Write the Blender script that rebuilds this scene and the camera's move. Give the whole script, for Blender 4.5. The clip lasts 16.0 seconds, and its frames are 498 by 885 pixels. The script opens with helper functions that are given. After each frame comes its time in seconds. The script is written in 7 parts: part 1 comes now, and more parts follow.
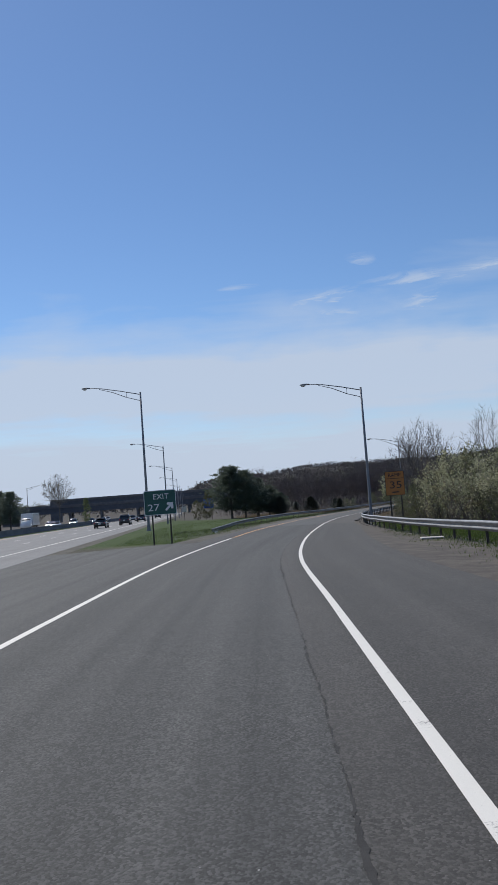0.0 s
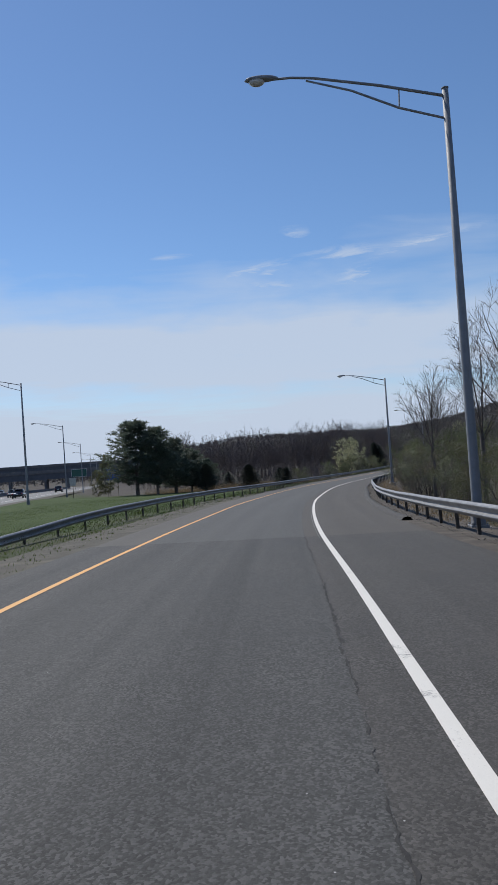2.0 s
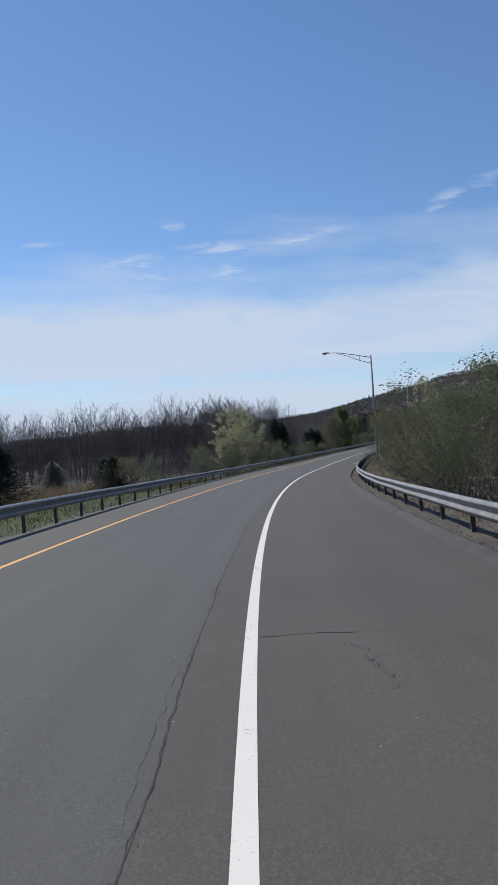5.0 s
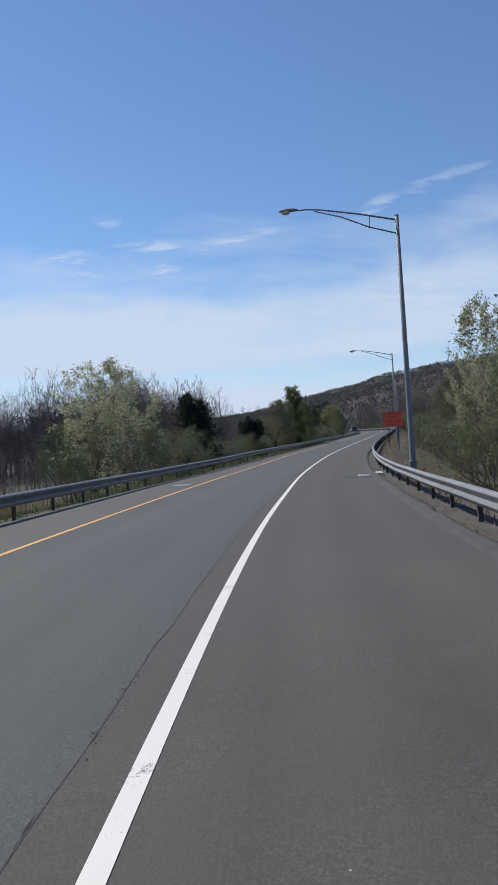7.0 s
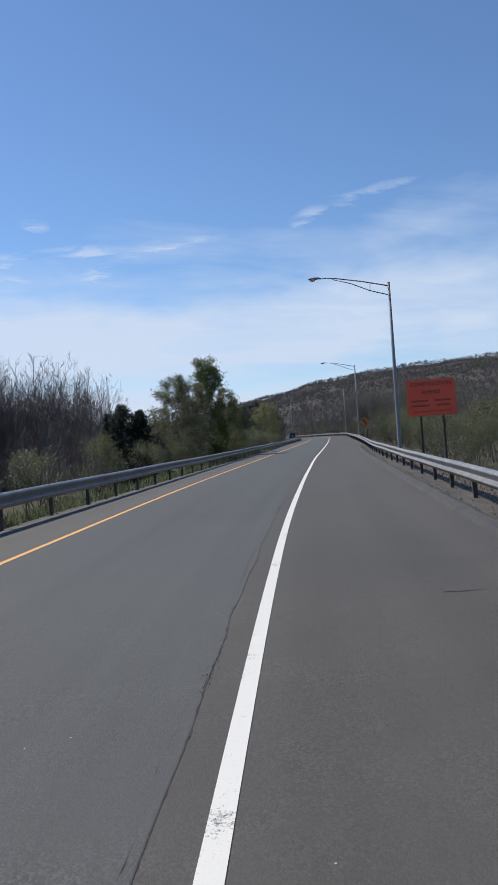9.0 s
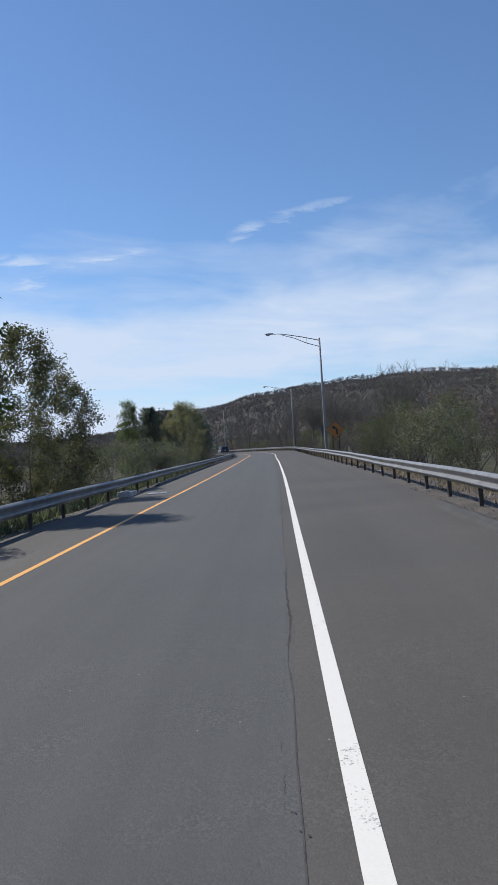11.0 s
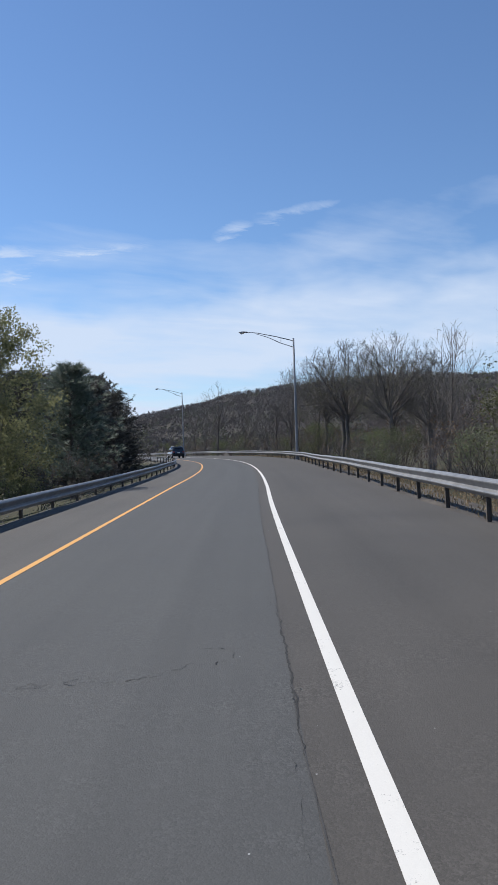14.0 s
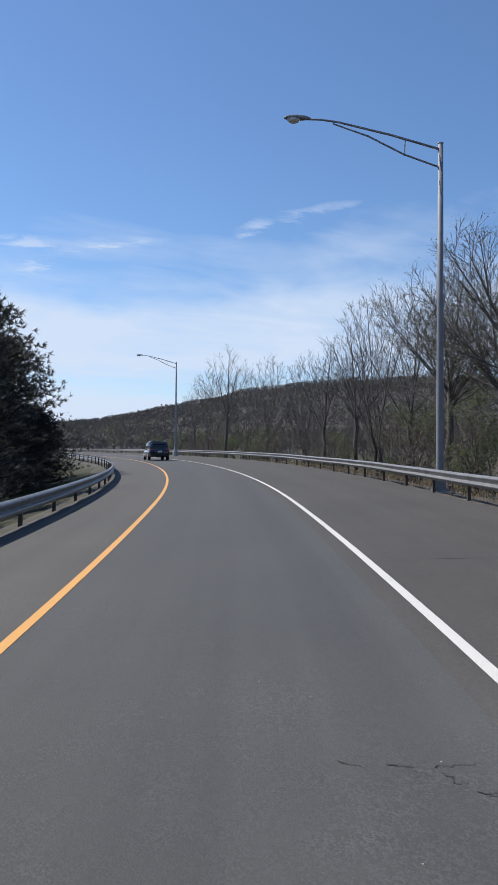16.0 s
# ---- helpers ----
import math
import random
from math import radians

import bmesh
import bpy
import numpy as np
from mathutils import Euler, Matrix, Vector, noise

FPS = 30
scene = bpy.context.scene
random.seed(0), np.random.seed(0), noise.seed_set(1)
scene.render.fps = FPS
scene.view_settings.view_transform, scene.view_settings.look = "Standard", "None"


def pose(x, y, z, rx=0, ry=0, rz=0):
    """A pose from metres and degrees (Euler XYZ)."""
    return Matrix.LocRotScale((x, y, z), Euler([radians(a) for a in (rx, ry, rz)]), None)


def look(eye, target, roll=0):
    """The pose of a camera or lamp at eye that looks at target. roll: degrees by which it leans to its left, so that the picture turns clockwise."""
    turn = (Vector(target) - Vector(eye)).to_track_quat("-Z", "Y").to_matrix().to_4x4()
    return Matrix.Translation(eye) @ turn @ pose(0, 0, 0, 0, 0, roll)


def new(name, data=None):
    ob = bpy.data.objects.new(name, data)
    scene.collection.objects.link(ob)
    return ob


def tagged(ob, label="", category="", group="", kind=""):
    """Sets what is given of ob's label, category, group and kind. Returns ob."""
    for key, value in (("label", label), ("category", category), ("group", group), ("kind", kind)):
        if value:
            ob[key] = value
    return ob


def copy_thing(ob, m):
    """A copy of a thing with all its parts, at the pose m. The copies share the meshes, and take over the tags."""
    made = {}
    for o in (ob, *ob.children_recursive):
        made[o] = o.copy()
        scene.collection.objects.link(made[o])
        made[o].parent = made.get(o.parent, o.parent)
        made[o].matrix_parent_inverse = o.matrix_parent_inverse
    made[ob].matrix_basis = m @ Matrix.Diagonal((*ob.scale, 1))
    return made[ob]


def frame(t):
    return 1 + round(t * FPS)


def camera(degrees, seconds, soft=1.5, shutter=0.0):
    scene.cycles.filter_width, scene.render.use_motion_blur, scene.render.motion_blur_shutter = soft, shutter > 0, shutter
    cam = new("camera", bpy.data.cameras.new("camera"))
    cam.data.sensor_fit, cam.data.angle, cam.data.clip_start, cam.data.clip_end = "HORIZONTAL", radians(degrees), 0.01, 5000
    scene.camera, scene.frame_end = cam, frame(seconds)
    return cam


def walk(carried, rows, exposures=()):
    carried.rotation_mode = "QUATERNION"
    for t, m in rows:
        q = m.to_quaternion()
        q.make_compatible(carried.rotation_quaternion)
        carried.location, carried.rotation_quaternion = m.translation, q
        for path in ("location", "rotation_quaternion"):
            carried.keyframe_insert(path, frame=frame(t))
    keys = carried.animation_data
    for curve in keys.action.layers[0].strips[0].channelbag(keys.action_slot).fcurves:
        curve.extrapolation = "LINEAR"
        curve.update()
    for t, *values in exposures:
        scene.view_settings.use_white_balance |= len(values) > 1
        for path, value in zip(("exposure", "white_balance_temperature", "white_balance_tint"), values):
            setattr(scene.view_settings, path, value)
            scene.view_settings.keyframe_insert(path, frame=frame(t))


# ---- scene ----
# ---------------------------------------------------------------- camera
cam = camera(37.0, 16.0, soft=1.5)
PATH = [
    (0.0, -0.031, 0.001, 0.0, 0.001, 3.908, 4.199), (0.5, 0.205, 10.151, -0.229, -0.702, 3.277, 4.085),
    (1.0, 0.672, 20.528, -0.456, -1.623, 2.586, 4.241), (1.5, 1.257, 30.808, -0.711, -2.982, 1.997, 3.958),
    (2.0, 2.236, 40.992, -0.947, -5.016, 1.41, 3.989), (2.5, 3.468, 51.43, -1.174, -6.406, 0.977, 3.717),
    (3.0, 5.035, 61.912, -1.417, -7.798, 0.701, 3.58), (3.5, 6.907, 72.312, -1.666, -9.507, 0.602, 3.665),
    (4.0, 9.093, 82.573, -1.903, -11.216, 0.524, 3.604), (4.5, 11.608, 92.827, -2.146, -12.818, 0.411, 3.839),
    (5.0, 14.465, 103.123, -2.385, -14.497, 0.324, 3.967), (5.5, 17.594, 113.486, -2.6, -15.924, 0.223, 3.987),
    (6.0, 20.982, 123.836, -2.799, -17.17, 0.125, 3.941), (6.5, 24.618, 134.091, -2.977, -18.31, 0.045, 3.869),
    (7.0, 28.491, 144.173, -3.122, -19.418, 0.002, 3.813), (7.5, 32.588, 154.003, -3.219, -20.566, 0.01, 3.81),
    (8.0, 36.864, 163.516, -3.254, -21.829, 0.088, 3.901), (8.5, 41.281, 172.79, -3.244, -23.301, 0.191, 3.992),
    (9.0, 45.892, 181.886, -3.199, -24.723, 0.275, 3.945), (9.5, 50.701, 190.909, -3.1, -26.115, 0.443, 3.902),
    (10.0, 55.675, 199.882, -2.972, -27.432, 0.65, 3.848), (10.5, 60.803, 208.816, -2.831, -28.628, 0.848, 3.766),
    (11.0, 66.071, 217.724, -2.682, -29.656, 0.991, 3.641), (11.5, 71.467, 226.619, -2.527, -30.47, 1.033, 3.458),
    (12.0, 77.002, 235.496, -2.374, -31.025, 0.928, 3.2), (12.5, 82.552, 244.316, -2.223, -31.359, 0.919, 2.816),
    (13.0, 87.873, 253.073, -2.095, -31.464, 0.886, 2.514), (13.5, 93.248, 262.012, -1.959, -31.314, 0.855, 2.323),
    (14.0, 98.551, 271.114, -1.816, -31.193, 0.943, 1.877), (14.5, 103.73, 280.256, -1.661, -31.246, 0.945, 0.843),
    (15.0, 108.919, 289.252, -1.509, -30.952, 0.863, 0.118), (15.5, 114.138, 298.409, -1.36, -30.587, 0.857, -0.113),
    (16.0, 119.426, 307.881, -1.209, -30.161, 0.757, -0.327)]


def held(x, y, z, yaw, pitch, roll):
    """Level pose turned by yaw, then pitched up, then rolled about its own axis."""
    return pose(x, y, z, 90 + pitch, 0, yaw) @ pose(0, 0, 0, 0, 0, -roll)


walk(cam, [(t, held(*row)) for t, *row in PATH], exposures=[(0.0, 0.05), (2.0, 0.08), (5.0, 0.2), (9.0, 0.33), (12.5, 0.4), (16.0, 0.42)])

# ---------------------------------------------------------------- sky and sun
SUN_AZ, SUN_EL = radians(-32), radians(50)     # azimuth from +y towards +x
sun_dir = Vector((math.sin(SUN_AZ) * math.cos(SUN_EL), math.cos(SUN_AZ) * math.cos(SUN_EL), math.sin(SUN_EL)))
sun = new("sun", bpy.data.lights.new("sun", "SUN"))
sun.data.energy, sun.data.angle, sun.data.color = 4.0, radians(0.53), (1.0, 0.95, 0.88)
sun.matrix_world = look((0, 0, 300), Vector((0, 0, 300)) - sun_dir)


class Nodes:
    """Short-hand for a node tree: n('Kind', inputs) makes a node, links are given as sockets."""

    def __init__(self, tree):
        self.tree = tree
        tree.nodes.clear()

    def __call__(self, kind, ins=None, **props):
        node = self.tree.nodes.new("ShaderNode" + kind)
        for key, value in props.items():
            if key == "operation":
                node.operation = value
            elif key == "blend":
                node.blend_type = value
            elif key == "dtype":
                node.data_type = value
            elif key == "sky":
                node.sky_type = value
            elif key == "attr":
                node.attribute_name = value
            elif key == "feature":
                node.feature = value
        for key, value in (ins or {}).items():
            sock = node.inputs[key]
            if isinstance(value, bpy.types.NodeSocket):
                self.tree.links.new(value, sock)
            else:
                sock.default_value = value
        return node

    def ramp(self, fac, stops):
        node = self.tree.nodes.new("ShaderNodeValToRGB")
        self.tree.links.new(fac, node.inputs[0])
        el = node.color_ramp.elements
        while len(el) < len(stops):
            el.new(0.5)
        for e, (pos, col) in zip(el, stops):
            e.position = pos
            e.color = col if len(col) == 4 else (*col, 1)
        return node.outputs[0]

    def math(self, op, a, b=0.0, c=0.0):
        return self("Math", {0: a, 1: b, 2: c}, operation=op).outputs[0]

    def mix(self, fac, a, b, blend="MIX"):
        node = self.tree.nodes.new("ShaderNodeMix")
        node.data_type, node.blend_type = "RGBA", blend
        for i, v in ((0, fac), (6, a), (7, b)):
            if isinstance(v, bpy.types.NodeSocket):
                self.tree.links.new(v, node.inputs[i])
            else:
                node.inputs[i].default_value = v if i == 0 or len(v) == 4 else (*v, 1)
        return node.outputs[2]


world = bpy.data.worlds.new("sky")
scene.world = world
world.use_nodes = True
n = Nodes(world.node_tree)
SKY_STRENGTH = 0.102
sky = n("TexSky", sky="NISHITA")
sky.sun_disc, sky.sun_elevation, sky.sun_rotation = False, SUN_EL, SUN_AZ
sky.altitude, sky.air_density, sky.dust_density, sky.ozone_density = 60, 1.0, 0.1, 7.5
ray = n("TexCoord").outputs["Generated"]
xyz = n("SeparateXYZ", {0: ray})
up = n.math("MAXIMUM", xyz.outputs[2], 0.0)
# high cirrus: a thin sheet seen in perspective, thicker towards the horizon
flat = n("CombineXYZ", {0: n.math("DIVIDE", xyz.outputs[0], n.math("ADD", up, 0.06)),
                        1: n.math("DIVIDE", xyz.outputs[1], n.math("ADD", up, 0.06))}).outputs[0]
turned = n("Mapping", {0: flat, "Rotation": (0, 0, radians(24)), "Scale": (0.7, 1.4, 1)}).outputs[0]
fibre = n("TexNoise", {"Vector": turned, "Scale": 1.1, "Detail": 8.0, "Roughness": 0.6, "Distortion": 0.6}).outputs[0]
lumps = n("TexNoise", {"Vector": n("Mapping", {0: ray, "Location": (0.35, 0.1, 0.2), "Scale": (2.2, 2.2, 9.0)}).outputs[0], "Scale": 1.0, "Detail": 5.0, "Roughness": 0.5, "Distortion": 0.4}).outputs[0]
# the cloud bank stands higher towards the east
bank = n.math("MULTIPLY", up, n.math("SUBTRACT", 1.0, n("MapRange", {0: xyz.outputs[0], 1: 0.4, 2: 0.62, 3: 0.0, 4: 0.2}).outputs[0]))
swell = n("TexNoise", {"Vector": n("Mapping", {0: ray, "Location": (1.35, 0.4, 0.2), "Scale": (3.4, 3.4, 6.0)}).outputs[0], "Scale": 1.0, "Detail": 4.0, "Roughness": 0.55}).outputs[0]
bank = n.math("MULTIPLY_ADD", n.math("MINIMUM", n.math("MULTIPLY", bank, 8.0), 1.0), n.math("MULTIPLY_ADD", swell, 0.14, -0.07), bank)
low = n.ramp(bank, [(0.0, (0.92,) * 3), (0.055, (0.8,) * 3), (0.09, (0.58,) * 3), (0.125, (0.98,) * 3), (0.17, (0.9,) * 3), (0.205, (0.52,) * 3), (0.27, (0.27,) * 3), (0.4, (0.04,) * 3)])
low = n.math("ADD", low, n("MapRange", {0: up, 1: 0.0, 2: 0.1, 3: 0.5, 4: 0.0}).outputs[0])
thread = n("TexNoise", {"Vector": n("Mapping", {0: flat, "Rotation": (0, 0, radians(35)), "Scale": (1.3, 2.4, 1)}).outputs[0], "Scale": 1.0, "Detail": 7.0, "Roughness": 0.58, "Distortion": 0.5}).outputs[0]
thread = n("MapRange", {0: thread, 1: 0.36, 2: 0.66, 3: 0.12, 4: 1.0}).outputs[0]
veil = n.math("ADD", n.math("MULTIPLY", lumps, 0.85), n.math("MULTIPLY", fibre, 0.3))
cover = n.ramp(n.math("ADD", n.math("ADD", n.math("SUBTRACT", veil, 0.89), n.math("MULTIPLY", thread, 0.13)), n.math("MULTIPLY", low, 0.9)), [(0.06, (0, 0, 0)), (0.52, (1, 1, 1))])
shred = n("TexNoise", {"Vector": n("Mapping", {0: flat, "Rotation": (0, 0, radians(30)), "Scale": (2.6, 4.2, 1)}).outputs[0], "Scale": 1.5, "Detail": 8.0, "Roughness": 0.66, "Distortion": 0.8}).outputs[0]
tear = n("MapRange", {0: shred, 1: 0.4, 2: 0.64, 3: 0.05, 4: 1.0}).outputs[0]
# single wisps: direction, half length and half width in radians, slope
for wx, wy, wz, long_by, wide_by, slope in ((0.0, 0.962, 0.272, 0.03, 0.005, 0.05), (0.105, 0.963, 0.25, 0.045, 0.006, 0.2), (0.135, 0.957, 0.248, 0.028, 0.005, 0.35), (0.16, 0.944, 0.288, 0.022, 0.008, -0.1),
                                            (0.13, 0.962, 0.228, 0.035, 0.005, -0.15), (0.22, 0.94, 0.262, 0.07, 0.006, 0.02), (0.33, 0.905, 0.268, 0.085, 0.008, 0.16), (0.24, 0.94, 0.235, 0.04, 0.009, 0.4), (0.55, 0.775, 0.312, 0.06, 0.008, 0.22), (0.485, 0.825, 0.29, 0.03, 0.008, 0.3)):
    mid = Vector((wx, wy, wz)).normalized()
    along = Vector((mid.y, -mid.x, 0)).normalized()
    over = along.cross(mid).normalized() if along.cross(mid).z > 0 else mid.cross(along).normalized()
    along, over = along * math.cos(slope) + over * math.sin(slope), over * math.cos(slope) - along * math.sin(slope)
    u = n("VectorMath", {0: ray, 1: tuple(along / long_by)}, operation="DOT_PRODUCT").outputs["Value"]
    w = n("VectorMath", {0: ray, 1: tuple(over / wide_by)}, operation="DOT_PRODUCT").outputs["Value"]
    w = n.math("ADD", n.math("ADD", w, n.math("MULTIPLY_ADD", fibre, 5.0, -2.5)), n.math("MULTIPLY_ADD", shred, 4.0, -2.0))
    near = n.math("GREATER_THAN", n("VectorMath", {0: ray, 1: tuple(mid)}, operation="DOT_PRODUCT").outputs["Value"], 0.5)
    puff = n.math("MAXIMUM", n.math("SUBTRACT", 1.0, n.math("ADD", n.math("MULTIPLY", u, u), n.math("MULTIPLY", w, w))), 0.0)
    puff = n.math("MULTIPLY", n.math("MULTIPLY", puff, near), n.math("MULTIPLY", tear, 0.7))
    cover = n.math("MAXIMUM", cover, n.math("MINIMUM", n.math("ADD", n.math("MULTIPLY", cover, 0.8), puff), 1.0))
white = n.mix(n.math("MULTIPLY", cover, n("MapRange", {0: up, 1: 0.02, 2: 0.13, 3: 1.0, 4: 0.9}).outputs[0]), sky.outputs[0], (4.85, 5.62, 6.9))
n("OutputWorld", {0: n("Background", {0: white, 1: SKY_STRENGTH}).outputs[0]})

# ---------------------------------------------------------------- materials
MATS = {}


def material(name):
    m = bpy.data.materials.new(name)
    m.use_nodes = True
    MATS[name] = m
    return m, Nodes(m.node_tree)


def surface(name, dark, light, scale=4.0, rough=0.8, metal=0.0, bump=0.3, grain=40.0, spread=0.0, coat=0.0, third=None, spec=0.5):
    """A surface with variation at two scales, fine relief, and a tone of its own for each object (spread)."""
    m, n = material(name)
    where = n("TexCoord").outputs["Object"]
    big = n("TexNoise", {"Vector": where, "Scale": scale, "Detail": 5.0, "Roughness": 0.6}).outputs[0]
    fine = n("TexNoise", {"Vector": where, "Scale": grain, "Detail": 3.0, "Roughness": 0.7}).outputs[0]
    t = n.math("ADD", n.math("MULTIPLY", big, 0.65), n.math("MULTIPLY", fine, 0.35))
    stops = [(0.32, dark), (0.68, light)] if third is None else [(0.3, dark), (0.5, third), (0.7, light)]
    col = n.ramp(t, stops)
    if spread:
        rnd = n("ObjectInfo").outputs["Random"]
        isl = n("NewGeometry").outputs["Random Per Island"]
        v = n.math("MULTIPLY_ADD", n.math("ADD", rnd, isl), spread, 1 - spread)
        col = n("HueSaturation", {"Value": v, "Color": col}).outputs[0]
    rg = n.math("MULTIPLY_ADD", fine, 0.25, rough - 0.12)
    bmp = n("Bump", {"Strength": bump, "Distance": 0.02, "Height": t}).outputs[0]
    b = n("BsdfPrincipled", {"Base Color": col, "Roughness": rg, "Metallic": metal, "Normal": bmp, "Coat Weight": coat, "Specular IOR Level": spec})
    n("OutputMaterial", {0: b.outputs[0]})
    return m


def foliage(name, dark, light, through_light=0.35, rough=0.6):
    """Leaves and needles: tone by leaf and by plant, some light passing through."""
    m, n = material(name)
    isl = n("NewGeometry").outputs["Random Per Island"]
    rnd = n("ObjectInfo").outputs["Random"]
    where = n("TexCoord").outputs["Object"]
    clump = n("TexNoise", {"Vector": where, "Scale": 0.9, "Detail": 2.0}).outputs[0]
    t = n.math("ADD", n.math("MULTIPLY", isl, 0.5), n.math("MULTIPLY", clump, 0.5))
    col = n.ramp(t, [(0.2, dark), (0.8, light)])
    col = n("HueSaturation", {"Value": n.math("MULTIPLY_ADD", rnd, 0.3, 0.85), "Color": col}).outputs[0]
    a = n("BsdfPrincipled", {"Base Color": col, "Roughness": rough, "Specular IOR Level": 0.3})
    b = n("BsdfTranslucent", {"Color": col})
    n("OutputMaterial", {0: n("MixShader", {0: through_light, 1: a.outputs[0], 2: b.outputs[0]}).outputs[0]})
    return m


def asphalt(name, dark, light, coarse=1.0, streak=0.5, contrast=0.45):
    """Worn asphalt: stone grain, oil-darkened wheel paths along the lane (attribute 'lane'), patches and stains."""
    m, n = material(name)
    where = n("TexCoord").outputs["Object"]
    lane = n("Attribute", attr="lane").outputs["Vector"]
    stone = n("TexVoronoi", {"Vector": where, "Scale": 100.0 / coarse, "Randomness": 1.0})
    grit = n("TexNoise", {"Vector": where, "Scale": 190.0 / coarse, "Detail": 2.0, "Roughness": 0.8}).outputs[0]
    patch = n("TexNoise", {"Vector": where, "Scale": 0.35, "Detail": 6.0, "Roughness": 0.6}).outputs[0]
    tracks = n("TexNoise", {"Vector": n("Mapping", {0: lane, "Scale": (1.6, 0.02, 1)}).outputs[0], "Scale": 1.0, "Detail": 5.0, "Roughness": 0.55}).outputs[0]
    t = n.math("ADD", n.math("MULTIPLY", patch, 0.5), n.math("MULTIPLY", tracks, streak))
    base = n.ramp(n.math("DIVIDE", t, 0.5 + streak), [(0.3, dark), (0.7, light)])
    speck = n.ramp(grit, [(0.36, (0.4,) * 3), (0.5, (1.0,) * 3), (0.62, (1.05,) * 3), (0.74, (2.3,) * 3)])
    stones = n.ramp(stone.outputs["Color"], [(0.22, (0.42,) * 3), (0.5, (0.95,) * 3), (0.78, (2.1,) * 3)])
    # worn areas, where the binder is gone, show more of the stone
    ravel = n.ramp(n("TexNoise", {"Vector": where, "Scale": 1.7, "Detail": 6.0, "Roughness": 0.7}).outputs[0], [(0.42, (contrast * 0.6,) * 3), (0.75, (min(contrast * 1.5, 1.0),) * 3)])
    col = n.mix(ravel, n.mix(ravel, base, speck, "MULTIPLY"), n.mix(n.math("MULTIPLY", ravel, 0.8), base, stones, "MULTIPLY"), "MIX")
    # sparse sparkle of the stones, painted in as small bright dots
    bright = n("TexVoronoi", {"Vector": where, "Scale": 9.0, "Randomness": 1.0})
    chip_sparkle = n.math("MULTIPLY", n.math("LESS_THAN", bright.outputs["Distance"], 0.045), n.math("GREATER_THAN", n("SeparateXYZ", {0: bright.outputs["Color"]}).outputs[0], 0.86))
    col = n.mix(chip_sparkle, col, (0.34, 0.34, 0.33))
    hgt = n.math("ADD", n.math("MULTIPLY", grit, 0.6), n.math("MULTIPLY", stone.outputs["Distance"], -0.7))
    bmp = n("Bump", {"Strength": 0.4, "Distance": 0.004 * coarse, "Height": hgt}).outputs[0]
    b = n("BsdfPrincipled", {"Base Color": col, "Roughness": n.math("MULTIPLY_ADD", patch, 0.2, 0.72), "Normal": bmp, "Specular IOR Level": 0.35})
    n("OutputMaterial", {0: b.outputs[0]})
    return m


def paint(name, colour, worn, wear=0.5):
    """Road paint, worn through to the asphalt in flecks and along chipped patches."""
    m, n = material(name)
    where = n("TexCoord").outputs["Object"]
    fleck = n("TexNoise", {"Vector": where, "Scale": 60.0, "Detail": 4.0, "Roughness": 0.75}).outputs[0]
    chip_sparkle = n("TexNoise", {"Vector": where, "Scale": 3.0, "Detail": 5.0, "Roughness": 0.65}).outputs[0]
    t = n.math("ADD", n.math("MULTIPLY", fleck, 0.5), n.math("MULTIPLY", chip_sparkle, 0.5))
    col = n.ramp(t, [(wear - 0.14, worn), (wear - 0.06, colour), (0.8, tuple(c * 0.9 for c in colour))])
    b = n("BsdfPrincipled", {"Base Color": col, "Roughness": 0.6, "Normal": n("Bump", {"Strength": 0.3, "Distance": 0.004, "Height": fleck}).outputs[0]})
    n("OutputMaterial", {0: b.outputs[0]})
    return m


ASPHALT_OLD = asphalt("asphalt_old", (0.024, 0.025, 0.025), (0.07, 0.07, 0.068), 1.45, 1.0, 1.25)
ASPHALT_OLD_SHOULDER = asphalt("asphalt_old_shoulder", (0.031, 0.03, 0.028), (0.07, 0.067, 0.063), 1.45, 0.6, 1.1)
ASPHALT_NEW = asphalt("asphalt_new", (0.052, 0.053, 0.053), (0.085, 0.086, 0.084), 1.1, 0.6, 0.5)
ASPHALT_PALE_SHOULDER = asphalt("asphalt_pale_shoulder", (0.066, 0.062, 0.056), (0.1, 0.094, 0.086), 1.2, 0.4, 0.5)
ASPHALT_SHOULDER = asphalt("asphalt_shoulder", (0.052, 0.048, 0.043), (0.084, 0.078, 0.071), 1.2, 0.4, 0.5)
ASPHALT_PALE = asphalt("asphalt_highway", (0.13, 0.13, 0.13), (0.2, 0.2, 0.2), 1.2, 0.4)
ASPHALT_PATCH = surface("asphalt_patch", (0.03, 0.03, 0.03), (0.06, 0.058, 0.056), 2.0, 0.85, bump=0.6, grain=90)
PAINT_WHITE = paint("paint_white", (0.64, 0.62, 0.57), (0.1, 0.1, 0.1), 0.485)
PAINT_GHOST = paint("paint_ghost", (0.36, 0.35, 0.33), (0.06, 0.06, 0.06), 0.66)
PAINT_YELLOW = paint("paint_yellow", (0.68, 0.345, 0.085), (0.12, 0.1, 0.08), 0.42)
CRACK = surface("crack_dark", (0.016, 0.016, 0.016), (0.04, 0.039, 0.038), 6, 0.95, bump=0.5)
CONCRETE = surface("concrete", (0.3, 0.29, 0.27), (0.5, 0.48, 0.45), 3.0, 0.9, bump=0.4, grain=60)
BRIDGE_STEEL = surface("bridge_steel", (0.05, 0.06, 0.08), (0.09, 0.1, 0.13), 0.6, 0.6, bump=0.1)
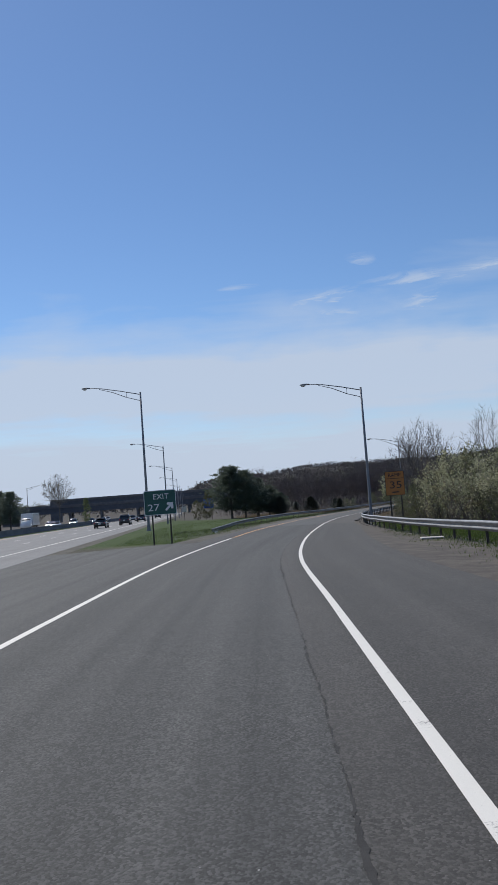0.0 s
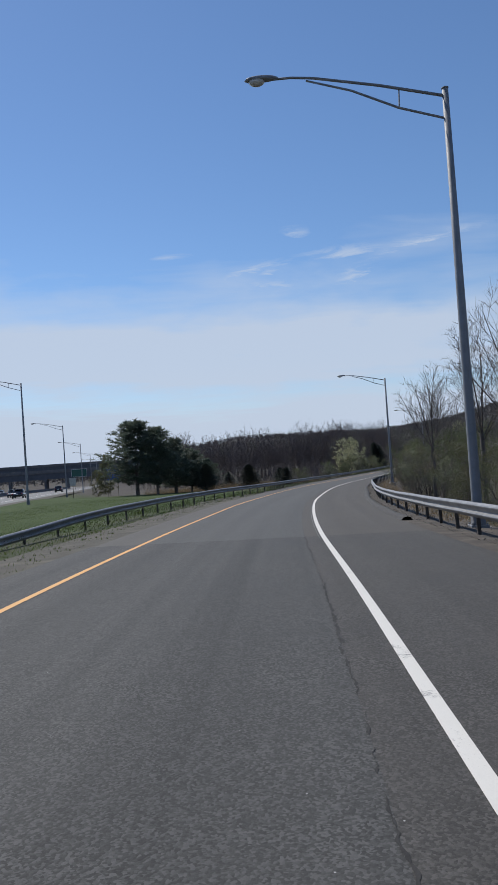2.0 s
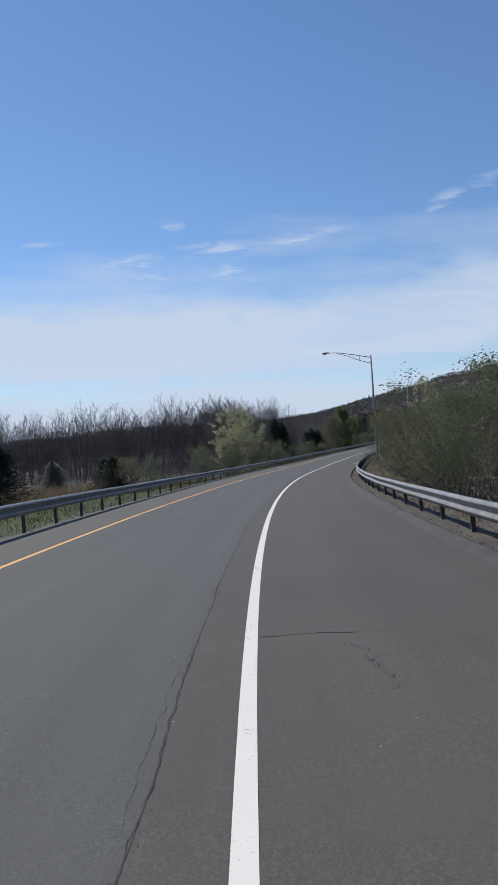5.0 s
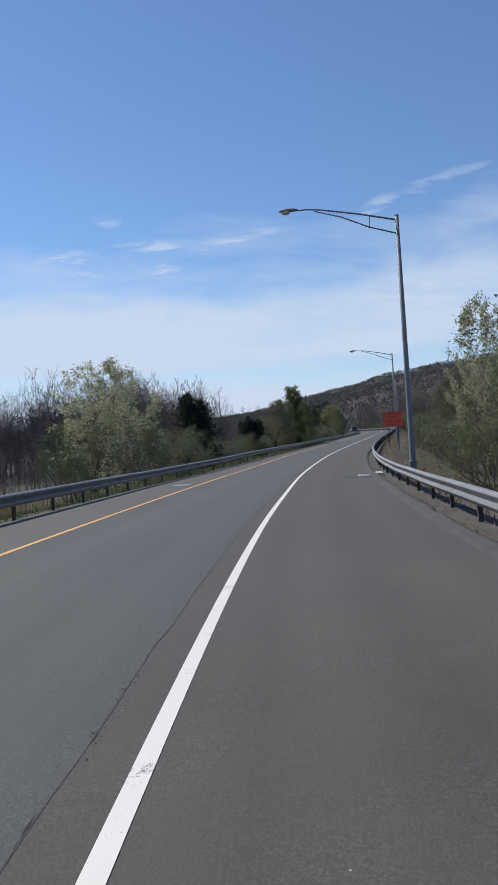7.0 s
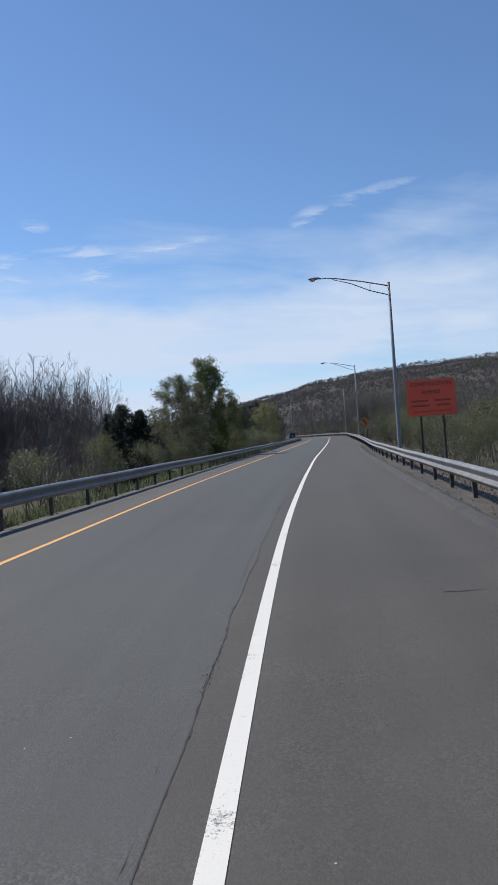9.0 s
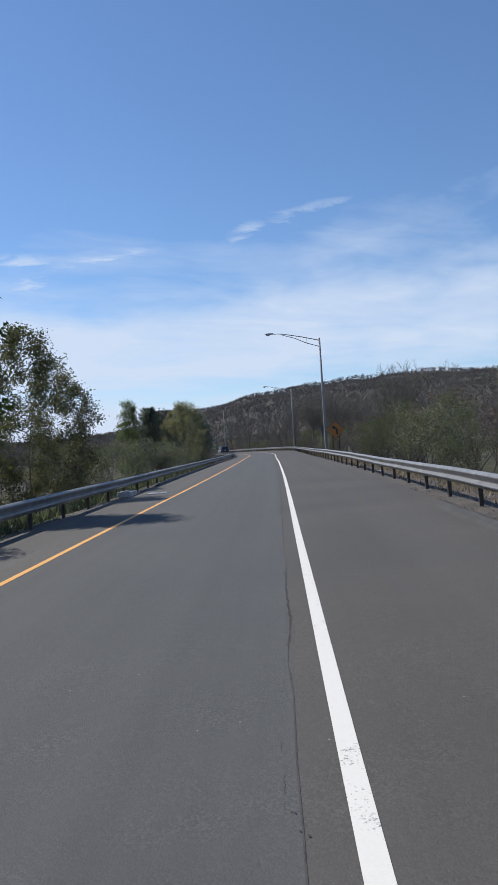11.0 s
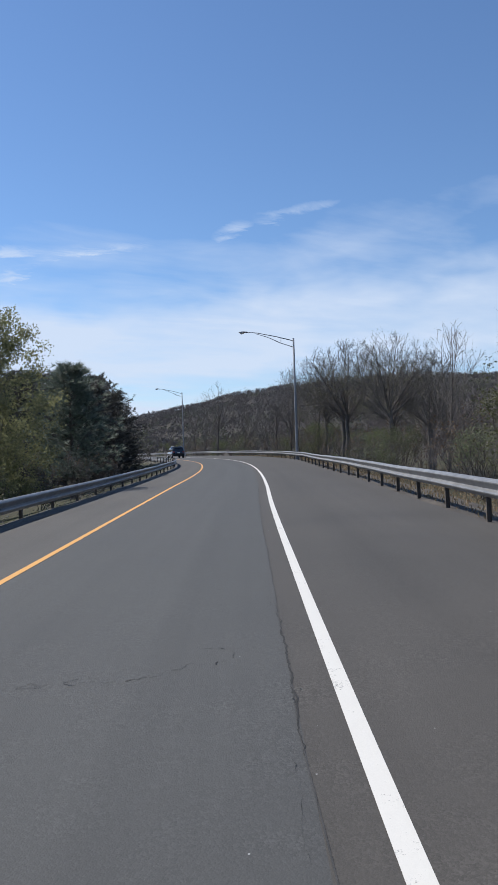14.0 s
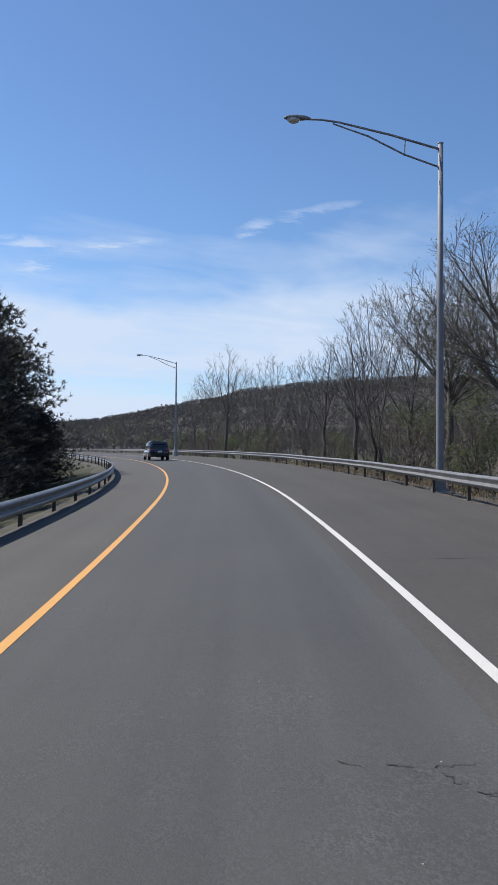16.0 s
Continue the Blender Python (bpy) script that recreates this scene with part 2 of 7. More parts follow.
# the overpass's shade is painted into this dark bluish base; median barrier shares it
BRIDGE_CONCRETE_SHADED = surface("bridge_concrete", (0.085, 0.088, 0.1), (0.16, 0.163, 0.172), 0.5, 0.9, bump=0.2)
DIRT = surface("dirt", (0.034, 0.028, 0.023), (0.125, 0.106, 0.085), 1.8, 0.95, bump=1.0, grain=28, third=(0.066, 0.056, 0.046))
VERGE = surface("verge", (0.036, 0.036, 0.023), (0.115, 0.102, 0.08), 1.1, 0.95, bump=1.0, grain=24, third=(0.066, 0.06, 0.046))
GRAVEL = surface("gravel", (0.07, 0.065, 0.06), (0.3, 0.28, 0.25), 9.0, 0.95, bump=0.4, grain=60, spread=0.4, third=(0.15, 0.14, 0.125))
RAIL_STEEL = surface("weathered_rail_steel", (0.13, 0.13, 0.132), (0.29, 0.29, 0.292), 3.0, 0.46, metal=0.3, bump=0.1, grain=24, spec=0.5, third=(0.2, 0.2, 0.202))
GALVANISED = surface("galvanised_steel", (0.29, 0.291, 0.293), (0.41, 0.411, 0.413), 5.0, 0.42, metal=0.4, bump=0.08, grain=30, spec=0.5)
POLE_METAL = surface("pole_metal", (0.17, 0.18, 0.2), (0.25, 0.26, 0.28), 3.0, 0.65, metal=0.15, bump=0.06, grain=30)
POST_STEEL = surface("post_steel", (0.06, 0.052, 0.046), (0.13, 0.112, 0.098), 6.0, 0.75, metal=0.3, bump=0.3, grain=50, spread=0.25)
GRATE = surface("grate_iron", (0.36, 0.35, 0.33), (0.55, 0.54, 0.51), 8.0, 0.5, metal=0.35, bump=0.3)
LENS = surface("lamp_lens", (0.42, 0.4, 0.36), (0.55, 0.53, 0.5), 8.0, 0.25, bump=0.05)
SIGN_GREEN = surface("sign_green", (0.003, 0.066, 0.053), (0.008, 0.09, 0.072), 2.0, 0.4, bump=0.03)
SIGN_YELLOW = surface("sign_yellow", (0.36, 0.13, 0.022), (0.45, 0.168, 0.03), 2.0, 0.4, bump=0.03)
SIGN_RED = surface("sign_orange_red", (0.68, 0.07, 0.03), (0.8, 0.1, 0.045), 2.0, 0.4, bump=0.03)
SIGN_BLUE = surface("sign_blue", (0.0, 0.06, 0.32), (0.0, 0.08, 0.42), 2.0, 0.4, bump=0.03)
SIGN_WHITE = surface("sign_white", (0.62, 0.63, 0.62), (0.75, 0.75, 0.74), 3.0, 0.4, bump=0.03)
SIGN_BLACK = surface("sign_black", (0.012, 0.012, 0.012), (0.03, 0.03, 0.03), 3.0, 0.5, bump=0.03)
SIGN_BACK = surface("sign_aluminium", (0.35, 0.35, 0.36), (0.5, 0.5, 0.5), 3.0, 0.45, metal=0.8, bump=0.05)
BARK = surface("bark", (0.055, 0.046, 0.041), (0.15, 0.128, 0.113), 5.0, 0.92, bump=0.8, grain=22, spread=0.25)
BARK_GREY = surface("bark_grey", (0.07, 0.062, 0.058), (0.17, 0.152, 0.14), 5.0, 0.92, bump=0.6, grain=22, spread=0.25)
TWIG = surface("twig", (0.1, 0.088, 0.082), (0.21, 0.186, 0.172), 3.0, 0.9, bump=0.2, spread=0.25)
LEAF_SPRING = foliage("leaf_spring", (0.058, 0.064, 0.032), (0.15, 0.15, 0.075), 0.4)
LEAF_NEW = foliage("leaf_new", (0.1, 0.107, 0.055), (0.24, 0.24, 0.125), 0.52)
LEAF_OLIVE = foliage("leaf_olive", (0.068, 0.084, 0.042), (0.165, 0.18, 0.092), 0.42)
LEAF_GREEN = foliage("leaf_green", (0.062, 0.09, 0.03), (0.165, 0.21, 0.07), 0.45)
LEAF_RUST = foliage("leaf_rust", (0.1, 0.06, 0.035), (0.2, 0.13, 0.06), 0.3)
BLOSSOM = foliage("blossom", (0.15, 0.165, 0.068), (0.62, 0.6, 0.4), 0.38)
NEEDLE = foliage("pine_needle", (0.064, 0.088, 0.073), (0.195, 0.23, 0.175), 0.44)
NEEDLE_PINE = foliage("dark_pine_needle", (0.03, 0.033, 0.034), (0.108, 0.108, 0.094), 0.32)
NEEDLE_DARK = foliage("cedar_needle", (0.02, 0.026, 0.024), (0.06, 0.072, 0.055), 0.2)
DRY_GRASS = foliage("dry_grass", (0.2, 0.14, 0.085), (0.36, 0.28, 0.17), 0.25)
WEED = foliage("weed", (0.03, 0.042, 0.017), (0.09, 0.105, 0.048), 0.4)
GRASS = foliage("grass", (0.04, 0.068, 0.013), (0.115, 0.158, 0.04), 0.4)
CAR_BLUE = surface("car_paint_blue", (0.01, 0.016, 0.035), (0.014, 0.022, 0.048), 2.0, 0.25, metal=0.5, bump=0.0, coat=1.0)
CAR_WHITE = surface("car_paint_white", (0.6, 0.6, 0.6), (0.68, 0.68, 0.68), 2.0, 0.3, bump=0.0, coat=1.0)
CAR_DARK = surface("car_paint_dark", (0.015, 0.016, 0.018), (0.03, 0.03, 0.033), 2.0, 0.3, metal=0.4, bump=0.0, coat=1.0)
CAR_SILVER = surface("car_paint_silver", (0.3, 0.31, 0.32), (0.38, 0.39, 0.4), 2.0, 0.3, metal=0.7, bump=0.0, coat=1.0)
GLASS_DARK = surface("car_glass", (0.012, 0.014, 0.016), (0.02, 0.022, 0.025), 2.0, 0.06, bump=0.0, spec=0.8)
RUBBER = surface("rubber", (0.012, 0.012, 0.012), (0.03, 0.03, 0.03), 8.0, 0.85, bump=0.2)
RIM = surface("rim_alloy", (0.3, 0.3, 0.31), (0.42, 0.42, 0.43), 8.0, 0.35, metal=0.9, bump=0.02)
TAIL_RED = surface("tail_red", (0.22, 0.008, 0.008), (0.35, 0.015, 0.012), 8.0, 0.2, bump=0.0, coat=1.0)
LAMP_CLEAR = surface("lamp_clear", (0.6, 0.6, 0.58), (0.75, 0.75, 0.74), 8.0, 0.15, bump=0.0, coat=1.0)
WOODS_BARK = surface("woods_bark", (0.09, 0.073, 0.071), (0.19, 0.157, 0.15), 0.25, 0.95, bump=0.0, grain=2.0, spread=0.25, third=(0.13, 0.107, 0.104))

m, n = material("headlight_glow")
n("OutputMaterial", {0: n("Emission", {0: (1, 0.97, 0.9, 1), 1: 14.0}).outputs[0]})
HEADLIGHT = m

# wooded hill and open ground, told apart by the attribute 'cover' (x: mown grass, y: woods, z: bare verge)
GROUND, n = material("ground")
where = n("TexCoord").outputs["Object"]
kinds = n("SeparateXYZ", {0: n("Attribute", attr="cover").outputs["Vector"]})
n1 = n("TexNoise", {"Vector": where, "Scale": 0.18, "Detail": 8.0, "Roughness": 0.65}).outputs[0]
n2 = n("TexNoise", {"Vector": where, "Scale": 6.0, "Detail": 6.0, "Roughness": 0.75}).outputs[0]
n3 = n("TexNoise", {"Vector": where, "Scale": 0.018, "Detail": 6.0, "Roughness": 0.6}).outputs[0]
tt = n.math("ADD", n.math("MULTIPLY", n1, 0.5), n.math("MULTIPLY", n2, 0.5))
litter = n.ramp(tt, [(0.3, (0.026, 0.024, 0.016)), (0.5, (0.052, 0.046, 0.032)), (0.72, (0.095, 0.085, 0.055))])
litter = n.mix(n.ramp(n3, [(0.42, (0.1,) * 3), (0.6, (0.75,) * 3)]), litter, n.ramp(tt, [(0.3, (0.03, 0.034, 0.016)), (0.7, (0.085, 0.088, 0.045))]))
lawn = n.ramp(tt, [(0.3, (0.022, 0.04, 0.009)), (0.52, (0.042, 0.068, 0.017)), (0.75, (0.08, 0.1, 0.036))])
wood = n.ramp(n.math("ADD", n.math("MULTIPLY", n3, 0.6), n.math("MULTIPLY", n1, 0.4)), [(0.32, (0.05, 0.044, 0.04)), (0.5, (0.07, 0.062, 0.055)), (0.66, (0.072, 0.074, 0.048))])
soil = n.ramp(tt, [(0.3, (0.035, 0.031, 0.026)), (0.55, (0.08, 0.073, 0.058)), (0.75, (0.16, 0.145, 0.115))])
col = n.mix(kinds.outputs[0], litter, lawn)
col = n.mix(kinds.outputs[1], col, wood)
col = n.mix(kinds.outputs[2], col, soil)
b = n("BsdfPrincipled", {"Base Color": col, "Roughness": 0.95, "Specular IOR Level": 0.2, "Normal": n("Bump", {"Strength": 0.8, "Distance": 0.06, "Height": n2}).outputs[0]})
n("OutputMaterial", {0: b.outputs[0]})

# ---------------------------------------------------------------- mesh helpers
def mesh_of(name, verts, faces, mat=None, smooth=False):
    me = bpy.data.meshes.new(name)
    me.from_pydata([tuple(v) for v in verts], [], [tuple(f) for f in faces])
    for m in (mat if isinstance(mat, (list, tuple)) else [mat]):
        if m:
            me.materials.append(m)
    if smooth:
        me.polygons.foreach_set("use_smooth", [True] * len(me.polygons))
    me.update()
    return me


def thing(name, label, category, group="", where=None):
    """An Empty at a thing's base that parents its parts."""
    ob = tagged(new(name), label, category, group)
    ob.empty_display_size = 0.2
    if where is not None:
        ob.matrix_basis = where
    return ob


def part(name, data, parent, label="", at=None):
    ob = new(name, data)
    ob.parent = parent
    if at is not None:
        ob.matrix_basis = at
    return tagged(ob, label)


def structure(name, data, label, parent=None):
    ob = tagged(new(name, data), label, kind="structure")
    ob.parent = parent
    return ob


def bm_mesh(name, bm, mat=None, smooth=False):
    me = bpy.data.meshes.new(name)
    bmesh.ops.recalc_face_normals(bm, faces=bm.faces)
    bm.to_mesh(me)
    bm.free()
    for m in (mat if isinstance(mat, (list, tuple)) else [mat]):
        if m:
            me.materials.append(m)
    if smooth:
        me.polygons.foreach_set("use_smooth", [True] * len(me.polygons))
    return me


def box(bm, size, at=(0, 0, 0), bevel=0.0, turn=None):
    g = bmesh.ops.create_cube(bm, size=1.0)["verts"]
    bmesh.ops.scale(bm, vec=size, verts=g)
    if bevel:
        e = list({x for v in g for x in v.link_edges})
        r = bmesh.ops.bevel(bm, geom=e, offset=bevel, segments=2, affect="EDGES", profile=0.6)
        g = list({v for f in r["faces"] for v in f.verts} | {v for v in g if v.is_valid})
    if turn:
        bmesh.ops.transform(bm, matrix=turn, verts=g)
    bmesh.ops.translate(bm, vec=at, verts=g)
    return g


def tube(pts, radii, sides, verts, faces, cap=True):
    """Adds a tapered tube along pts to the lists."""
    pts = [Vector(p) for p in pts]
    base = len(verts)
    side = None
    for i, p in enumerate(pts):
        d = (pts[min(i + 1, len(pts) - 1)] - pts[max(i - 1, 0)]).normalized()
        if side is None:
            side = d.orthogonal().normalized()
        side = (side - d * side.dot(d)).normalized()
        other = d.cross(side)
        for k in range(sides):
            a = 2 * math.pi * k / sides
            verts.append(p + (side * math.cos(a) + other * math.sin(a)) * radii[i])
    for i in range(len(pts) - 1):
        for k in range(sides):
            a, b = base + i * sides + k, base + i * sides + (k + 1) % sides
            faces.append((a, b, b + sides, a + sides))
    if cap:
        faces.append(tuple(base + (len(pts) - 1) * sides + k for k in range(sides)))
        faces.append(tuple(base + sides - 1 - k for k in range(sides)))


# ---------------------------------------------------------------- alignment of the ramp
# one station every 10 m along the white edge line
STEP = 10.0
AX = [-0.13, 0.10, 0.32, 0.55, 0.85, 0.98, 1.14, 1.86, 2.92, 4.21, 5.51, 7.06, 8.85, 10.99, 13.28, 15.75, 18.56, 21.64, 24.97, 28.58, 32.53, 36.77, 41.15, 45.78, 50.62, 55.67, 60.79, 65.94, 71.19, 76.46, 81.72, 86.95, 92.16, 97.37, 102.52, 107.70, 112.95, 118.10, 123.12, 127.94, 132.55, 136.78, 140.61, 144.03, 147.02, 149.55, 151.71, 153.63, 155.39, 156.99, 158.42, 159.69, 160.80, 161.75, 162.53, 163.15, 163.60, 163.88, 164.00]
AY = [-40.00, -30.01, -20.01, -10.01, -0.02, 9.98, 19.96, 29.92, 39.85, 49.74, 59.61, 69.46, 79.27, 89.03, 98.75, 108.44, 118.03, 127.55, 136.99, 146.33, 155.52, 164.59, 173.59, 182.46, 191.21, 199.85, 208.44, 217.01, 225.51, 234.01, 242.52, 251.05, 259.58, 268.12, 276.70, 285.26, 293.78, 302.36, 311.02, 319.82, 328.78, 337.94, 347.27, 356.77, 366.43, 376.22, 386.08, 395.95, 405.85, 415.78, 425.74, 435.73, 445.74, 455.77, 465.81, 475.88, 485.95, 496.04, 506.13]
AZ = [-0.73, -0.90, -1.07, -1.24, -1.41, -1.60, -1.83, -2.08, -2.32, -2.54, -2.80, -3.04, -3.25, -3.48, -3.69, -3.90, -4.09, -4.27, -4.43, -4.55, -4.63, -4.67, -4.67, -4.62, -4.50, -4.36, -4.24, -4.12, -3.98, -3.83, -3.69, -3.54, -3.41, -3.28, -3.16, -3.02, -2.87, -2.75, -2.64, -2.52, -2.41, -2.30, -2.19, -2.07, -1.97, -1.88, -1.80, -1.73, -1.67, -1.61, -1.56, -1.51, -1.46, -1.42, -1.37, -1.33, -1.29, -1.26, -1.22]
YELLOW = [-3.87, -3.88, -3.89, -3.91, -3.99, -3.98, -3.89, -3.94, -4.04, -4.16, -4.11, -4.04, -4.02, -4.02, -3.99, -3.95, -3.93, -3.91, -3.88, -3.85, -3.85, -3.88, -3.83, -3.76, -3.69, -3.71, -3.69, -3.65, -3.63, -3.59, -3.53, -3.47, -3.45, -3.46, -3.40, -3.40, -3.45, -3.42, -3.45, -3.54, -3.63, -3.69, -3.72, -3.75, -3.77, -3.78, -3.78, -3.79, -3.79, -3.79, -3.79, -3.79, -3.80, -3.80, -3.80, -3.80, -3.80, -3.80, -3.80]
RAIL_R = [6.40, 6.28, 6.15, 6.03, 5.90, 5.70, 5.50, 4.85, 3.95, 3.15, 3.00, 3.05, 3.20, 3.40, 3.45, 3.50, 3.55, 3.60, 3.60, 3.60, 3.60, 3.53, 3.45, 3.40, 3.35, 3.34, 3.33, 3.31, 3.30, 3.35, 3.32, 3.30, 3.31, 3.31, 3.32, 3.32, 3.32, 3.33, 3.59, 4.07, 4.41, 4.70, 4.94, 5.14, 5.34, 5.55, 5.75, 5.96, 6.17, 6.38, 6.60, 6.81, 7.02, 7.23, 7.44, 7.65, 7.86, 8.07, 8.29]
RAIL_L = [-9.60, -9.59, -9.58, -9.57, -9.56, -9.54, -9.53, -9.52, -9.51, -9.50, -9.20, -8.50, -8.00, -7.49, -6.58, -5.73, -5.77, -5.94, -6.07, -6.16, -6.25, -6.26, -6.22, -5.88, -5.61, -5.45, -5.47, -5.51, -5.56, -5.61, -5.65, -5.71, -5.76, -5.78, -5.73, -5.66, -5.58, -5.62, -5.70, -5.66, -5.86, -6.21, -6.71, -7.27, -7.86, -8.46, -9.07, -9.68, -10.31, -10.93, -11.56, -12.20, -12.77, -13.41, -14.05, -14.68, -15.32, -15.96, -16.60]
BANK = [-0.001, -0.002, -0.004, -0.006, -0.008, -0.009, -0.011, -0.012, -0.013, -0.014, -0.015, -0.016, -0.017, -0.016, -0.015, -0.014, -0.015, -0.015, -0.014, -0.013, -0.011, -0.009, -0.005, -0.001, 0.002, 0.005, 0.007, 0.010, 0.011, 0.011, 0.011, 0.013, 0.014, 0.014, 0.015, 0.016, 0.016, 0.017, 0.019, 0.020, 0.021, 0.022, 0.022, 0.021, 0.020, 0.019, 0.017, 0.015, 0.013, 0.011, 0.008, 0.006, 0.004, 0.003, 0.001, -0.000, -0.001, -0.003, -0.004]
S_FIRST, S_LAST = -40.0, -40.0 + STEP * (len(AX) - 1)


def spline(values, s):
    """Smooth value at station s (numbers or arrays), through the station values."""
    v = np.asarray(values, float)
    u = np.clip((np.asarray(s, float) - S_FIRST) / STEP, 0, len(v) - 1.0001)
    i = u.astype(int)
    f = u - i
    m = np.gradient(v)
    return ((2 * f**3 - 3 * f**2 + 1) * v[i] + (f**3 - 2 * f**2 + f) * m[i] + (-2 * f**3 + 3 * f**2) * v[i + 1] + (f**3 - f**2) * m[i + 1])


def heading(s):
    dx, dy = spline(AX, np.asarray(s) + 0.5) - spline(AX, np.asarray(s) - 0.5), spline(AY, np.asarray(s) + 0.5) - spline(AY, np.asarray(s) - 0.5)
    length = np.hypot(dx, dy)
    return dx / length, dy / length


def on_road(s, d, up_by=0.0):
    """World point at station s, d metres right of the white line, on the banked surface."""
    dx, dy = heading(s)
    z = spline(AZ, s) + spline(BANK, s) * d
    return np.stack([spline(AX, s) + dy * d, spline(AY, s) - dx * d, z + up_by], -1)


def stand(s, d, up_by=0.0, turn=0.0):
    """Pose upright on the road at (s, d), its y axis along the road."""
    p = on_road(s, d, up_by)
    dx, dy = heading(s)
    return pose(float(p[0]), float(p[1]), float(p[2]), 0, 0, math.degrees(math.atan2(-dx, dy)) + turn)


FINE_S = np.arange(S_FIRST, S_LAST, 1.0)
FINE_W = on_road(FINE_S, 0.0)


def strip(name, s0, s1, offsets, mat, label, step=1.0, skirt=0.0, up_by=0.0, rough=0.0, calm=(), make=True):
    """A banked strip of road between stations; offsets: functions or numbers, from left to right (or pairs with a height)."""
    s = np.arange(s0, s1 + step * 0.5, step)
    rows, lanes = [], []
    for j, o in enumerate(offsets):
        o, h = o if isinstance(o, tuple) else (o, 0.0)
        d = np.asarray(o(s) if callable(o) else np.full_like(s, o), float)
        p = on_road(s, d, up_by + h)
        if rough and j not in calm:
            p[:, 2] += np.array([noise.noise(Vector((a * 0.9, k, 3.1))) * rough for k, a in zip(d, s)])
        rows.append(p)
        lanes.append(np.stack([d, s, np.zeros_like(s)], -1))
    if skirt:
        for j in (0, len(offsets) - 1):
            q = rows[j].copy()
            q[:, 2] -= skirt
            rows.insert(0 if j == 0 else len(rows), q)
            lanes.insert(0 if j == 0 else len(lanes), lanes[0 if j == 0 else -1])
    k, m = len(rows), len(s)
    verts = np.stack(rows, 1).reshape(-1, 3)
    faces = [(i * k + j, i * k + j + 1, (i + 1) * k + j + 1, (i + 1) * k + j) for i in range(m - 1) for j in range(k - 1)]
    me = mesh_of(name, verts.tolist(), faces, mat)
    a = me.attributes.new("lane", "FLOAT_VECTOR", "POINT")
    a.data.foreach_set("vector", np.stack(lanes, 1).reshape(-1).astype(np.float32))
    return structure(name, me, label) if make else me


def yellow(s):
    return spline(YELLOW, s)


def rail_r(s):
    return spline(RAIL_R, s)


def rail_l(s):
    return spline(RAIL_L, s)


def edge_r(s):
    """Right edge of the asphalt: grass before the kerb begins, then up to the kerb or the posts."""
    return np.minimum(rail_r(s) + np.interp(s, [240, 255], [-0.62, 0.0]), np.interp(s, [46, 56], [2.72, 9.0]))


def edge_l(s):
    """Left edge of the asphalt."""
    return np.maximum(rail_l(s) + 0.12, np.interp(s, [103, 112], [-5.25, -9.0]))


def joint(s):
    return np.interp(s, [0, 30, 50, 110, 185, 250, 300], [-0.58, -0.55, -0.42, -0.44, -0.27, -0.24, -0.3])


SEAM = 58.0        # old pavement before, newer after
strip("road_old", S_FIRST, SEAM, [lambda s: yellow(s) - 1.2, yellow, -2.6, -1.2, joint], ASPHALT_OLD, "coarse worn dark grey asphalt ramp lane")
strip("road", SEAM, S_LAST - 1, [yellow, -2.6, -1.2, joint], ASPHALT_NEW, "smooth grey asphalt ramp lane")
strip("shoulder_right_old", S_FIRST, SEAM, [joint, 0.0, 1.2, edge_r], ASPHALT_OLD_SHOULDER, "coarse worn dark asphalt shoulder beside the ramp")
strip("shoulder_right", SEAM, S_LAST - 1, [joint, 0.0, 1.2, edge_r], ASPHALT_SHOULDER, "brownish grey asphalt shoulder beside the ramp")
strip("shoulder_left", SEAM, S_LAST - 1, [edge_l, yellow], ASPHALT_PALE_SHOULDER, "narrow grey asphalt shoulder beside the ramp")

# painted lines, 4 inch, a few millimetres above the asphalt
GAP = 38.6
strip("edge_line_white", S_FIRST, GAP - 0.45, [(-0.062, 0.004), (0.042, 0.004)], PAINT_WHITE, "white painted edge line, worn")
strip("edge_line_white_far", GAP + 0.25, S_LAST - 1, [(-0.062, 0.004), (0.042, 0.004)], PAINT_WHITE, "white painted edge line, chipped along its edges")
strip("edge_line_ghost", SEAM - 0.6, 73.0, [(-0.118, 0.0036), (-0.104, 0.0036)], PAINT_GHOST, "thin worn remnant of an older white edge line")
strip("gore_line_white", S_FIRST, 38.3, [lambda s: yellow(s) - 0.05, lambda s: yellow(s) + 0.06], PAINT_WHITE, "white painted line along the exit gore", up_by=0.004)
strip("edge_line_yellow", 39.0, S_LAST - 1, [lambda s: yellow(s) - 0.05, lambda s: yellow(s) + 0.05], PAINT_YELLOW, "orange-yellow painted edge line, worn", up_by=0.004)


def wander(s, k, amount):
    return np.array([noise.noise(Vector((a * 0.8, k, 0))) * amount + noise.noise(Vector((a * 3.1, k + 9, 0))) * amount * 0.4 for a in np.atleast_1d(s)])


def crack(name, s0, s1, centre, width, k, label, step=0.25, gape=0.05):
    """An opened joint: a thin, ragged dark ribbon that comes and goes."""
    def edge(sign):
        def at(s):
            open_by = np.clip(gape + 1.6 * wander(s * 0.35, k + 3, 0.9) + 1.5 * wander(s * 7, k + 5, 0.7) + 0.9 * wander(s * 15, k + 6 + sign, 0.7), 0.0, 1.6)
            return (centre(s) if callable(centre) else centre) + wander(s, k, 0.035) + wander(s * 6, k + 1, 0.02) + wander(s * 17, k + 2, 0.012) + sign * width * open_by
        return at
    strip(name, s0, s1, [edge(-1), edge(1)], CRACK, label, step=step, up_by=0.003)


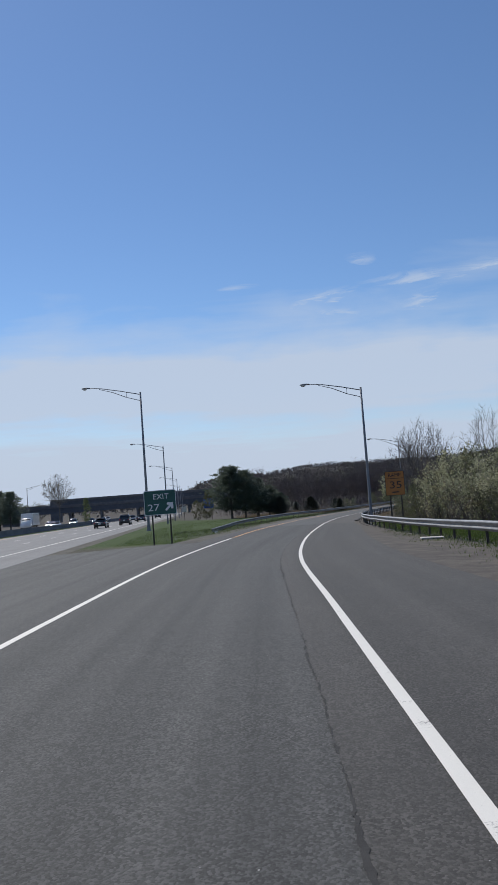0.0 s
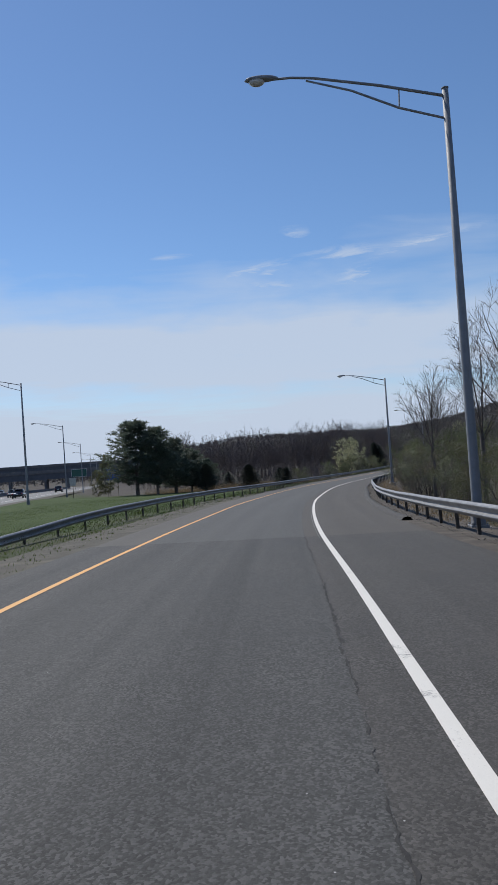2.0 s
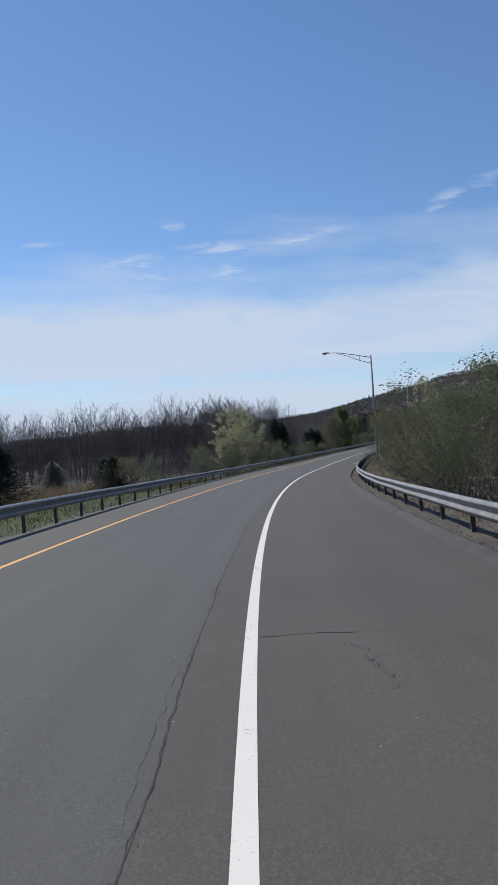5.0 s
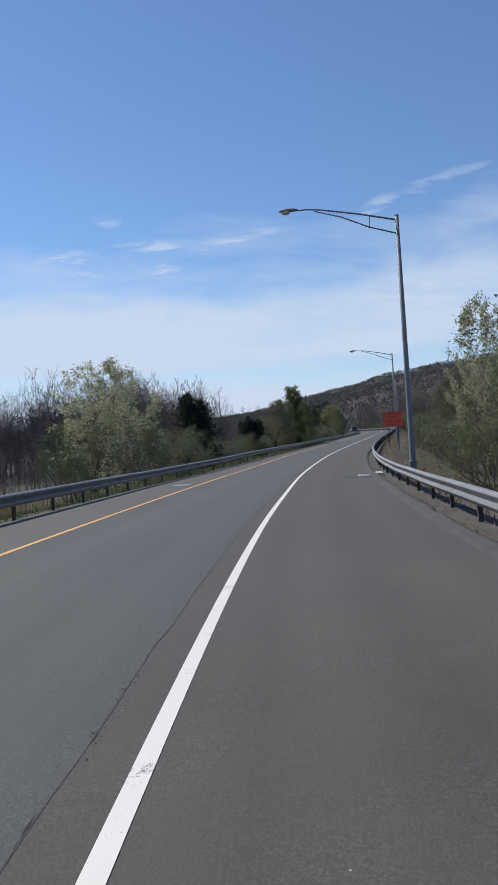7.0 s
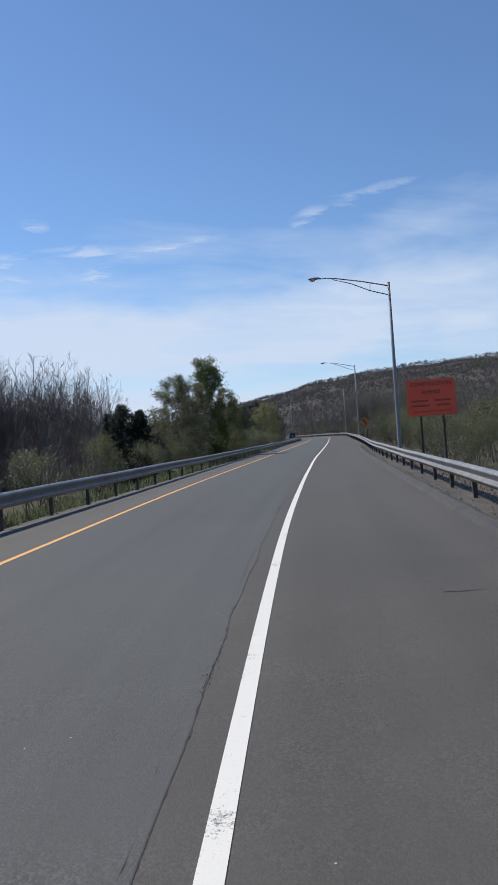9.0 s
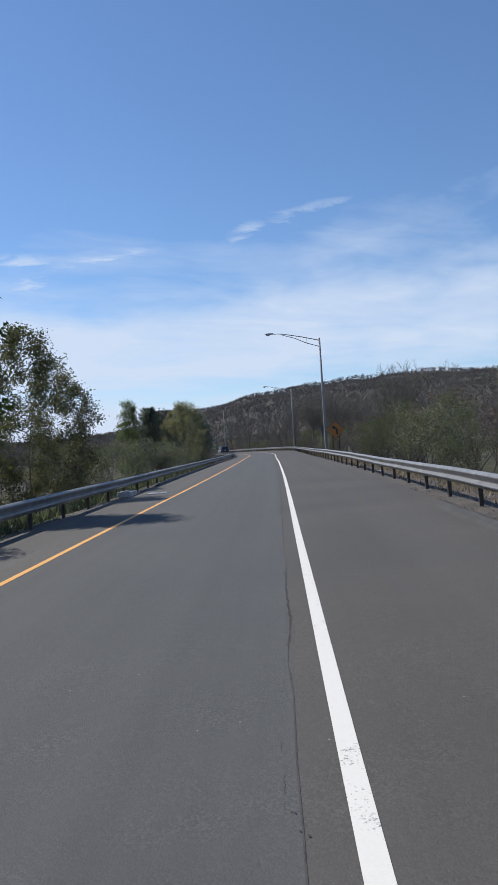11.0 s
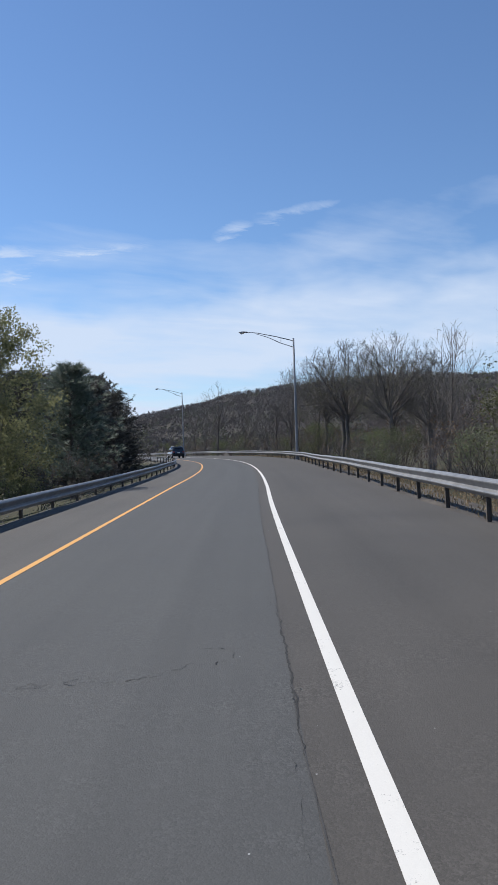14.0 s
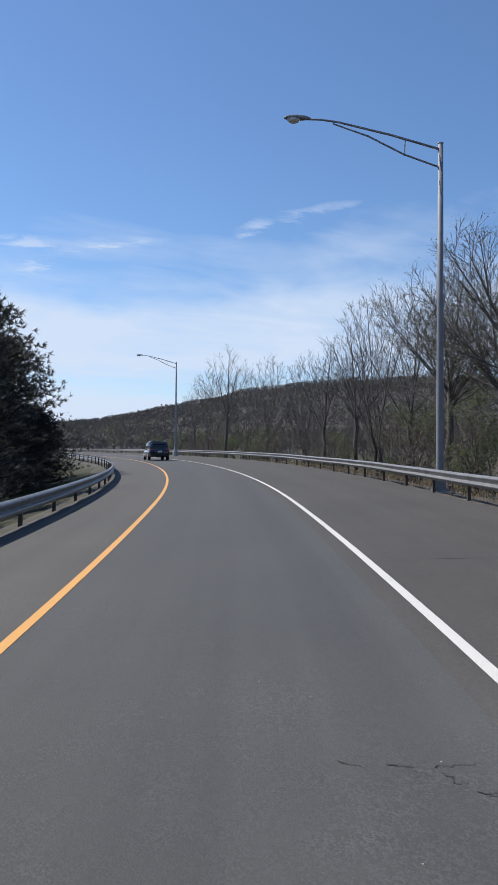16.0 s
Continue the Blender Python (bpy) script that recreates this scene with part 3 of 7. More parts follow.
crack("joint_crack", -30.0, 58.0, joint, 0.016, 2.0, "opened dark longitudinal pavement joint", 0.025, 0.5)
crack("joint_crack_far", 58.5, 330.0, joint, 0.0065, 5.0, "ragged dark longitudinal pavement joint", 0.025)
crack("joint_crack_branch", 60.0, 330.0, lambda s: joint(s) - 0.06, 0.0018, 8.0, "fine branching crack beside the pavement joint", 0.03)
strip("joint_stain", 46.0, 330.0, [lambda s: joint(s) - 0.004 + wander(s, 5, 0.035), lambda s: joint(s) + 0.004 + wander(s, 5, 0.035)], ASPHALT_PATCH, "faint dark line along the pavement joint", step=0.5, up_by=0.0022)


def pits(name, count, s_range, centre, across, size, seed, label):
    """Small hollows where stones have broken out, in clusters along the joint."""
    rng = random.Random(seed)
    verts, faces = [], []
    while len(faces) < count:
        s = rng.uniform(*s_range)
        if noise.noise(Vector((s * 0.45, seed, 0))) + 0.5 * noise.noise(Vector((s * 2.1, seed, 5))) < 0.05 + rng.random() * 0.5:
            continue
        d = float(centre(s)) + rng.gauss(0, across)
        r = rng.uniform(*size)
        k = rng.randint(4, 6)
        o = on_road(s, d, 0.0042).tolist()
        base = len(verts)
        for j in range(k):
            q = r * rng.uniform(0.4, 1.3)
            verts.append((o[0] + math.cos(j * 6.28 / k) * q, o[1] + math.sin(j * 6.28 / k) * q * 1.5, o[2]))
        faces.append(tuple(range(base, base + k)))
    structure(name, mesh_of(name, verts, faces, CRACK), label)


pits("joint_pits", 2400, (48, 330), joint, 0.022, (0.003, 0.008), 3, "crumbled dark pits along the pavement joint")
rng = random.Random(11)
for s0, d0, d1, w in ((SEAM, -5.0, 2.2, 0.009), (38.75, -5.0, 2.4, 0.012), (110.5, -0.2, 2.8, 0.012), (163.0, 1.3, 3.0, 0.012), (196.0, 1.5, 2.8, 0.012),
                      (201.5, 1.2, 2.7, 0.012), (255.0, 0.1, 0.8, 0.012), (271.7, -0.35, 0.2, 0.01), (271.2, 1.7, 3.0, 0.012), (278.3, 1.2, 1.9, 0.01), (308.2, -0.32, 0.0, 0.01), (345.0, 0.4, 3.4, 0.014), (121.0, -3.4, -0.8, 0.01), (92.0, -3.6, -1.0, 0.01)):
    # transverse cracks and the pavement seam
    ds = np.linspace(d0, d1, 50)
    k = rng.random() * 50
    mid = s0 + np.array([noise.noise(Vector((x * 1.3, k, 1))) * 0.12 + noise.noise(Vector((x * 6, k, 2))) * 0.03 for x in ds])
    wid = w * 0.6 * np.clip(np.array([0.35 + 1.5 * noise.noise(Vector((x * 2.3, k, 5))) + noise.noise(Vector((x * 11, k, 6))) for x in ds]), 0.0, 1.6)
    a = np.array([on_road(m - q, d, 0.0035) for m, q, d in zip(mid, wid, ds)])
    b = np.array([on_road(m + q, d, 0.0035) for m, q, d in zip(mid, wid, ds)])
    me = mesh_of("cross_crack", np.concatenate([a, b]).tolist(), [(i, i + 1, i + 51, i + 50) for i in range(49)], CRACK)
    structure("cross_crack", me, "dark transverse crack across the asphalt")



def walk_crack(name, s, d, along, across, count, seed, label, width=0.0042):
    """A branching net of thin cracks: short ragged walks from a common start."""
    rng = random.Random(seed)
    verts, faces = [], []
    tips = [(s, d, along, across)]
    for _ in range(count):
        a, b, ga, gb = tips[-1] if rng.random() < 0.7 else tips[rng.randrange(len(tips))]
        turn = rng.uniform(-0.6, 0.6)
        ga, gb = ga * math.cos(turn) - gb * math.sin(turn), ga * math.sin(turn) + gb * math.cos(turn)
        base = len(verts)
        steps = rng.randint(5, 11)
        for k in range(steps):
            w = width * rng.uniform(0.3, 1.2) * (1 - k / steps) + 0.0008
            o = on_road(a, b, 0.0038)
            dx, dy = heading(a)
            px, py = -gb, ga
            verts += [(o[0] + (dx * px + dy * py) * w * q, o[1] + (dy * px - dx * py) * w * q, o[2]) for q in (-1, 1)]
            bend = rng.gauss(0, 0.8)
            a, b = a + (ga * math.cos(bend) - gb * math.sin(bend)) * 0.035, b + (ga * math.sin(bend) + gb * math.cos(bend)) * 0.035
        faces += [(base + 2 * k, base + 2 * k + 1, base + 2 * k + 3, base + 2 * k + 2) for k in range(steps - 1)]
        tips.append((a + ga * rng.uniform(0, 0.12), b + gb * rng.uniform(0, 0.12), ga, gb))
    structure(name, mesh_of(name, verts, faces, CRACK), label)


for s, d, along, across, count, seed in ((87.6, -2.6, 0.95, -0.1, 16, 1), (90.5, -2.7, 0.9, 0.1, 12, 2), (182.4, 0.9, 1.0, 0.05, 22, 3), (184.6, 1.2, 0.8, -0.4, 10, 4), (173.2, 1.0, 1.0, 0.1, 12, 5),
                                        (109.0, 0.85, 0.9, 0.2, 10, 6), (317.5, -2.35, 0.98, -0.05, 18, 7), (297.8, -2.0, 0.3, 0.9, 10, 11), (339.0, -1.2, 0.1, 0.9, 9, 8), (66.0, -0.1, 0.1, 0.9, 6, 9), (295.5, -1.6, 0.1, -0.9, 8, 10)):
    walk_crack("net_crack", s, d, along, across, count, seed, "fine branching cracks in the asphalt")

# asphalt kerbs and dirt verges
strip("kerb_right", 62.0, 245.0, [(lambda s: rail_r(s) - 0.68 + wander(s, 4, 0.04), -0.01), (lambda s: rail_r(s) - 0.62 + wander(s, 4, 0.04), 0.06),
                                  (lambda s: rail_r(s) - 0.5 + wander(s, 9, 0.04), 0.095), (lambda s: rail_r(s) - 0.4 + wander(s, 9, 0.06), 0.07), (lambda s: rail_r(s) - 0.33 + wander(s, 9, 0.08), -0.02)], ASPHALT_PATCH, "low broken asphalt kerb under the rail", step=0.25, rough=0.03)
strip("kerb_left", 262.0, 430.0, [(lambda s: rail_l(s) - 0.02, 0.02), (lambda s: rail_l(s) + 0.16, 0.06), (lambda s: rail_l(s) + 0.34 + wander(s, 6, 0.04), 0.05),
                                  (lambda s: rail_l(s) + 0.42 + wander(s, 6, 0.04), 0.0)], ASPHALT_SHOULDER, "low dark asphalt kerb under the rail", step=0.5, rough=0.03)
strip("verge_right", S_FIRST, S_LAST - 1, [(lambda s: edge_r(s) - 0.3, -0.05), (lambda s: edge_r(s) + 0.02 + wander(s, 3, 0.1), -0.002), (lambda s: (edge_r(s) + rail_r(s)) / 2 + 0.15, 0.0), (lambda s: rail_r(s) + 0.35, -0.03), (lambda s: rail_r(s) + 1.2, -0.1), (lambda s: rail_r(s) + 2.6, -0.6)],
      DIRT, "bare dirt verge with gravel under the rail", rough=0.05, calm=(0, 1))
strip("verge_left", 35.5, S_LAST - 1, [(lambda s: np.maximum(rail_l(s) - 1.9, np.interp(s, [88, 102], [-7.9, -20])), -0.6), (lambda s: np.maximum(rail_l(s) - 0.5, np.interp(s, [88, 102], [-7.0, -20])), -0.1), (lambda s: np.maximum(edge_l(s) * 0.55 + rail_l(s) * 0.45, np.interp(s, [88, 102], [-6.3, -20])), -0.05),
                                       (lambda s: edge_l(s) - 0.02 + wander(s, 7, 0.1), -0.002), (lambda s: edge_l(s) + 0.3, -0.05)],
      VERGE, "gravelly verge with thin grass beside the ramp", rough=0.04, calm=(3, 4))


# ---------------------------------------------------------------- highway beside the ramp


def on_highway(y, d, up_by=0.0):
    """World point at y, d metres right of the highway's right edge line."""
    z = -1.75 - 0.0162 * y
    return Vector((-14.0 - 0.076 * (y - 45.0) + d, y, z + up_by))


def highway_strip(name, y0, y1, d0, d1, mat, label, up_by=0.0, step=10.0):
    ys = np.arange(y0, y1 + 0.1, step)
    v = [on_highway(y, d, up_by) for y in ys for d in (d0, (d0 + d1) / 2, d1)]
    f = [(3 * i + j, 3 * i + j + 1, 3 * i + j + 4, 3 * i + j + 3) for i in range(len(ys) - 1) for j in (0, 1)]
    me = mesh_of(name, v, f, mat)
    a = me.attributes.new("lane", "FLOAT_VECTOR", "POINT")
    a.data.foreach_set("vector", np.array([(d, y, 0) for y in ys for d in (d0, (d0 + d1) / 2, d1)], np.float32).reshape(-1))
    return structure(name, me, label)


highway_strip("highway", -80, 900, -12.5, 2.8, ASPHALT_PALE, "pale grey highway carriageway beside the ramp")
highway_strip("highway_opposite", -80, 900, -34.0, -17.0, ASPHALT_PALE, "pale grey highway carriageway with oncoming traffic")
ys = np.arange(37.0, 700.0, 6.0)
me = mesh_of("highway_verge", [on_highway(y, d, h) for y in ys for d, h in ((2.72, -0.006), (3.4, -0.03), (4.2, -0.2))], [(3 * i + j, 3 * i + j + 1, 3 * i + j + 4, 3 * i + j + 3) for i in range(len(ys) - 1) for j in (0, 1)], VERGE)
structure("highway_verge", me, "dusty verge with thin grass along the highway")
highway_strip("highway_edge_line", -80, 900, -0.08, 0.08, PAINT_WHITE, "white painted edge line of the highway", 0.006)
highway_strip("highway_left_line", -80, 900, -11.0, -10.85, PAINT_YELLOW, "yellow painted edge line of the highway", 0.006)
for y in range(-60, 400, 12):
    highway_strip("lane_dash", y, y + 3, -3.72, -3.6, PAINT_WHITE, "white painted lane dash on the highway", 0.006, 1.5)
    highway_strip("lane_dash", y, y + 3, -7.36, -7.24, PAINT_WHITE, "white painted lane dash on the highway", 0.006, 1.5)
# paved gore where the ramp leaves the highway
gs = np.arange(S_FIRST, 38.5, 2.5)
gv, lanes = [], []
for s in gs:
    p = on_road(s, float(yellow(s)) - 1.1, -0.012)
    q = on_highway(float(p[1]) * 0.98, 2.6, -0.008)
    for k in range(5):
        w = min(k / 4.0, 1.0)
        x = Vector(p.tolist()).lerp(q, w)
        gv.append(x)
        lanes.append((x.x, x.y, 0))
me = mesh_of("gore", gv, [(5 * i + j, 5 * i + j + 1, 5 * i + j + 6, 5 * i + j + 5) for i in range(len(gs) - 1) for j in range(4)], ASPHALT_OLD)
a = me.attributes.new("lane", "FLOAT_VECTOR", "POINT")
a.data.foreach_set("vector", np.array(lanes, np.float32).reshape(-1))
structure("gore", me, "stained grey asphalt gore between highway and ramp")


# ---------------------------------------------------------------- ground, one sheet to the horizon, with the wooded ridge
RIDGE = [(-180, 0.3), (-60, 0.6), (-30, 0.5), (-15, 0.42), (-8.7, 0.65), (-4.5, 1.5), (-1, 1.6), (3, 1.98), (8, 1.88), (14, 1.8), (17, 1.92), (20, 2.3), (24, 3.15), (27.5, 3.85), (30, 4.42), (34, 4.98), (40, 5.34), (43, 5.38), (50, 5.1), (55, 4.95), (75, 4.5), (110, 2.0), (180, 0.3)]
RIDGE_R = 2000.0


def spread(lo, hi, step, far, grow=1.22, fine=0.0):
    """Grid lines: even from lo to hi, then ever wider; no wider than 42 m up to hi + fine."""
    c = list(np.arange(lo, hi + 0.1, step))
    d, a, b = step, lo, hi
    out_lo, out_hi = [], []
    while a > lo - far:
        d *= grow
        a -= d
        out_lo.append(a)
    d = step
    while b < hi + far:
        d = d * grow if b > hi + fine else min(d * grow, 42.0)
        b += d
        out_hi.append(b)
    return np.array(out_lo[::-1] + c + out_hi)


def ground_height(x, y):
    """Height and cover (grass, woods, verge) of the land at arrays x, y."""
    x, y = np.asarray(x, float), np.asarray(y, float)
    best = np.full(x.shape, 1e9)
    arg = np.zeros(x.shape, int)
    for i in range(0, len(FINE_S), 2):
        d2 = (x - FINE_W[i, 0])**2 + (y - FINE_W[i, 1])**2
        m = d2 < best
        best[m], arg[m] = d2[m], i
    s = FINE_S[arg]
    dx, dy = heading(s)
    lat = (x - FINE_W[arg, 0]) * dy - (y - FINE_W[arg, 1]) * dx
    dist = np.sqrt(best)
    lat = np.where(np.abs(dist - np.abs(lat)) > 4, np.sign(lat) * dist, lat)
    zr = spline(AZ, s)
    r, l = rail_r(s), rail_l(s)
    right, left = np.clip(lat - r, 0, None), np.clip(l - lat, 0, None)
    z = zr + np.clip(lat, -8, 8) * spline(BANK, s) - 0.1
    drop_r = np.interp(right, [0, 0.6, 2.5, 7, 20, 60], [0, 0, 0.45, 1.3, 1.8, 1.0])
    fall = np.interp(s, [40, 75, 110], [0.15, 0.6, 1.0])
    drop_l = np.interp(left, [0, 0.6, 2.5, 8, 25, 80], [0, 0, 0.5, 1.7, 2.3, 2.0]) * fall
    z = z - drop_r - drop_l
    # the highway's own grade to the left of the ramp
    hx = -14.0 - 0.076 * (y - 45.0)
    zh = -1.75 - 0.0162 * np.clip(y, -200, 700) - 0.07
    w = np.clip((hx + 14 - x) / 12.0, 0, 1)
    w = np.where(y < 130, np.clip(np.minimum((hx + 8 - x) / 5.0, 1), 0, 1), w)
    w = np.where(lat > l, 0, w)
    z = z * (1 - w) + zh * w
    # the grass triangle: a plain slope from the ramp's edge down to the highway
    to_hw, to_ramp = np.clip(x - (hx + 2.6), 0.01, None), np.clip(-5.3 - lat, 0.01, None)
    share = to_ramp / (to_hw + to_ramp)
    plain = (zr - 5.3 * spline(BANK, s)) * (1 - share) + (zh + 0.07) * share - 0.07 - 0.25 * np.sin(share * np.pi) * np.clip(to_hw / 8, 0, 1)
    inside = (lat < -5.3) * (x > hx + 2.6) * np.clip((190 - y) / 50, 0, 1)
    z = z * (1 - inside) + plain * inside
    # the bed under the paved gore
    z = z - 0.35 * np.clip((35.5 - y) / 3, 0, 1) * (x > hx) * (lat < l + 6)
    # ridge and far land
    cx, cy = x - 60.0, y - 200.0
    rr = np.hypot(cx, cy)
    az = np.degrees(np.arctan2(cx, cy))
    el = np.interp(az, [a for a, e in RIDGE], [e for a, e in RIDGE])
    top = RIDGE_R * np.tan(np.radians(el)) * 1.0
    rise = np.interp(rr, [0, 520, 900, 1500, 2000, 2600, 4000, 9000], [0, 0, 0.1, 0.62, 1.0, 0.75, 0.3, 0.1])
    z = z + (top - 3) * rise
    lump = np.array([noise.noise(Vector((a * 0.06, b * 0.06, 1.7))) * 0.25 + noise.noise(Vector((a * 0.004, b * 0.004, 4))) * (2.0 if q > 500 else 0.0) for a, b, q in zip(x.ravel(), y.ravel(), rr.ravel())]).reshape(x.shape)
    lump = lump * (1 - 0.7 * inside)
    off_highway = np.where(y < 700, np.clip(np.maximum(x - (hx + 5), (hx - 37) - x) / 6.0, 0, 1), 1)
    z = z + lump * np.clip(np.maximum(right, left) / 4.0, 0, 1) * off_highway
    z = z + rise * np.array([noise.noise(Vector((a * 0.011, b * 0.011, 7))) for a, b in zip(x.ravel(), y.ravel())]).reshape(x.shape) * 9
    grass = np.clip((hx + 32 - x) / 6, 0, 1) * np.clip((240 - y) / 110, 0, 1) * (lat < l + 1.5) * np.where(x > hx, np.clip((y - 40) / 4, 0, 1), 1)
    grass = np.maximum(grass, 0.75 * (lat < l) * np.clip(1.3 - left / 7, 0, 1) * np.clip((310 - s) / 30, 0.18, 1))
    woods = np.maximum(np.clip((rr - 380) / 150, 0, 1), (lat < l) * np.clip((left - 22) / 14, 0, 1) * np.clip((y - 190) / 20, 0, 1))
    grass = np.maximum(grass, 0.8 * (lat > 2.4) * (lat < r + 3) * np.clip((60 - s) / 12, 0, 1))
    verge = np.clip(1 - np.minimum(np.abs(lat - r), np.abs(lat - l)) / 1.8, 0, 1) * 0.8 * np.clip((s - 50) / 10, 0, 1)
    verge = np.maximum(verge, 0.9 * (lat < l + 1.5) * (x > hx) * np.clip((45 - y) / 4, 0, 1))
    return z, np.stack([grass, woods, verge], -1)


gx, gy = spread(-70, 240, 2.4, 4600, fine=1900), spread(-40, 480, 2.4, 4600, fine=1950)
GX, GY = np.meshgrid(gx, gy)
gz, cover = ground_height(GX, GY)
nx, ny = len(gx), len(gy)
ids = np.arange(nx * ny).reshape(ny, nx)
quads = np.stack([ids[:-1, :-1], ids[:-1, 1:], ids[1:, 1:], ids[1:, :-1]], -1).reshape(-1, 4)
me = mesh_of("ground", np.stack([GX, GY, gz], -1).reshape(-1, 3).tolist(), quads.tolist(), GROUND, smooth=True)
a = me.attributes.new("cover", "FLOAT_VECTOR", "POINT")
a.data.foreach_set("vector", cover.reshape(-1).astype(np.float32))
structure("ground", me, "grassy and leaf-littered land rising to a wooded ridge")


def land(x, y):
    return float(ground_height(np.array([x]), np.array([y]))[0][0])


# ---------------------------------------------------------------- guard rails
W_FACE = [(0.0, 0.155), (0.03, 0.151), (0.068, 0.127), (0.083, 0.104), (0.079, 0.084), (0.022, 0.0), (0.012, -0.012), (0.02, -0.022), (0.07, -0.05), (0.083, -0.07), (0.079, -0.088), (0.03, -0.146), (0.0, -0.155)]


def beam_mesh(s0, s1, lateral, side, height):
    """One overlapping W-beam panel, swept along the rail. side: +1 if the road lies to its right."""
    n_along = 7
    s = np.linspace(s0, s1, n_along)
    verts = []
    for a in s:
        dx, dy = heading(a)
        p = on_road(a, float(lateral(a)))
        h = height(a)
        for back in (0.0, -0.006):
            for out, zz in (W_FACE if back == 0.0 else W_FACE[::-1]):
                d = side * (out + back)
                verts.append((p[0] + dy * d, p[1] - dx * d, p[2] + h + zz))
    k = 2 * len(W_FACE)
    faces = [(i * k + j, i * k + (j + 1) % k, (i + 1) * k + (j + 1) % k, (i + 1) * k + j) for i in range(n_along - 1) for j in range(k)]
    faces += [tuple(range(k))[::-1], tuple((n_along - 1) * k + j for j in range(k))]
    return mesh_of("rail_panel", verts, faces, RAIL_STEEL)


def i_post():
    """A rolled steel I-post, 1.0 m, its foot in the ground."""
    f, w, t = 0.026, 0.04, 0.007
    out = [(-f, -w), (f, -w), (f, -w + t), (t / 2, -w + t), (t / 2, w - t), (f, w - t), (f, w), (-f, w), (-f, w - t), (-t / 2, w - t), (-t / 2, -w + t), (-f, -w + t)]
    v = [(y, x, z) for z in (-0.45, 0.64) for x, y in out]
    n_ = len(out)
    faces = [(i, (i + 1) % n_, n_ + (i + 1) % n_, n_ + i) for i in range(n_)] + [tuple(range(n_))[::-1], tuple(range(n_, 2 * n_))]
    return mesh_of("post", v, faces, POST_STEEL)


POST = i_post()
bolt_bm = bmesh.new()
bmesh.ops.create_cone(bolt_bm, cap_ends=True, segments=8, radius1=0.017, radius2=0.013, depth=0.014)
BOLT = bm_mesh("bolt", bolt_bm, GALVANISED)


def guard_rail(label, s0, s1, lateral, side, height, stops):
    rail = thing("guard_rail", label, "guard rail", "guard rails along the ramp")
    edges = [s0]
    while edges[-1] < s1 - 4:
        edges.append(min(edges[-1] + 7.62, s1))
    for a, b in zip(edges, edges[1:]):
        part("rail_panel", beam_mesh(a - 0.12, b + 0.12, lambda q, a=a: lateral(q) + (0.003 if int(a) % 2 else 0.0), side, height), rail)
    rng = random.Random(int(s1) + side)
    s = s0 + 1.2
    while s < s1:
        h = height(s)
        m = stand(s, float(lateral(s)) - side * 0.085, h - 0.545) @ pose(0, 0, 0, rng.uniform(-1.6, 1.6), rng.uniform(-1.6, 1.6), rng.uniform(-4, 4))
        p = part("post", POST, rail, at=m)
        if 60 < s < 330:
            part("bolt", BOLT, rail, at=stand(s, float(lateral(s)) + side * 0.012, h) @ pose(0, 0, 0, 0, 90, 0))
        s += stops(s)
    return rail


def rail_height_l(s):
    return float(np.interp(s, [60, 64, 68, 72, 93, 102, 110, 118, 135, 160, 178, 196, 206, 240, 270, 285, 300, 322, 345], [-0.140, 0.020, 0.220, 0.335, 0.507, 0.540, 0.568, 0.564, 0.521, 0.482, 0.475, 0.526, 0.547, 0.487, 0.420, 0.393, 0.382, 0.380, 0.414])) + 0.005 * math.sin(s * 0.41)


def rail_height_r(s):
    return float(np.interp(s, [4, 6, 14, 20, 60, 88, 172, 250, 275, 300, 330, 360], [0.020, 0.080, 0.460, 0.500, 0.500, 0.465, 0.430, 0.506, 0.566, 0.566, 0.562, 0.540])) + 0.008 * math.sin(s * 0.31 + 1) + 0.004 * math.sin(s * 0.9)


def lateral_l(s):
    return rail_l(s)


guard_rail("long galvanised W-beam guard rail, its end turned down into the grass", 60.0, 520.0, lateral_l, 1, rail_height_l, lambda s: 0.95 if 108.5 < s < 117 else (2.54 if s < 340 else 3.1))
guard_rail("long galvanised W-beam guard rail with dents, beside a dirt verge", 4.0, 520.0, rail_r, -1, rail_height_r, lambda s: 1.9 if s < 64 else (2.54 if s < 340 else 3.2))


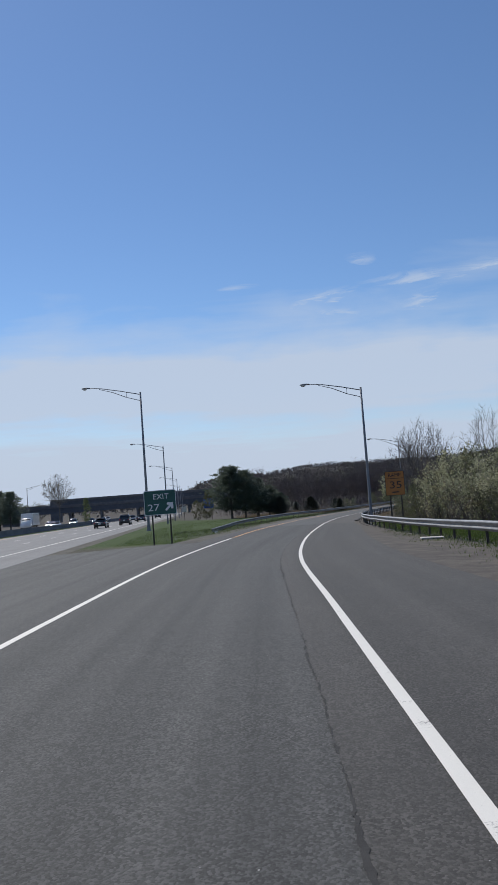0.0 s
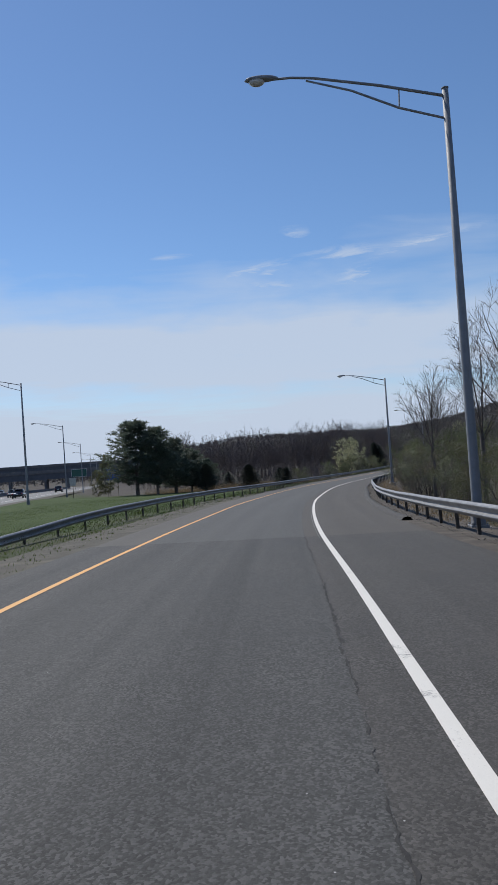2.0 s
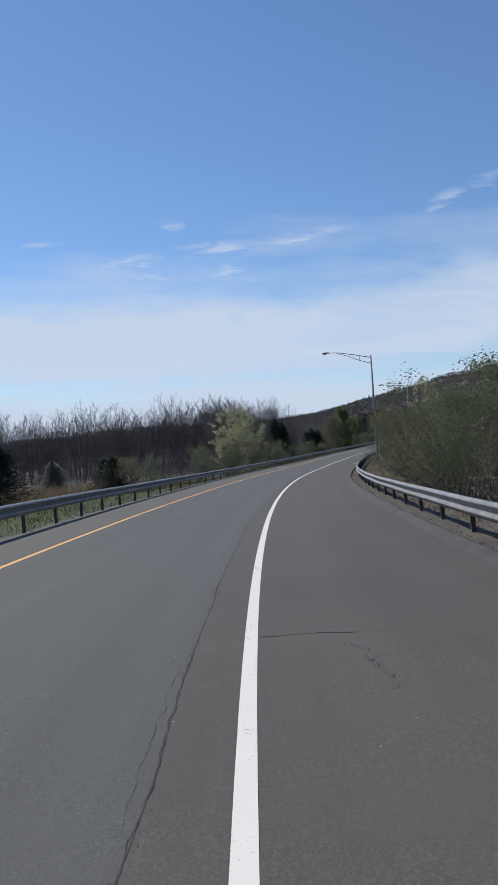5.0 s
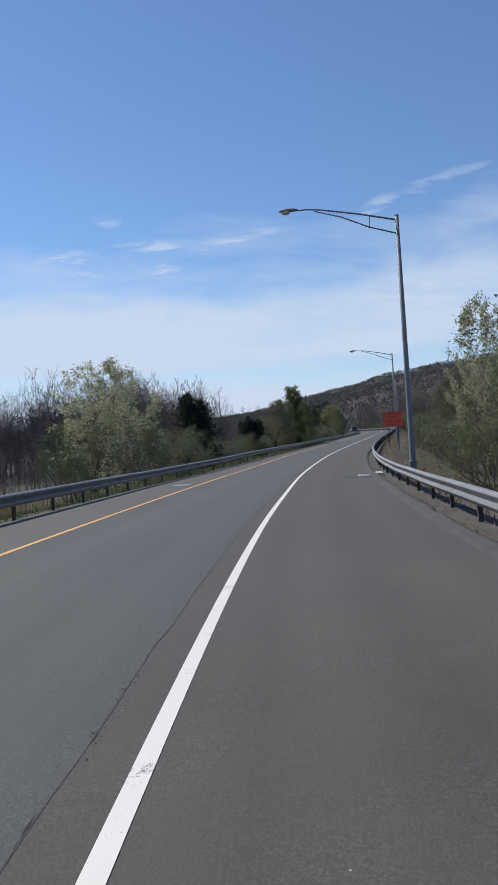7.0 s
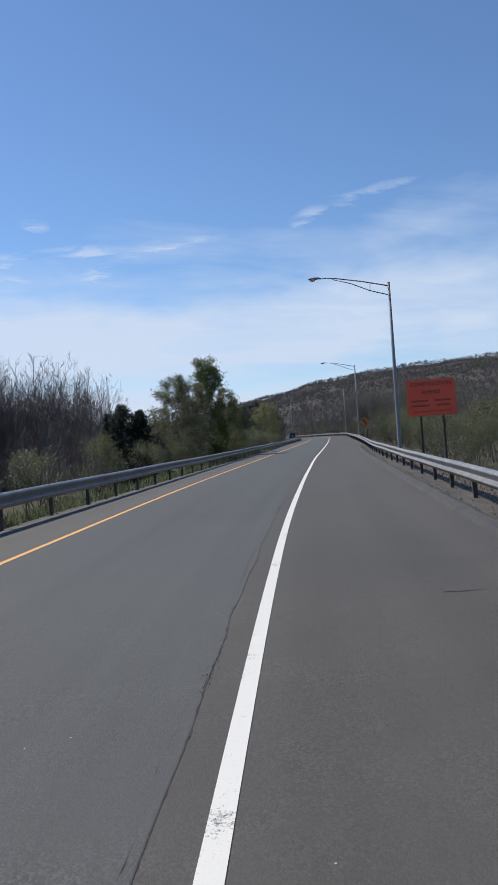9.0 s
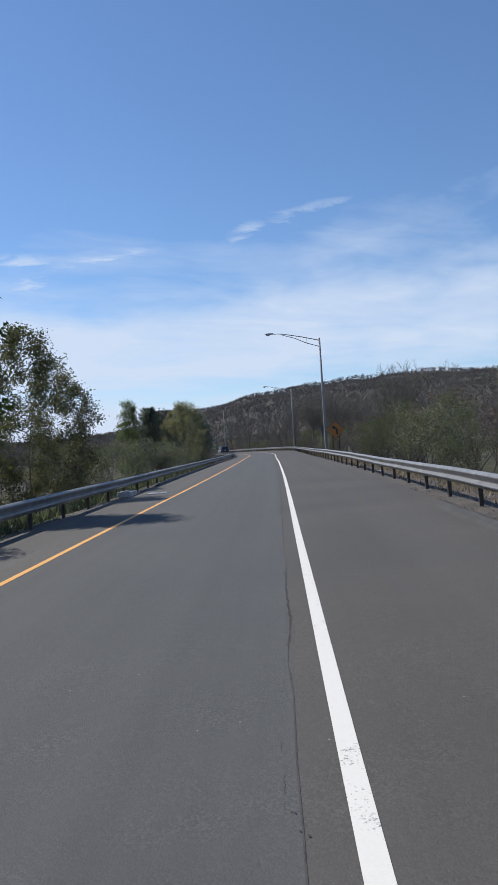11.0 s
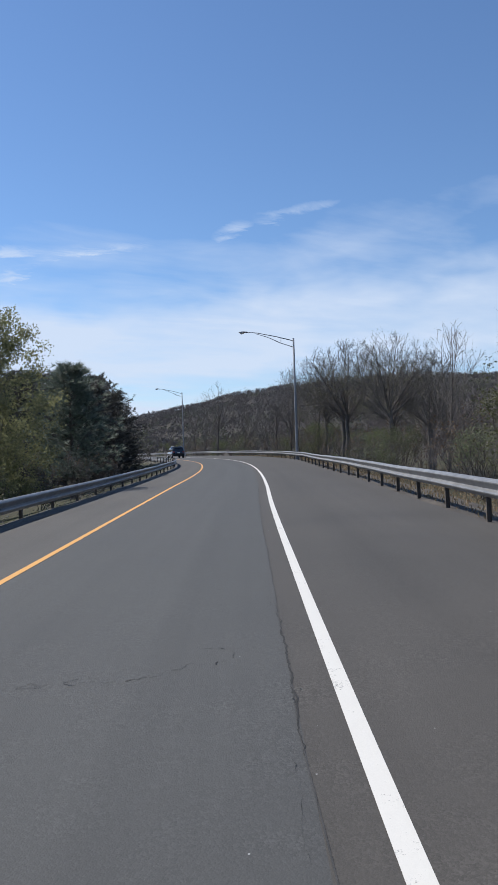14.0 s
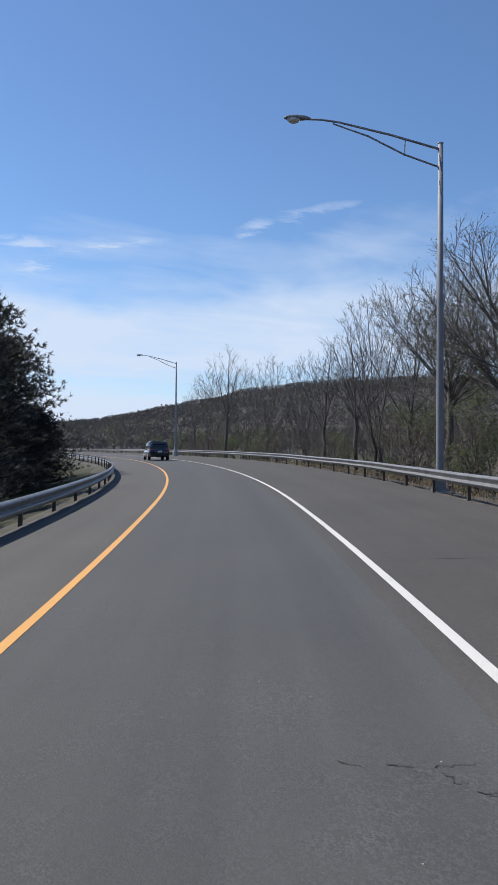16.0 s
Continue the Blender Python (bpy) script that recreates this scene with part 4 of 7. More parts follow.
# ---------------------------------------------------------------- street lamps
def lamp_parts(lamp, height, arm):
    v, f = [], []
    zs = [0.0, 0.5, height * 0.5, height]
    tube([(0, 0, z) for z in zs], [0.125, 0.122, 0.1, 0.075], 14, v, f)
    tube([(0, 0, height), (0, 0, height + 0.03), (0, 0, height + 0.05)], [0.085, 0.085, 0.03], 14, v, f)
    part("pole", mesh_of("pole", v, f, POLE_METAL, True), lamp, "tapered grey metal pole")
    bm = bmesh.new()
    box(bm, (0.42, 0.42, 0.08), (0, 0, 0.02), 0.012)
    box(bm, (0.3, 0.3, 0.5), (0, 0, 0.28), 0.04)
    part("base_box", bm_mesh("base_box", bm, POLE_METAL), lamp)
    for x in (-0.17, 0.17):
        for y in (-0.17, 0.17):
            bm = bmesh.new()
            bmesh.ops.create_cone(bm, cap_ends=True, segments=6, radius1=0.022, radius2=0.022, depth=0.05, matrix=Matrix.Translation((x, y, 0.085)))
            part("anchor_bolt", bm_mesh("anchor_bolt", bm, GALVANISED), lamp)
    top = height - 0.16
    rise = 0.78
    up_pts = [(-0.05, 0, top), (-arm * 0.35, 0, top + rise * 0.5), (-arm * 0.7, 0, top + rise * 0.92), (-arm * 0.82, 0, top + rise), (-arm * 0.92, 0, top + rise)]
    v, f = [], []
    tube(up_pts, [0.038, 0.036, 0.033, 0.03, 0.03], 8, v, f)
    part("upper_arm", mesh_of("upper_arm", v, f, POLE_METAL, True), lamp)
    v, f = [], []
    tube([(-0.05, 0, top - 0.55), (-arm * 0.25, 0, top - 0.2), (-arm * 0.5, 0, top + rise * 0.42), (-arm * 0.74, 0, top + rise * 0.86)], [0.03, 0.03, 0.028, 0.024], 8, v, f)
    part("lower_arm", mesh_of("lower_arm", v, f, POLE_METAL, True), lamp)
    v, f = [], []
    tube([(-arm * 0.25, 0, top - 0.2), (-arm * 0.245, 0, top + rise * 0.36)], [0.018, 0.018], 6, v, f)
    part("strut", mesh_of("strut", v, f, POLE_METAL), lamp)
    # cobra head: neck, flat housing, drop lens
    hx, hz = -arm * 0.9, top + rise
    bm = bmesh.new()
    bmesh.ops.create_uvsphere(bm, u_segments=16, v_segments=8, radius=1.0)
    for p in bm.verts:
        t = p.co.x
        w = 0.16 * (0.55 + 0.45 * (1 - t) / 2) if t > -0.6 else 0.16
        p.co = Vector((hx - 0.36 + t * 0.42, p.co.y * w, hz + 0.02 + p.co.z * (0.1 if p.co.z > 0 else 0.05)))
    part("lamp_head", bm_mesh("lamp_head", bm, POLE_METAL, True), lamp, "grey cobra-head housing")
    bm = bmesh.new()
    bmesh.ops.create_uvsphere(bm, u_segments=14, v_segments=8, radius=1.0)
    for p in bm.verts:
        p.co = Vector((hx - 0.48 + p.co.x * 0.2, p.co.y * 0.125, hz - 0.01 + p.co.z * (0.13 if p.co.z < 0 else 0.03)))
    part("lens", bm_mesh("lens", bm, LENS, True), lamp, "pale drop lens")


POLES = [(9.03, 58.09, 7.62), (22.92, 114.68, 6.43), (44.76, 170.49, 5.68), (72.51, 218.33, 5.92), (104.25, 271.14, 7.21), (135.67, 324.38, 8.17), (156.26, 388.58, 9.45)]
RAMP_POLE = 10.5
first = None
for x, y, top in POLES:
    i = int(np.argmin((FINE_W[:, 0] - x)**2 + (FINE_W[:, 1] - y)**2))
    dx, dy = heading(FINE_S[i])
    m = pose(x, y, top - RAMP_POLE, 0, 0, math.degrees(math.atan2(-dx, dy)))
    if first is None:
        first = thing("street_lamp", "grey metal street lamp with truss arm behind guard rail", "street lamp", "street lamps along the ramp", m)
        lamp_parts(first, RAMP_POLE, 4.45)
    else:
        copy_thing(first, m)
    strip_base = thing("lamp_footing", "round concrete footing of a street lamp", "footing", "lamp footings", pose(x, y, top - RAMP_POLE - 0.02))
    v, f = [], []
    tube([(0, 0, -1.2), (0, 0, -0.03), (0, 0, 0.0)], [0.34, 0.34, 0.31], 16, v, f)
    part("footing", mesh_of("footing", v, f, CONCRETE), strip_base)
first = None
for k in range(-1, 8):
    x, y = -9.4 - 4.25 * k, 66.0 + 51.4 * k
    top = 9.68 - 1.27 * k
    m = pose(x, y, top - 12.3, 0, 0, 4.4)
    if k < 0:
        continue
    if first is None:
        first = thing("street_lamp", "tall grey street lamp with a long arm beside the highway", "street lamp", "street lamps along the highway", m)
        lamp_parts(first, 12.3, 4.9)
    else:
        copy_thing(first, m)
# far side of the highway
for k in range(3):
    copy_thing(first, pose(-57 - 4 * k, 105 + 55 * k, 8.0 - 0.9 * k - 12.3, 0, 0, 184.4))


# ---------------------------------------------------------------- signs
def lettering(name, text, size, mat, parent, x, z, y=-0.008, width=None):
    """Raised flat letters on a sign's face, as a mesh."""
    cu = bpy.data.curves.new(name, "FONT")
    cu.body, cu.size, cu.align_x, cu.align_y, cu.extrude, cu.resolution_u = text, size, "CENTER", "CENTER", 0.0015, 3
    tmp = new("tmp_text", cu)
    me = bpy.data.meshes.new_from_object(tmp)
    bpy.data.objects.remove(tmp)
    me.materials.clear()
    me.materials.append(mat)
    ob = part(name, me, parent, at=pose(x, y, z, 90, 0, 0))
    xs = [v.co.x for v in me.vertices]
    if width and xs:
        k = width / (max(xs) - min(xs))
        for v in me.vertices:
            v.co.x *= k
    return ob


def plate(name, w, h, r, mat, parent, y=0.0, thick=0.004, x=0.0, z=0.0, label="", turn=0.0):
    """A rounded sheet standing upright, its face towards -y."""
    pts = []
    for cx, cz, a0 in ((w / 2 - r, h / 2 - r, 0), (-w / 2 + r, h / 2 - r, 90), (-w / 2 + r, -h / 2 + r, 180), (w / 2 - r, -h / 2 + r, 270)):
        for k in range(6):
            a = radians(a0 + 18 * k)
            pts.append((cx + r * math.cos(a), cz + r * math.sin(a)))
    n_ = len(pts)
    v = [(p, 0, q) for p, q in pts] + [(p, thick, q) for p, q in pts]
    f = [tuple(range(n_)), tuple(range(n_, 2 * n_))[::-1]] + [(i, n_ + i, n_ + (i + 1) % n_, (i + 1) % n_) for i in range(n_)]
    return part(name, mesh_of(name, v, f, mat), parent, label, at=pose(x, y, z, 0, turn, 0))


def channel_post(parent, x, y, z0, z1, label=""):
    bm = bmesh.new()
    h = z1 - z0
    for sx, sy, ox, oy in ((0.045, 0.006, 0, 0.02), (0.006, 0.04, -0.0225, 0), (0.006, 0.04, 0.0225, 0), (0.018, 0.006, -0.031, -0.02), (0.018, 0.006, 0.031, -0.02)):
        box(bm, (sx, sy, h), (ox, oy, h / 2))
    return part("post", bm_mesh("post", bm, POST_STEEL), parent, label, at=pose(x, y, z0))


def flat_shape(name, pts, mat, parent, y, at_x=0.0, at_z=0.0):
    v = [(x + at_x, 0, z + at_z) for x, z in pts]
    v += [(x, 0.002, z) for x, _, z in v]
    n_ = len(pts)
    f = [tuple(range(n_)), tuple(range(n_, 2 * n_))[::-1]] + [(i, n_ + i, n_ + (i + 1) % n_, (i + 1) % n_) for i in range(n_)]
    return part(name, mesh_of(name, v, f, mat), parent, at=pose(0, y, 0))


def bars(name, rows, parent, mat, y=-0.008):
    for x, z, w, h in rows:
        bm = bmesh.new()
        box(bm, (w, 0.003, h), (x, y, z))
        part(name, bm_mesh(name, bm, mat), parent)


# exit sign in the gore: its origin at the panel's middle
ex = thing("exit_sign", "green exit sign with white border, on two steel posts", "road sign", where=pose(-4.95, 39.4, -0.13, 0, 0, -4))
plate("panel", 1.72, 1.3, 0.1, SIGN_WHITE, ex, 0.0, 0.006, label="white-bordered sign panel")
plate("green_face", 1.66, 1.24, 0.08, SIGN_GREEN, ex, -0.005, 0.004)
lettering("word", "EXIT", 0.4, SIGN_WHITE, ex, 0.05, 0.3, width=0.82)
lettering("number", "27", 0.52, SIGN_WHITE, ex, -0.36, -0.27, width=0.62)
arrow = [(-0.2, -0.13), (-0.13, -0.2), (0.08, 0.01), (0.08, -0.1), (0.19, -0.1), (0.19, 0.19), (-0.1, 0.19), (-0.1, 0.08), (0.01, 0.08)]
flat_shape("arrow", [(x * 1.15, z * 1.15) for x, z in arrow], SIGN_WHITE, ex, -0.009, 0.48, -0.24)
for x in (-0.45, 0.5):
    channel_post(ex, x, 0.04, -2.45, 0.55)

# advisory ramp speed sign
rp = thing("ramp_speed_sign", "weathered amber ramp speed sign with black lettering, on two posts", "road sign", where=pose(7.8, 41.0, -0.03, 0, 0, -7))
plate("panel", 1.04, 1.32, 0.06, SIGN_BLACK, rp, 0.0, 0.006)
plate("amber_face", 1.0, 1.28, 0.05, SIGN_YELLOW, rp, -0.005, 0.004)
lettering("word", "RAMP", 0.28, SIGN_BLACK, rp, 0.0, 0.45, width=0.68)
bars("rule", [(0, 0.27, 0.98, 0.025)], rp, SIGN_BLACK)
lettering("number", "35", 0.56, SIGN_BLACK, rp, 0.04, -0.1, width=0.62)
bars("worn_line", [(0, -0.48, 0.4, 0.06)], rp, SIGN_BLACK)
for x in (-0.3, 0.3):
    channel_post(rp, x, 0.04, -2.9, 0.6)

# roadwork sign
LETTER_FADED = surface("faded_letters", (0.3, 0.03, 0.02), (0.38, 0.045, 0.03), 4.0, 0.5, bump=0.02)
cs = thing("construction_sign", "bright orange-red construction sign with dark lettering on two posts", "road sign", where=stand(218.0, 4.74, 2.39))
plate("panel", 1.78, 1.36, 0.04, SIGN_RED, cs, 0.0, 0.012)
lettering("word", "CONSTRUCTION", 0.2, SIGN_BLACK, cs, 0.0, 0.5, width=1.5)
lettering("word", "AHEAD", 0.22, SIGN_BLACK, cs, 0.0, 0.2, width=0.68)
bars("worn_line", [(-0.42, -0.12, 0.62, 0.07), (0.4, -0.12, 0.6, 0.07), (-0.4, -0.3, 0.66, 0.07), (0.42, -0.3, 0.5, 0.07), (0, -0.52, 1.4, 0.03)], cs, LETTER_FADED)
for x in (-0.42, 0.42):
    channel_post(cs, x, 0.045, -3.0, 0.5)

# left-curve warning sign
cw = thing("curve_warning_sign", "amber diamond curve warning sign with a black bent arrow", "road sign", where=stand(295.6, 5.2, 2.2) @ Matrix.Diagonal((1.15, 1.0, 1.15, 1.0)))
plate("panel", 0.98, 0.98, 0.05, SIGN_BLACK, cw, 0.0, 0.006, turn=45)
plate("amber_face", 0.95, 0.95, 0.04, SIGN_YELLOW, cw, -0.005, 0.004, turn=45)
band = [(0.1, -0.36), (0.1, -0.24), (0.1, -0.12)] + [(0.1 - 0.24 * (1 - math.cos(radians(9 * k))), -0.06 + 0.22 * math.sin(radians(9 * k))) for k in range(8)]
v = []
for k, (x, z) in enumerate(band):
    (x0, z0), (x1, z1) = band[max(k - 1, 0)], band[min(k + 1, 10)]
    along = Vector((x1 - x0, 0, z1 - z0)).normalized() * 0.065
    v += [(x + along.z, -0.009, z - along.x), (x - along.z, -0.009, z + along.x)]
part("arrow_shaft", mesh_of("arrow_shaft", v, [(2 * i, 2 * i + 1, 2 * i + 3, 2 * i + 2) for i in range(10)], SIGN_BLACK), cw)
flat_shape("arrow_head", [(-0.3, 0.26), (-0.1, 0.32), (0.0, 0.2), (-0.13, 0.0)], SIGN_BLACK, cw, -0.0095)
for x in (-0.24, 0.24):
    channel_post(cw, x, 0.045, -2.9, 0.3)

# far signs along the highway
bl = thing("blue_sign", "blue service sign on the highway's grass edge", "road sign", where=pose(-10.6, 176.0, -1.6, 0, 0, 4))
plate("panel", 2.4, 2.2, 0.1, SIGN_BLUE, bl, 0.0, 0.01)
for x in (-0.7, 0.7):
    channel_post(bl, x, 0.05, -4.6, 0.6)
gr = thing("green_sign", "large green highway guide sign beside the carriageway", "road sign", where=pose(-34.0, 300.0, -1.0, 0, 0, 4))
plate("panel", 5.2, 2.6, 0.15, SIGN_WHITE, gr, 0.0, 0.01)
plate("green_face", 5.05, 2.45, 0.12, SIGN_GREEN, gr, -0.01, 0.006)
for x in (-1.6, 1.6):
    channel_post(gr, x, 0.05, -6.5, 0.9)
wh = thing("grey_sign", "small grey-backed road sign on the highway's edge", "road sign", where=pose(-14.0, 150.0, -2.2, 0, 0, 4))
plate("panel", 0.9, 1.1, 0.06, SIGN_BACK, wh, 0.0, 0.006)
channel_post(wh, 0, 0.04, -2.5, 0.4)


# ---------------------------------------------------------------- drains
def drain(s, d, wide, label):
    g = thing("storm_drain", label, "storm drain", "storm drains", stand(s, d, 0.004))
    bm = bmesh.new()
    for x, y, sx, sy in ((-0.3, 0, 0.05, 1.1), (0.3, 0, 0.05, 1.1), (0, -0.53, 0.65, 0.05), (0, 0.53, 0.65, 0.05)):
        box(bm, (sx, sy, 0.03), (x, y, 0.0), 0.004)
    part("frame", bm_mesh("frame", bm, GRATE), g)
    for k in range(9):
        bm = bmesh.new()
        box(bm, (0.55, 0.045, 0.022), (0, -0.44 + 0.11 * k, 0.0), 0.003)
        part("bar", bm_mesh("bar", bm, GRATE), g)
    # black plate close under the bars, painted darkness in place of a hollow shaft
    bm = bmesh.new()
    box(bm, (0.6, 1.06, 0.01), (0, 0, -0.012))
    part("pit", bm_mesh("pit", bm, SIGN_BLACK), g)
    return g


def slab(name, s, d, size, mat, label, category, up_by, bevel=0.02, seed=1, parent=None):
    bm = bmesh.new()
    box(bm, size, (0, 0, size[2] / 2), bevel)
    for vtx in bm.verts:
        vtx.co += Vector((noise.noise(vtx.co * 3 + Vector((seed, 0, 0))), noise.noise(vtx.co * 3 + Vector((0, seed, 0))), noise.noise(vtx.co * 3))) * min(size) * 0.12
    t = thing(name, label, category, where=stand(s, d, up_by))
    part("block", bm_mesh("block", bm, mat), t)
    return t


bm = bmesh.new()
box(bm, (1.6, 2.0, 0.006), (0, 0, 0))
ob = structure("drain_patch", bm_mesh("drain_patch", bm, ASPHALT_PATCH), "dark asphalt patch round a storm drain")
ob.matrix_basis = stand(177.05, 2.58, 0.004)
drain(177.2, 2.66, 0.6, "iron storm drain grate in a dark asphalt patch")
slab("drain_inlet", 177.2, 3.15, (0.3, 0.9, 0.16), CONCRETE, "broken pale concrete drain inlet block by the kerb", "concrete block", -0.06, 0.05, 3)
drain(177.0, -4.6, 0.6, "iron storm drain grate at the shoulder edge")
drain(256.3, -4.45, 0.6, "iron storm drain grate in the shoulder")
slab("drain_inlet", 256.0, -5.45, (0.45, 1.3, 0.22), CONCRETE, "cracked concrete drain inlet block under the rail", "concrete block", -0.05, 0.05, 5)
for s, d, size in ((107.0, 3.6, (0.35, 0.6, 0.08)), (106.0, 3.7, (0.3, 0.4, 0.08)), (93.5, 3.6, (0.3, 0.4, 0.08)), (101.5, 3.5, (0.25, 0.35, 0.08)), (27.0, 4.6, (0.8, 0.45, 0.06))):
    slab("asphalt_chunk", s, d, size, ASPHALT_PATCH if size[2] > 0.07 else CONCRETE, "loose broken slab lying on the dirt verge", "rubble", 0.0, 0.03, int(s))
# litter on the grass and verge
rng = random.Random(5)
for s, d in ((58, -8.5), (61, -9.0), (35, -7.8), (33, -7.5), (37, -8.6), (83, 3.8), (262, 4.0), (300, -6.0)):
    bm = bmesh.new()
    box(bm, (rng.uniform(0.12, 0.3), rng.uniform(0.08, 0.2), rng.uniform(0.03, 0.08)), (0, 0, 0.03), 0.012)
    for vtx in bm.verts:
        vtx.co += Vector((rng.uniform(-1, 1), rng.uniform(-1, 1), rng.uniform(-1, 1))) * 0.02
    p = on_road(s, d)
    t = thing("litter", "crumpled pale scrap of litter on the ground", "litter", "scraps of litter", pose(float(p[0]), float(p[1]), land(float(p[0]), float(p[1])) + 0.02, 0, 0, rng.uniform(0, 360)))
    part("scrap", bm_mesh("scrap", bm, SIGN_WHITE), t)


# ---------------------------------------------------------------- vehicles
def loft(sections, mat, name, smooth=True):
    """Skin through cross-sections: (y, half width at sill, half width at top, z low, z high)."""
    v, f = [], []
    k = 10
    for y, wb, wt, z0, z1 in sections:
        h = z1 - z0
        ring = [(wb * 0.9, z0), (wb, z0 + 0.12 * h), (wb, z0 + 0.5 * h), (wb * 0.5 + wt * 0.5, z0 + 0.85 * h), (wt * 0.86, z1)]
        ring = ring + [(-x, z) for x, z in ring[::-1]]
        v += [(x, y, z) for x, z in ring]
    for i in range(len(sections) - 1):
        f += [(i * k + j, i * k + (j + 1) % k, (i + 1) * k + (j + 1) % k, (i + 1) * k + j) for j in range(k)]
    f += [tuple(range(k))[::-1], tuple((len(sections) - 1) * k + j for j in range(k))]
    return mesh_of(name, v, f, mat, smooth)


def wheel(parent, x, y, r=0.34, w=0.22):
    bm = bmesh.new()
    bmesh.ops.create_cone(bm, cap_ends=True, segments=24, radius1=r, radius2=r, depth=w, matrix=Matrix.Rotation(math.pi / 2, 4, "Y"))
    bmesh.ops.bevel(bm, geom=[e for e in bm.edges if abs(abs((e.verts[0].co.x + e.verts[1].co.x) / 2) - w / 2) < 1e-4], offset=0.04, segments=2, affect="EDGES")
    tyre = part("wheel", bm_mesh("tyre", bm, RUBBER, True), parent, "black rubber tyre", at=pose(x, y, r))
    bm = bmesh.new()
    side = 1 if x > 0 else -1
    bmesh.ops.create_cone(bm, cap_ends=True, segments=20, radius1=r * 0.62, radius2=r * 0.55, depth=0.03, matrix=Matrix.Translation((side * (w / 2 + 0.004), 0, 0)) @ Matrix.Rotation(side * math.pi / 2, 4, "Y"))
    part("rim", bm_mesh("rim", bm, RIM), tyre, "silver alloy rim")


def car(name, label, paint_mat, where, length=4.6, width=1.86, height=1.66, group="", suv=True, lights_on=False):
    c = thing(name, label, "car", group, where)
    L, W, H = length / 2, width / 2, height
    zb, zw = 0.28, H * 0.6
    part("body", loft([(-L, W * 0.8, W * 0.78, 0.42, zw * 0.92), (-L + 0.1, W * 0.93, W * 0.9, 0.34, zw), (-L + 0.7, W, W * 0.95, zb, zw + 0.02), (0, W, W * 0.95, zb, zw),
                       (L - 1.1, W, W * 0.93, zb, zw - 0.04), (L - 0.3, W * 0.95, W * 0.85, zb + 0.02, zw - 0.16), (L, W * 0.75, W * 0.66, 0.38, zw - 0.3)], paint_mat, "body"), c)
    back = -L + (0.18 if suv else 0.75)
    cab = [(back, W * 0.86, W * 0.8, zw - 0.04, zw + 0.06), (back + (0.3 if suv else 0.8), W * 0.9, W * 0.74, zw - 0.04, H - 0.05), (-0.2, W * 0.92, W * 0.76, zw - 0.04, H), (0.5, W * 0.92, W * 0.74, zw - 0.04, H - 0.04), (L - 1.0, W * 0.88, W * 0.8, zw - 0.08, zw)]
    part("glasshouse", loft(cab, GLASS_DARK, "glasshouse"), c, "dark tinted windows")
    bm = bmesh.new()
    box(bm, (W * 1.44, (0.5 - back) * 0.72, 0.07), (0, (back + 0.35 + 0.45) / 2, H - 0.01), 0.03)
    part("roof", bm_mesh("roof", bm, paint_mat, True), c)
    if suv:
        for x in (-1, 1):
            v, f = [], []
            tube([(x * W * 0.66, back + 0.4, H + 0.02), (x * W * 0.67, back + 0.55, H + 0.07), (x * W * 0.67, 0.3, H + 0.07), (x * W * 0.66, 0.45, H + 0.02)], [0.02] * 4, 6, v, f)
            part("roof_rail", mesh_of("roof_rail", v, f, CAR_SILVER), c)
    for x in (-1, 1):
        bm = bmesh.new()
        box(bm, (0.3, 0.16, 0.2), (x * W * 0.76, -L + 0.08, zw - 0.12), 0.03)
        part("tail_light", bm_mesh("tail_light", bm, TAIL_RED), c, "red tail light")
        bm = bmesh.new()
        box(bm, (0.34, 0.2, 0.16), (x * W * 0.62, L - 0.12, zw - 0.3), 0.04)
        part("headlight", bm_mesh("headlight", bm, HEADLIGHT if lights_on else LAMP_CLEAR), c, "clear headlight")
        bm = bmesh.new()
        box(bm, (0.2, 0.1, 0.15), (x * (W + 0.1), 0.75, zw + 0.1), 0.03)
        part("mirror", bm_mesh("mirror", bm, paint_mat), c)
        for y in (-L + 0.85, L - 0.9):
            wheel(c, x * (W - 0.11), y)
        bm = bmesh.new()
        box(bm, (0.04, length * 0.5, 0.09), (x * W, 0, 0.34), 0.015)
        part("sill", bm_mesh("sill", bm, RUBBER), c)
    bm = bmesh.new()
    box(bm, (W * 1.8, 0.22, 0.24), (0, -L + 0.06, 0.48), 0.05)
    part("rear_bumper", bm_mesh("rear_bumper", bm, RUBBER), c, "black plastic bumper")
    bm = bmesh.new()
    box(bm, (0.34, 0.02, 0.15), (0, -L - 0.02, zw - 0.22), 0.006)
    part("plate", bm_mesh("plate", bm, SIGN_WHITE), c, "pale number plate")
    bm = bmesh.new()
    box(bm, (W * 1.3, 0.1, 0.04), (0, back + 0.2, H - 0.07), 0.015)
    part("spoiler", bm_mesh("spoiler", bm, paint_mat), c)
    return c


car("suv", "dark blue sport utility car driving in the ramp lane", CAR_BLUE, stand(404.0, -1.95, 0.01))


def highway_pose(y, d, away=True):
    p = on_highway(y, d, 0.01)
    return pose(p.x, p.y, p.z, -0.93 if away else 0.93, 0, 4.35 + (0 if away else 180))


